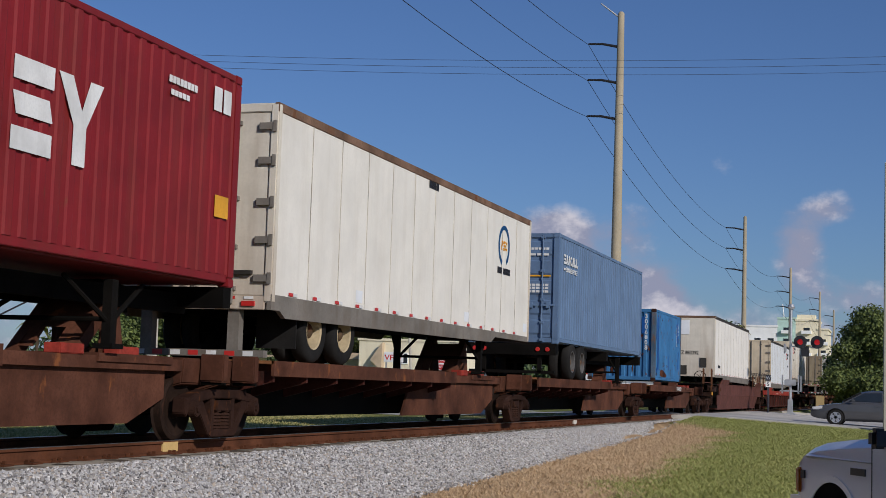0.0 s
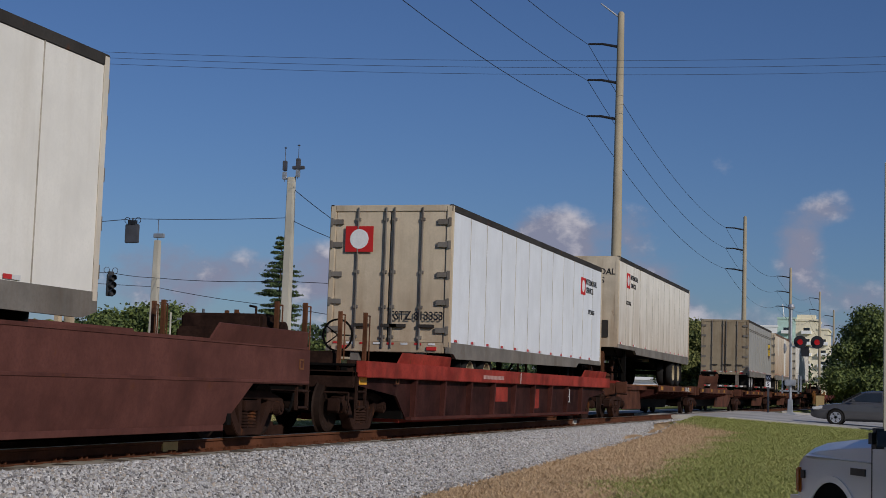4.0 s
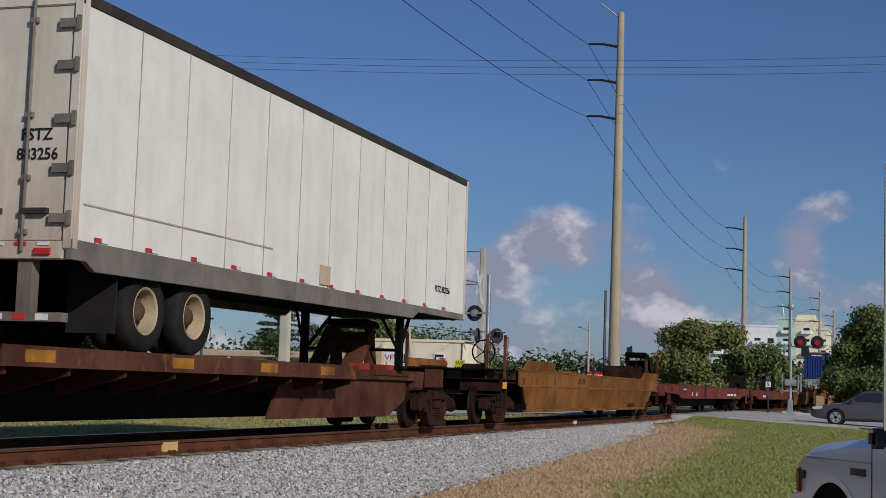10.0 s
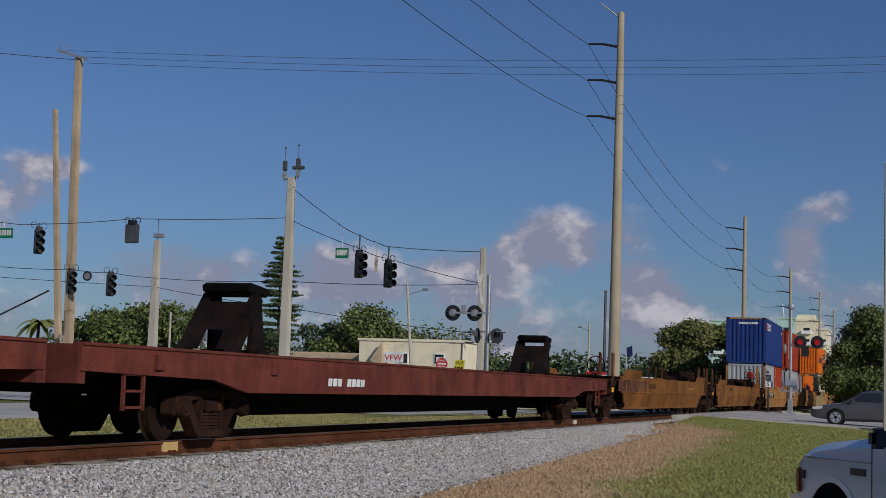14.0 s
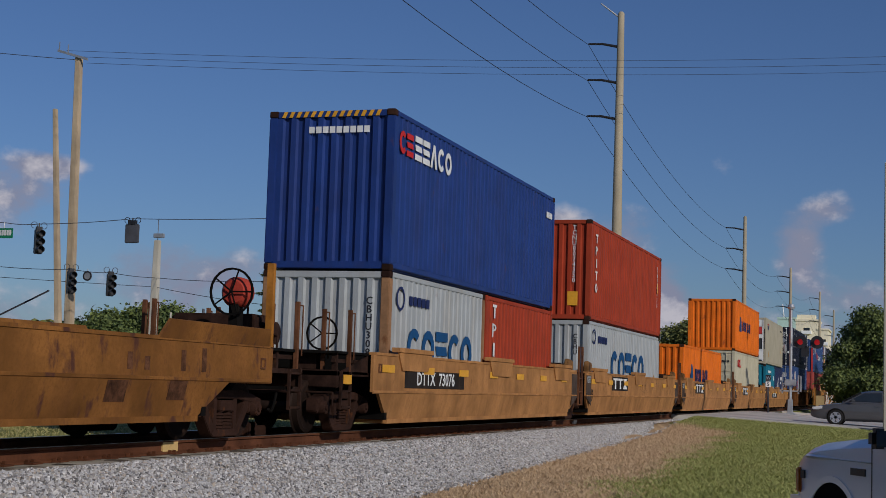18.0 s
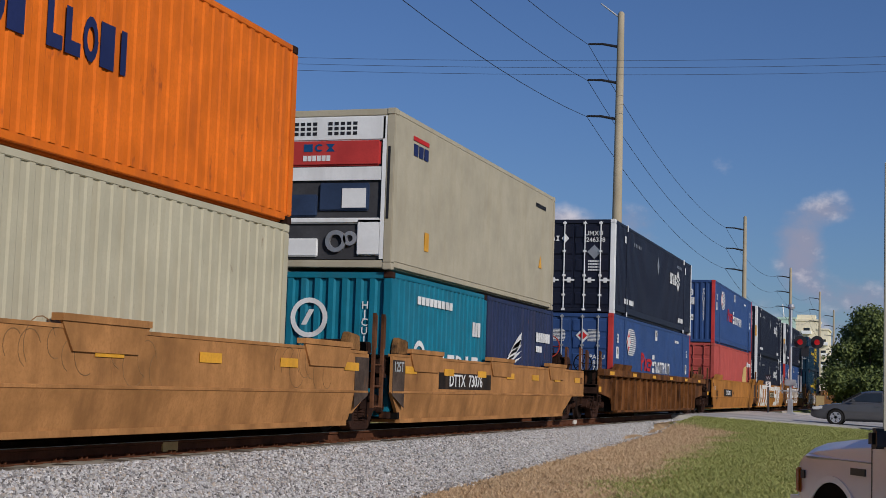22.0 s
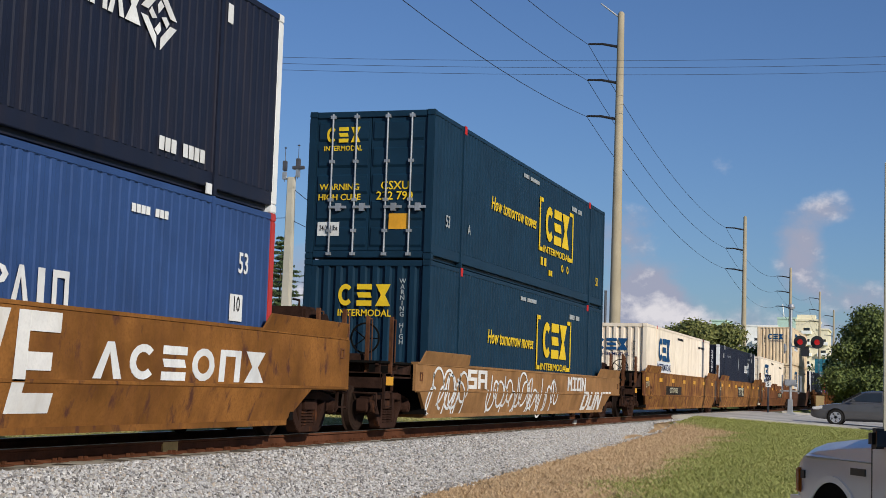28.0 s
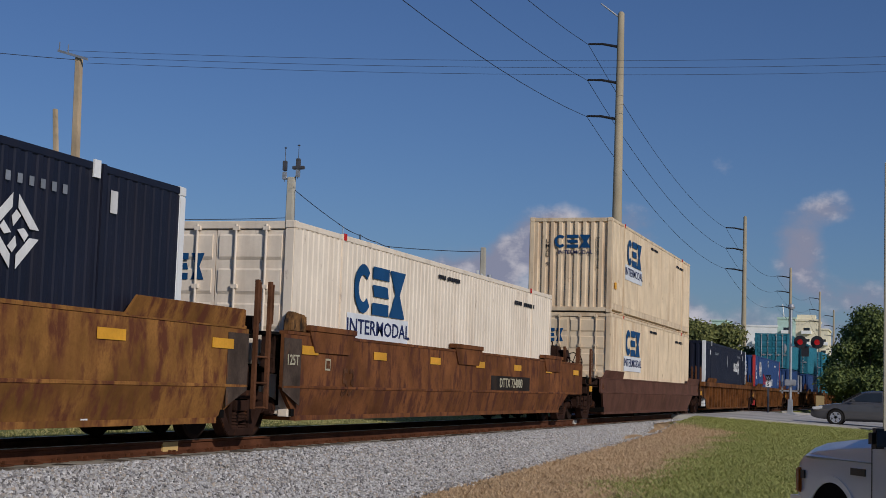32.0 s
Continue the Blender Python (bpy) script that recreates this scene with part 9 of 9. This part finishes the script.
# ---- road vehicles ----
tyre = rubber
car_grey = mat("grey_car_paint", (0.10, 0.10, 0.105), 0.2, 0.3, var=0.04, bump=0)
truck_silver = mat("silver_truck_paint", (0.82, 0.82, 0.83), 0.22, 0.15, var=0.03, scale=0.7, bump=0)
alloy = mat("bright_alloy", (0.60, 0.60, 0.61), 0.3, 0.8, var=0.05, bump=0)
lamp_glass = mat("headlamp_glass", (0.55, 0.55, 0.55), 0.08, bump=0)
amber = mat("amber_lens", (0.55, 0.14, 0.01), 0.2, bump=0)


def shell(sections, m_name):
    """A body through cross sections: each is (y, [(x, z) ...]); used with the length along y."""
    g = Geo()
    g.rows([[(x, y, z) for x, z in pts] for y, pts in sections])
    n = len(g.v) - len(sections) * len(sections[0][1])
    k = len(sections[0][1])
    g.f.append(tuple(range(n, n + k)))
    g.f.append(tuple(reversed(range(len(g.v) - k, len(g.v)))))
    return g


def half_round(w, z0, z1, crown_in=0.12, zmid=None):
    """A body section: sill, waist, shoulder and top, mirrored."""
    zm = zmid if zmid is not None else (z0 + z1) / 2
    r = [(w * 0.90, z0), (w, z0 + 0.12), (w, zm), (w * 0.985, z1 - 0.10), (w * (1 - crown_in), z1 - 0.02), (w * 0.5, z1)]
    return [(-x, z) for x, z in r] + [(x, z) for x, z in reversed(r)]


def road_wheel(parent, x, y, z, r, s, name="wheel"):
    w = part(name, Geo().turned([(x - s * 0.20, r * 0.7), (x - s * 0.19, r * 0.95), (x - s * 0.15, r), (x - s * 0.03, r), (x, r * 0.92), (x, r * 0.70), (x - s * 0.02, r * 0.66)], "x", (0, y, z), 28), tyre, parent, smooth=True)
    g = Geo().turned([(x - s * 0.01, r * 0.70), (x - s * 0.005, r * 0.66), (x - s * 0.05, r * 0.60), (x - s * 0.05, 0.0)], "x", (0, y, z), 24)
    part("rim_back", g, metal_dark, w)
    g = Geo()
    for i in range(5):
        a = 2 * math.pi * i / 5 + 0.3
        c, q = math.cos(a), math.sin(a)
        p = [(c * 0.0 - q * 0.05, q * 0.0 + c * 0.05), (c * r * 0.66 - q * 0.07, q * r * 0.66 + c * 0.07), (c * r * 0.66 + q * 0.07, q * r * 0.66 - c * 0.07), (q * 0.05, -c * 0.05)]
        g.prism([(y + u, z + v) for u, v in p], "x", min(x - s * 0.03, x - s * 0.005), max(x - s * 0.03, x - s * 0.005))
    g.ring((y, z), r * 0.62, r * 0.69, "x", (min(x - s * 0.02, x), max(x - s * 0.02, x)), 24)
    part("rim", g, alloy, w)


def sedan(at, yaw):
    """A four-door saloon; its nose points along +y of its own space."""
    c = thing("saloon_car", "dark grey four-door saloon car waiting at the crossing", "car", at=at)
    c.rotation_euler = (0, 0, radians(yaw))
    W = 0.92
    body = [(-2.50, 0.42, 0.86, .80), (-2.42, 0.28, 0.98, .90), (-1.9, 0.22, 1.03, .97), (-1.0, 0.2, 0.98, 1.0), (0.3, 0.2, 0.96, 1.0), (1.0, 0.2, 0.96, 1.0), (1.6, 0.22, 0.90, .98), (2.2, 0.26, 0.80, .92), (2.45, 0.32, 0.70, .82), (2.54, 0.40, 0.58, .70)]
    g = shell([(y, half_round(W * k, z0, z1, 0.10, 0.62)) for y, z0, z1, k in body], "body")
    part("body", g, car_grey, c, smooth=True)
    cab = [(-1.95, 0.98, 1.02, .80), (-1.3, 0.96, 1.34, .76), (-0.7, 0.95, 1.47, .73), (0.0, 0.95, 1.49, .73), (0.45, 0.95, 1.42, .75), (1.25, 0.94, 1.00, .82)]
    g = shell([(y, [(-W * k, z0), (-W * k * 0.88, z1 - 0.07), (-W * k * 0.6, z1), (W * k * 0.6, z1), (W * k * 0.88, z1 - 0.07), (W * k, z0)]) for y, z0, z1, k in cab], "cab")
    part("cabin", g, car_grey, c, smooth=True)
    for s in (-1, 1):
        for ya, yb, t0, t1 in ((-1.25, -0.45, 1.30, 1.40), (-0.36, 0.95, 1.40, 1.12)):
            p = [(ya, 1.02), (yb, 1.02), (yb - 0.02 if ya > -1 else yb, min(t1, 1.38) if ya < -1 else 1.06), (0.38 if ya > -1 else yb, 1.36 if ya > -1 else 1.38), (ya + (0.02 if ya > -1 else 0.25), 1.39 if ya > -1 else 1.30)]
            g = Geo().prism(p, "x", 0, 0.012)
            for i, v in enumerate(g.v):
                k = (v[2] - 0.95) / 0.52
                g.v[i] = (s * (W * (0.745 - 0.085 * k) + 0.008 + v[0]), v[1], v[2])
            part("side_window", g, glass, c)
        part("door_handle", Geo().box(min(s * W, s * (W + 0.02)), max(s * W, s * (W + 0.02)), -0.25, -0.07, 0.82, 0.85), car_grey, c)
        part("mirror", Geo().box(min(s * 0.80, s * 1.04), max(s * 0.80, s * 1.04), 0.72, 0.88, 0.98, 1.10), car_grey, c, bevel=0.03)
        part("headlamp", Geo().prism([(2.02, 0.66), (2.45, 0.62), (2.42, 0.74), (2.05, 0.80)], "x", min(s * 0.62, s * 0.865), max(s * 0.62, s * 0.865)), lamp_glass, c, bevel=0.02)
        part("wheel_arch", Geo().turned([(s * 0.60, 0.37), (s * 0.925, 0.37), (s * 0.925, 0.0)], "x", (0, 1.50, 0.34), 24), black, c)
        part("wheel_arch", Geo().turned([(s * 0.60, 0.37), (s * 0.925, 0.37), (s * 0.925, 0.0)], "x", (0, -1.45, 0.34), 24), black, c)
        for y in (1.50, -1.45):
            road_wheel(c, s * 0.94, y, 0.33, 0.33, s)
        part("sill", Geo().box(min(s * 0.86, s * 0.93), max(s * 0.86, s * 0.93), -1.05, 1.1, 0.18, 0.26), mat("dark_trim", (0.02, 0.02, 0.022), 0.6), c)
    part("windscreen", Geo().prism([(0.50, 1.40), (1.22, 1.02), (1.24, 1.03), (0.52, 1.415)], "x", -0.60, 0.60), glass, c)
    part("grille", Geo().box(-0.45, 0.45, 2.48, 2.55, 0.42, 0.58), sig_black, c)
    return c


def pickup(at, yaw):
    """A full-size pickup; its nose points along +y of its own space."""
    c = thing("pickup_truck", "silver full-size pickup truck parked on the verge", "pickup truck", at=at)
    c.rotation_euler = (0, 0, radians(yaw))
    W = 1.0
    hood = [(1.30, 0.55, 1.34, 1.0), (1.9, 0.52, 1.30, 1.0), (2.4, 0.50, 1.25, .985), (2.70, 0.52, 1.19, .96), (2.84, 0.56, 1.12, .93), (2.90, 0.60, 1.00, .90)]
    g = shell([(y, [(-W * k, z0), (-W * k, z1 - 0.22), (-W * k * 0.985, z1 - 0.12), (-W * k * 0.86, z1 - 0.035), (-W * k * 0.4, z1), (W * k * 0.4, z1), (W * k * 0.86, z1 - 0.035), (W * k * 0.985, z1 - 0.12), (W * k, z1 - 0.22), (W * k, z0)]) for y, z0, z1, k in hood], "hood")
    part("front_body", g, truck_silver, c, smooth=True)
    g = shell([(y, [(-W, 0.5), (-W, 1.22), (-W * .98, 1.30), (W * .98, 1.30), (W, 1.22), (W, 0.5)]) for y in (-3.0, -0.8, 1.294)], "cab_low")
    part("side_body", g, truck_silver, c, smooth=True)
    cab = [(-0.85, 1.28, 1.86, .90), (-0.5, 1.28, 1.93, .86), (0.5, 1.28, 1.92, .86), (1.25, 1.28, 1.36, .95)]
    g = shell([(y, [(-W * k * 1.06, z0), (-W * k * 0.95, z1 - 0.08), (-W * k * 0.7, z1), (W * k * 0.7, z1), (W * k * 0.95, z1 - 0.08), (W * k * 1.06, z0)]) for y, z0, z1, k in cab], "cab")
    part("cab", g, truck_silver, c, smooth=True)
    for s in (-1, 1):
        part("wheel_arch", Geo().turned([(s * 0.60, 0.49), (s * 1.004, 0.49), (s * 1.004, 0.0)], "x", (0, 2.02, 0.38), 28), black, c)
        part("wheel_lip", Geo().ring((2.02, 0.38), 0.48, 0.54, "x", (min(s * 0.98, s * 1.012), max(s * 0.98, s * 1.012)), 28, 0, 180), truck_silver, c)
        road_wheel(c, s * 0.99, 2.02, 0.40, 0.40, s)
        road_wheel(c, s * 0.99, -1.9, 0.40, 0.40, s)
        part("hood_crease", Geo().prism([(s * 0.985, 1.10), (s * 1.012, 1.085), (s * 0.985, 1.06)], "y", 1.30, 2.55), truck_silver, c)
        m = part("door_mirror", Geo().box(min(s * 1.02, s * 1.18), max(s * 1.02, s * 1.18), 0.94, 1.08, 1.22, 1.40), sig_black, c, bevel=0.04)
        part("mirror_glass", Geo().box(min(s * 1.04, s * 1.165), max(s * 1.04, s * 1.165), 0.925, 0.94, 1.24, 1.38), glass, m)
        part("mirror_arm", Geo().box(min(s * 0.95, s * 1.06), max(s * 0.95, s * 1.06), 0.98, 1.06, 1.24, 1.30), sig_black, c)
        part("door_seam", Geo().box(min(s * 0.99, s * 1.003), max(s * 0.99, s * 1.003), 1.286, 1.30, 0.55, 1.26), sig_black, c)
        part("side_badge", Geo().box(min(s * 1.0, s * 1.012), max(s * 1.0, s * 1.012), 1.40, 1.66, 0.955, 1.02), sig_black, c)
        bars(c, "badge_writing", silver, "side", 1.43, 1.63, 0.98, 1.005, 1.0125, 5) if s > 0 else None
        part("small_badge", Geo().box(min(s * 0.965, s * 0.985), max(s * 0.965, s * 0.985), 2.62, 2.69, 0.86, 0.94), sig_black, c)
        part("corner_lamp", Geo().box(min(s * 0.80, s * 0.985), max(s * 0.80, s * 0.985), 2.72, 2.80, 0.72, 0.96), amber, c, bevel=0.015)
        part("headlamp", Geo().box(min(s * 0.50, s * 0.88), max(s * 0.50, s * 0.88), 2.82, 2.915, 0.72, 1.0), lamp_glass, c, bevel=0.02)
    part("front_bumper", Geo().box(-1.0, 1.0, 2.62, 3.02, 0.48, 0.68), alloy, c, bevel=0.05)
    part("grille", Geo().box(-0.48, 0.48, 2.86, 2.93, 0.68, 1.02), alloy, c, bevel=0.03)
    part("windscreen", Geo().prism([(0.55, 1.88), (1.24, 1.40), (1.26, 1.42), (0.57, 1.90)], "x", -0.72, 0.72), glass, c)
    return c


sedan((-1.60, 64.25, 0.60), 90)
pickup((1.17, 13.09, 0.055), 31)


# ---- what moves ----
def motions():
    # wheelsets roll on the rails; they all share one action
    step, r = 0.034, 0.42
    n = int(32.0 / step) + 1
    first = WHEELSETS[0][0]
    for w, e in WHEELSETS:
        w.matrix_parent_inverse = Matrix.Translation((0, e, 0.42))
        w.location = (0, 0, 0)
        w.rotation_mode = "QUATERNION"
    walk(first, [(min(32.0, k * step), Matrix.Rotation(travelled(min(32.0, k * step)) / r, 4, "X")) for k in range(n + 1) if k == 0 or min(32.0, k * step) > (k - 1) * step])
    for w, e in WHEELSETS[1:]:
        keys = w.animation_data_create()
        keys.action = first.animation_data.action
        keys.action_slot = first.animation_data.action_slot
    for ob, u, z in TRAIN:
        walk(ob, [(t, pose(TC, u - travelled(t), z)) for t in (0.0, 8.0, 16.0, 24.0, 32.0)])


motions()
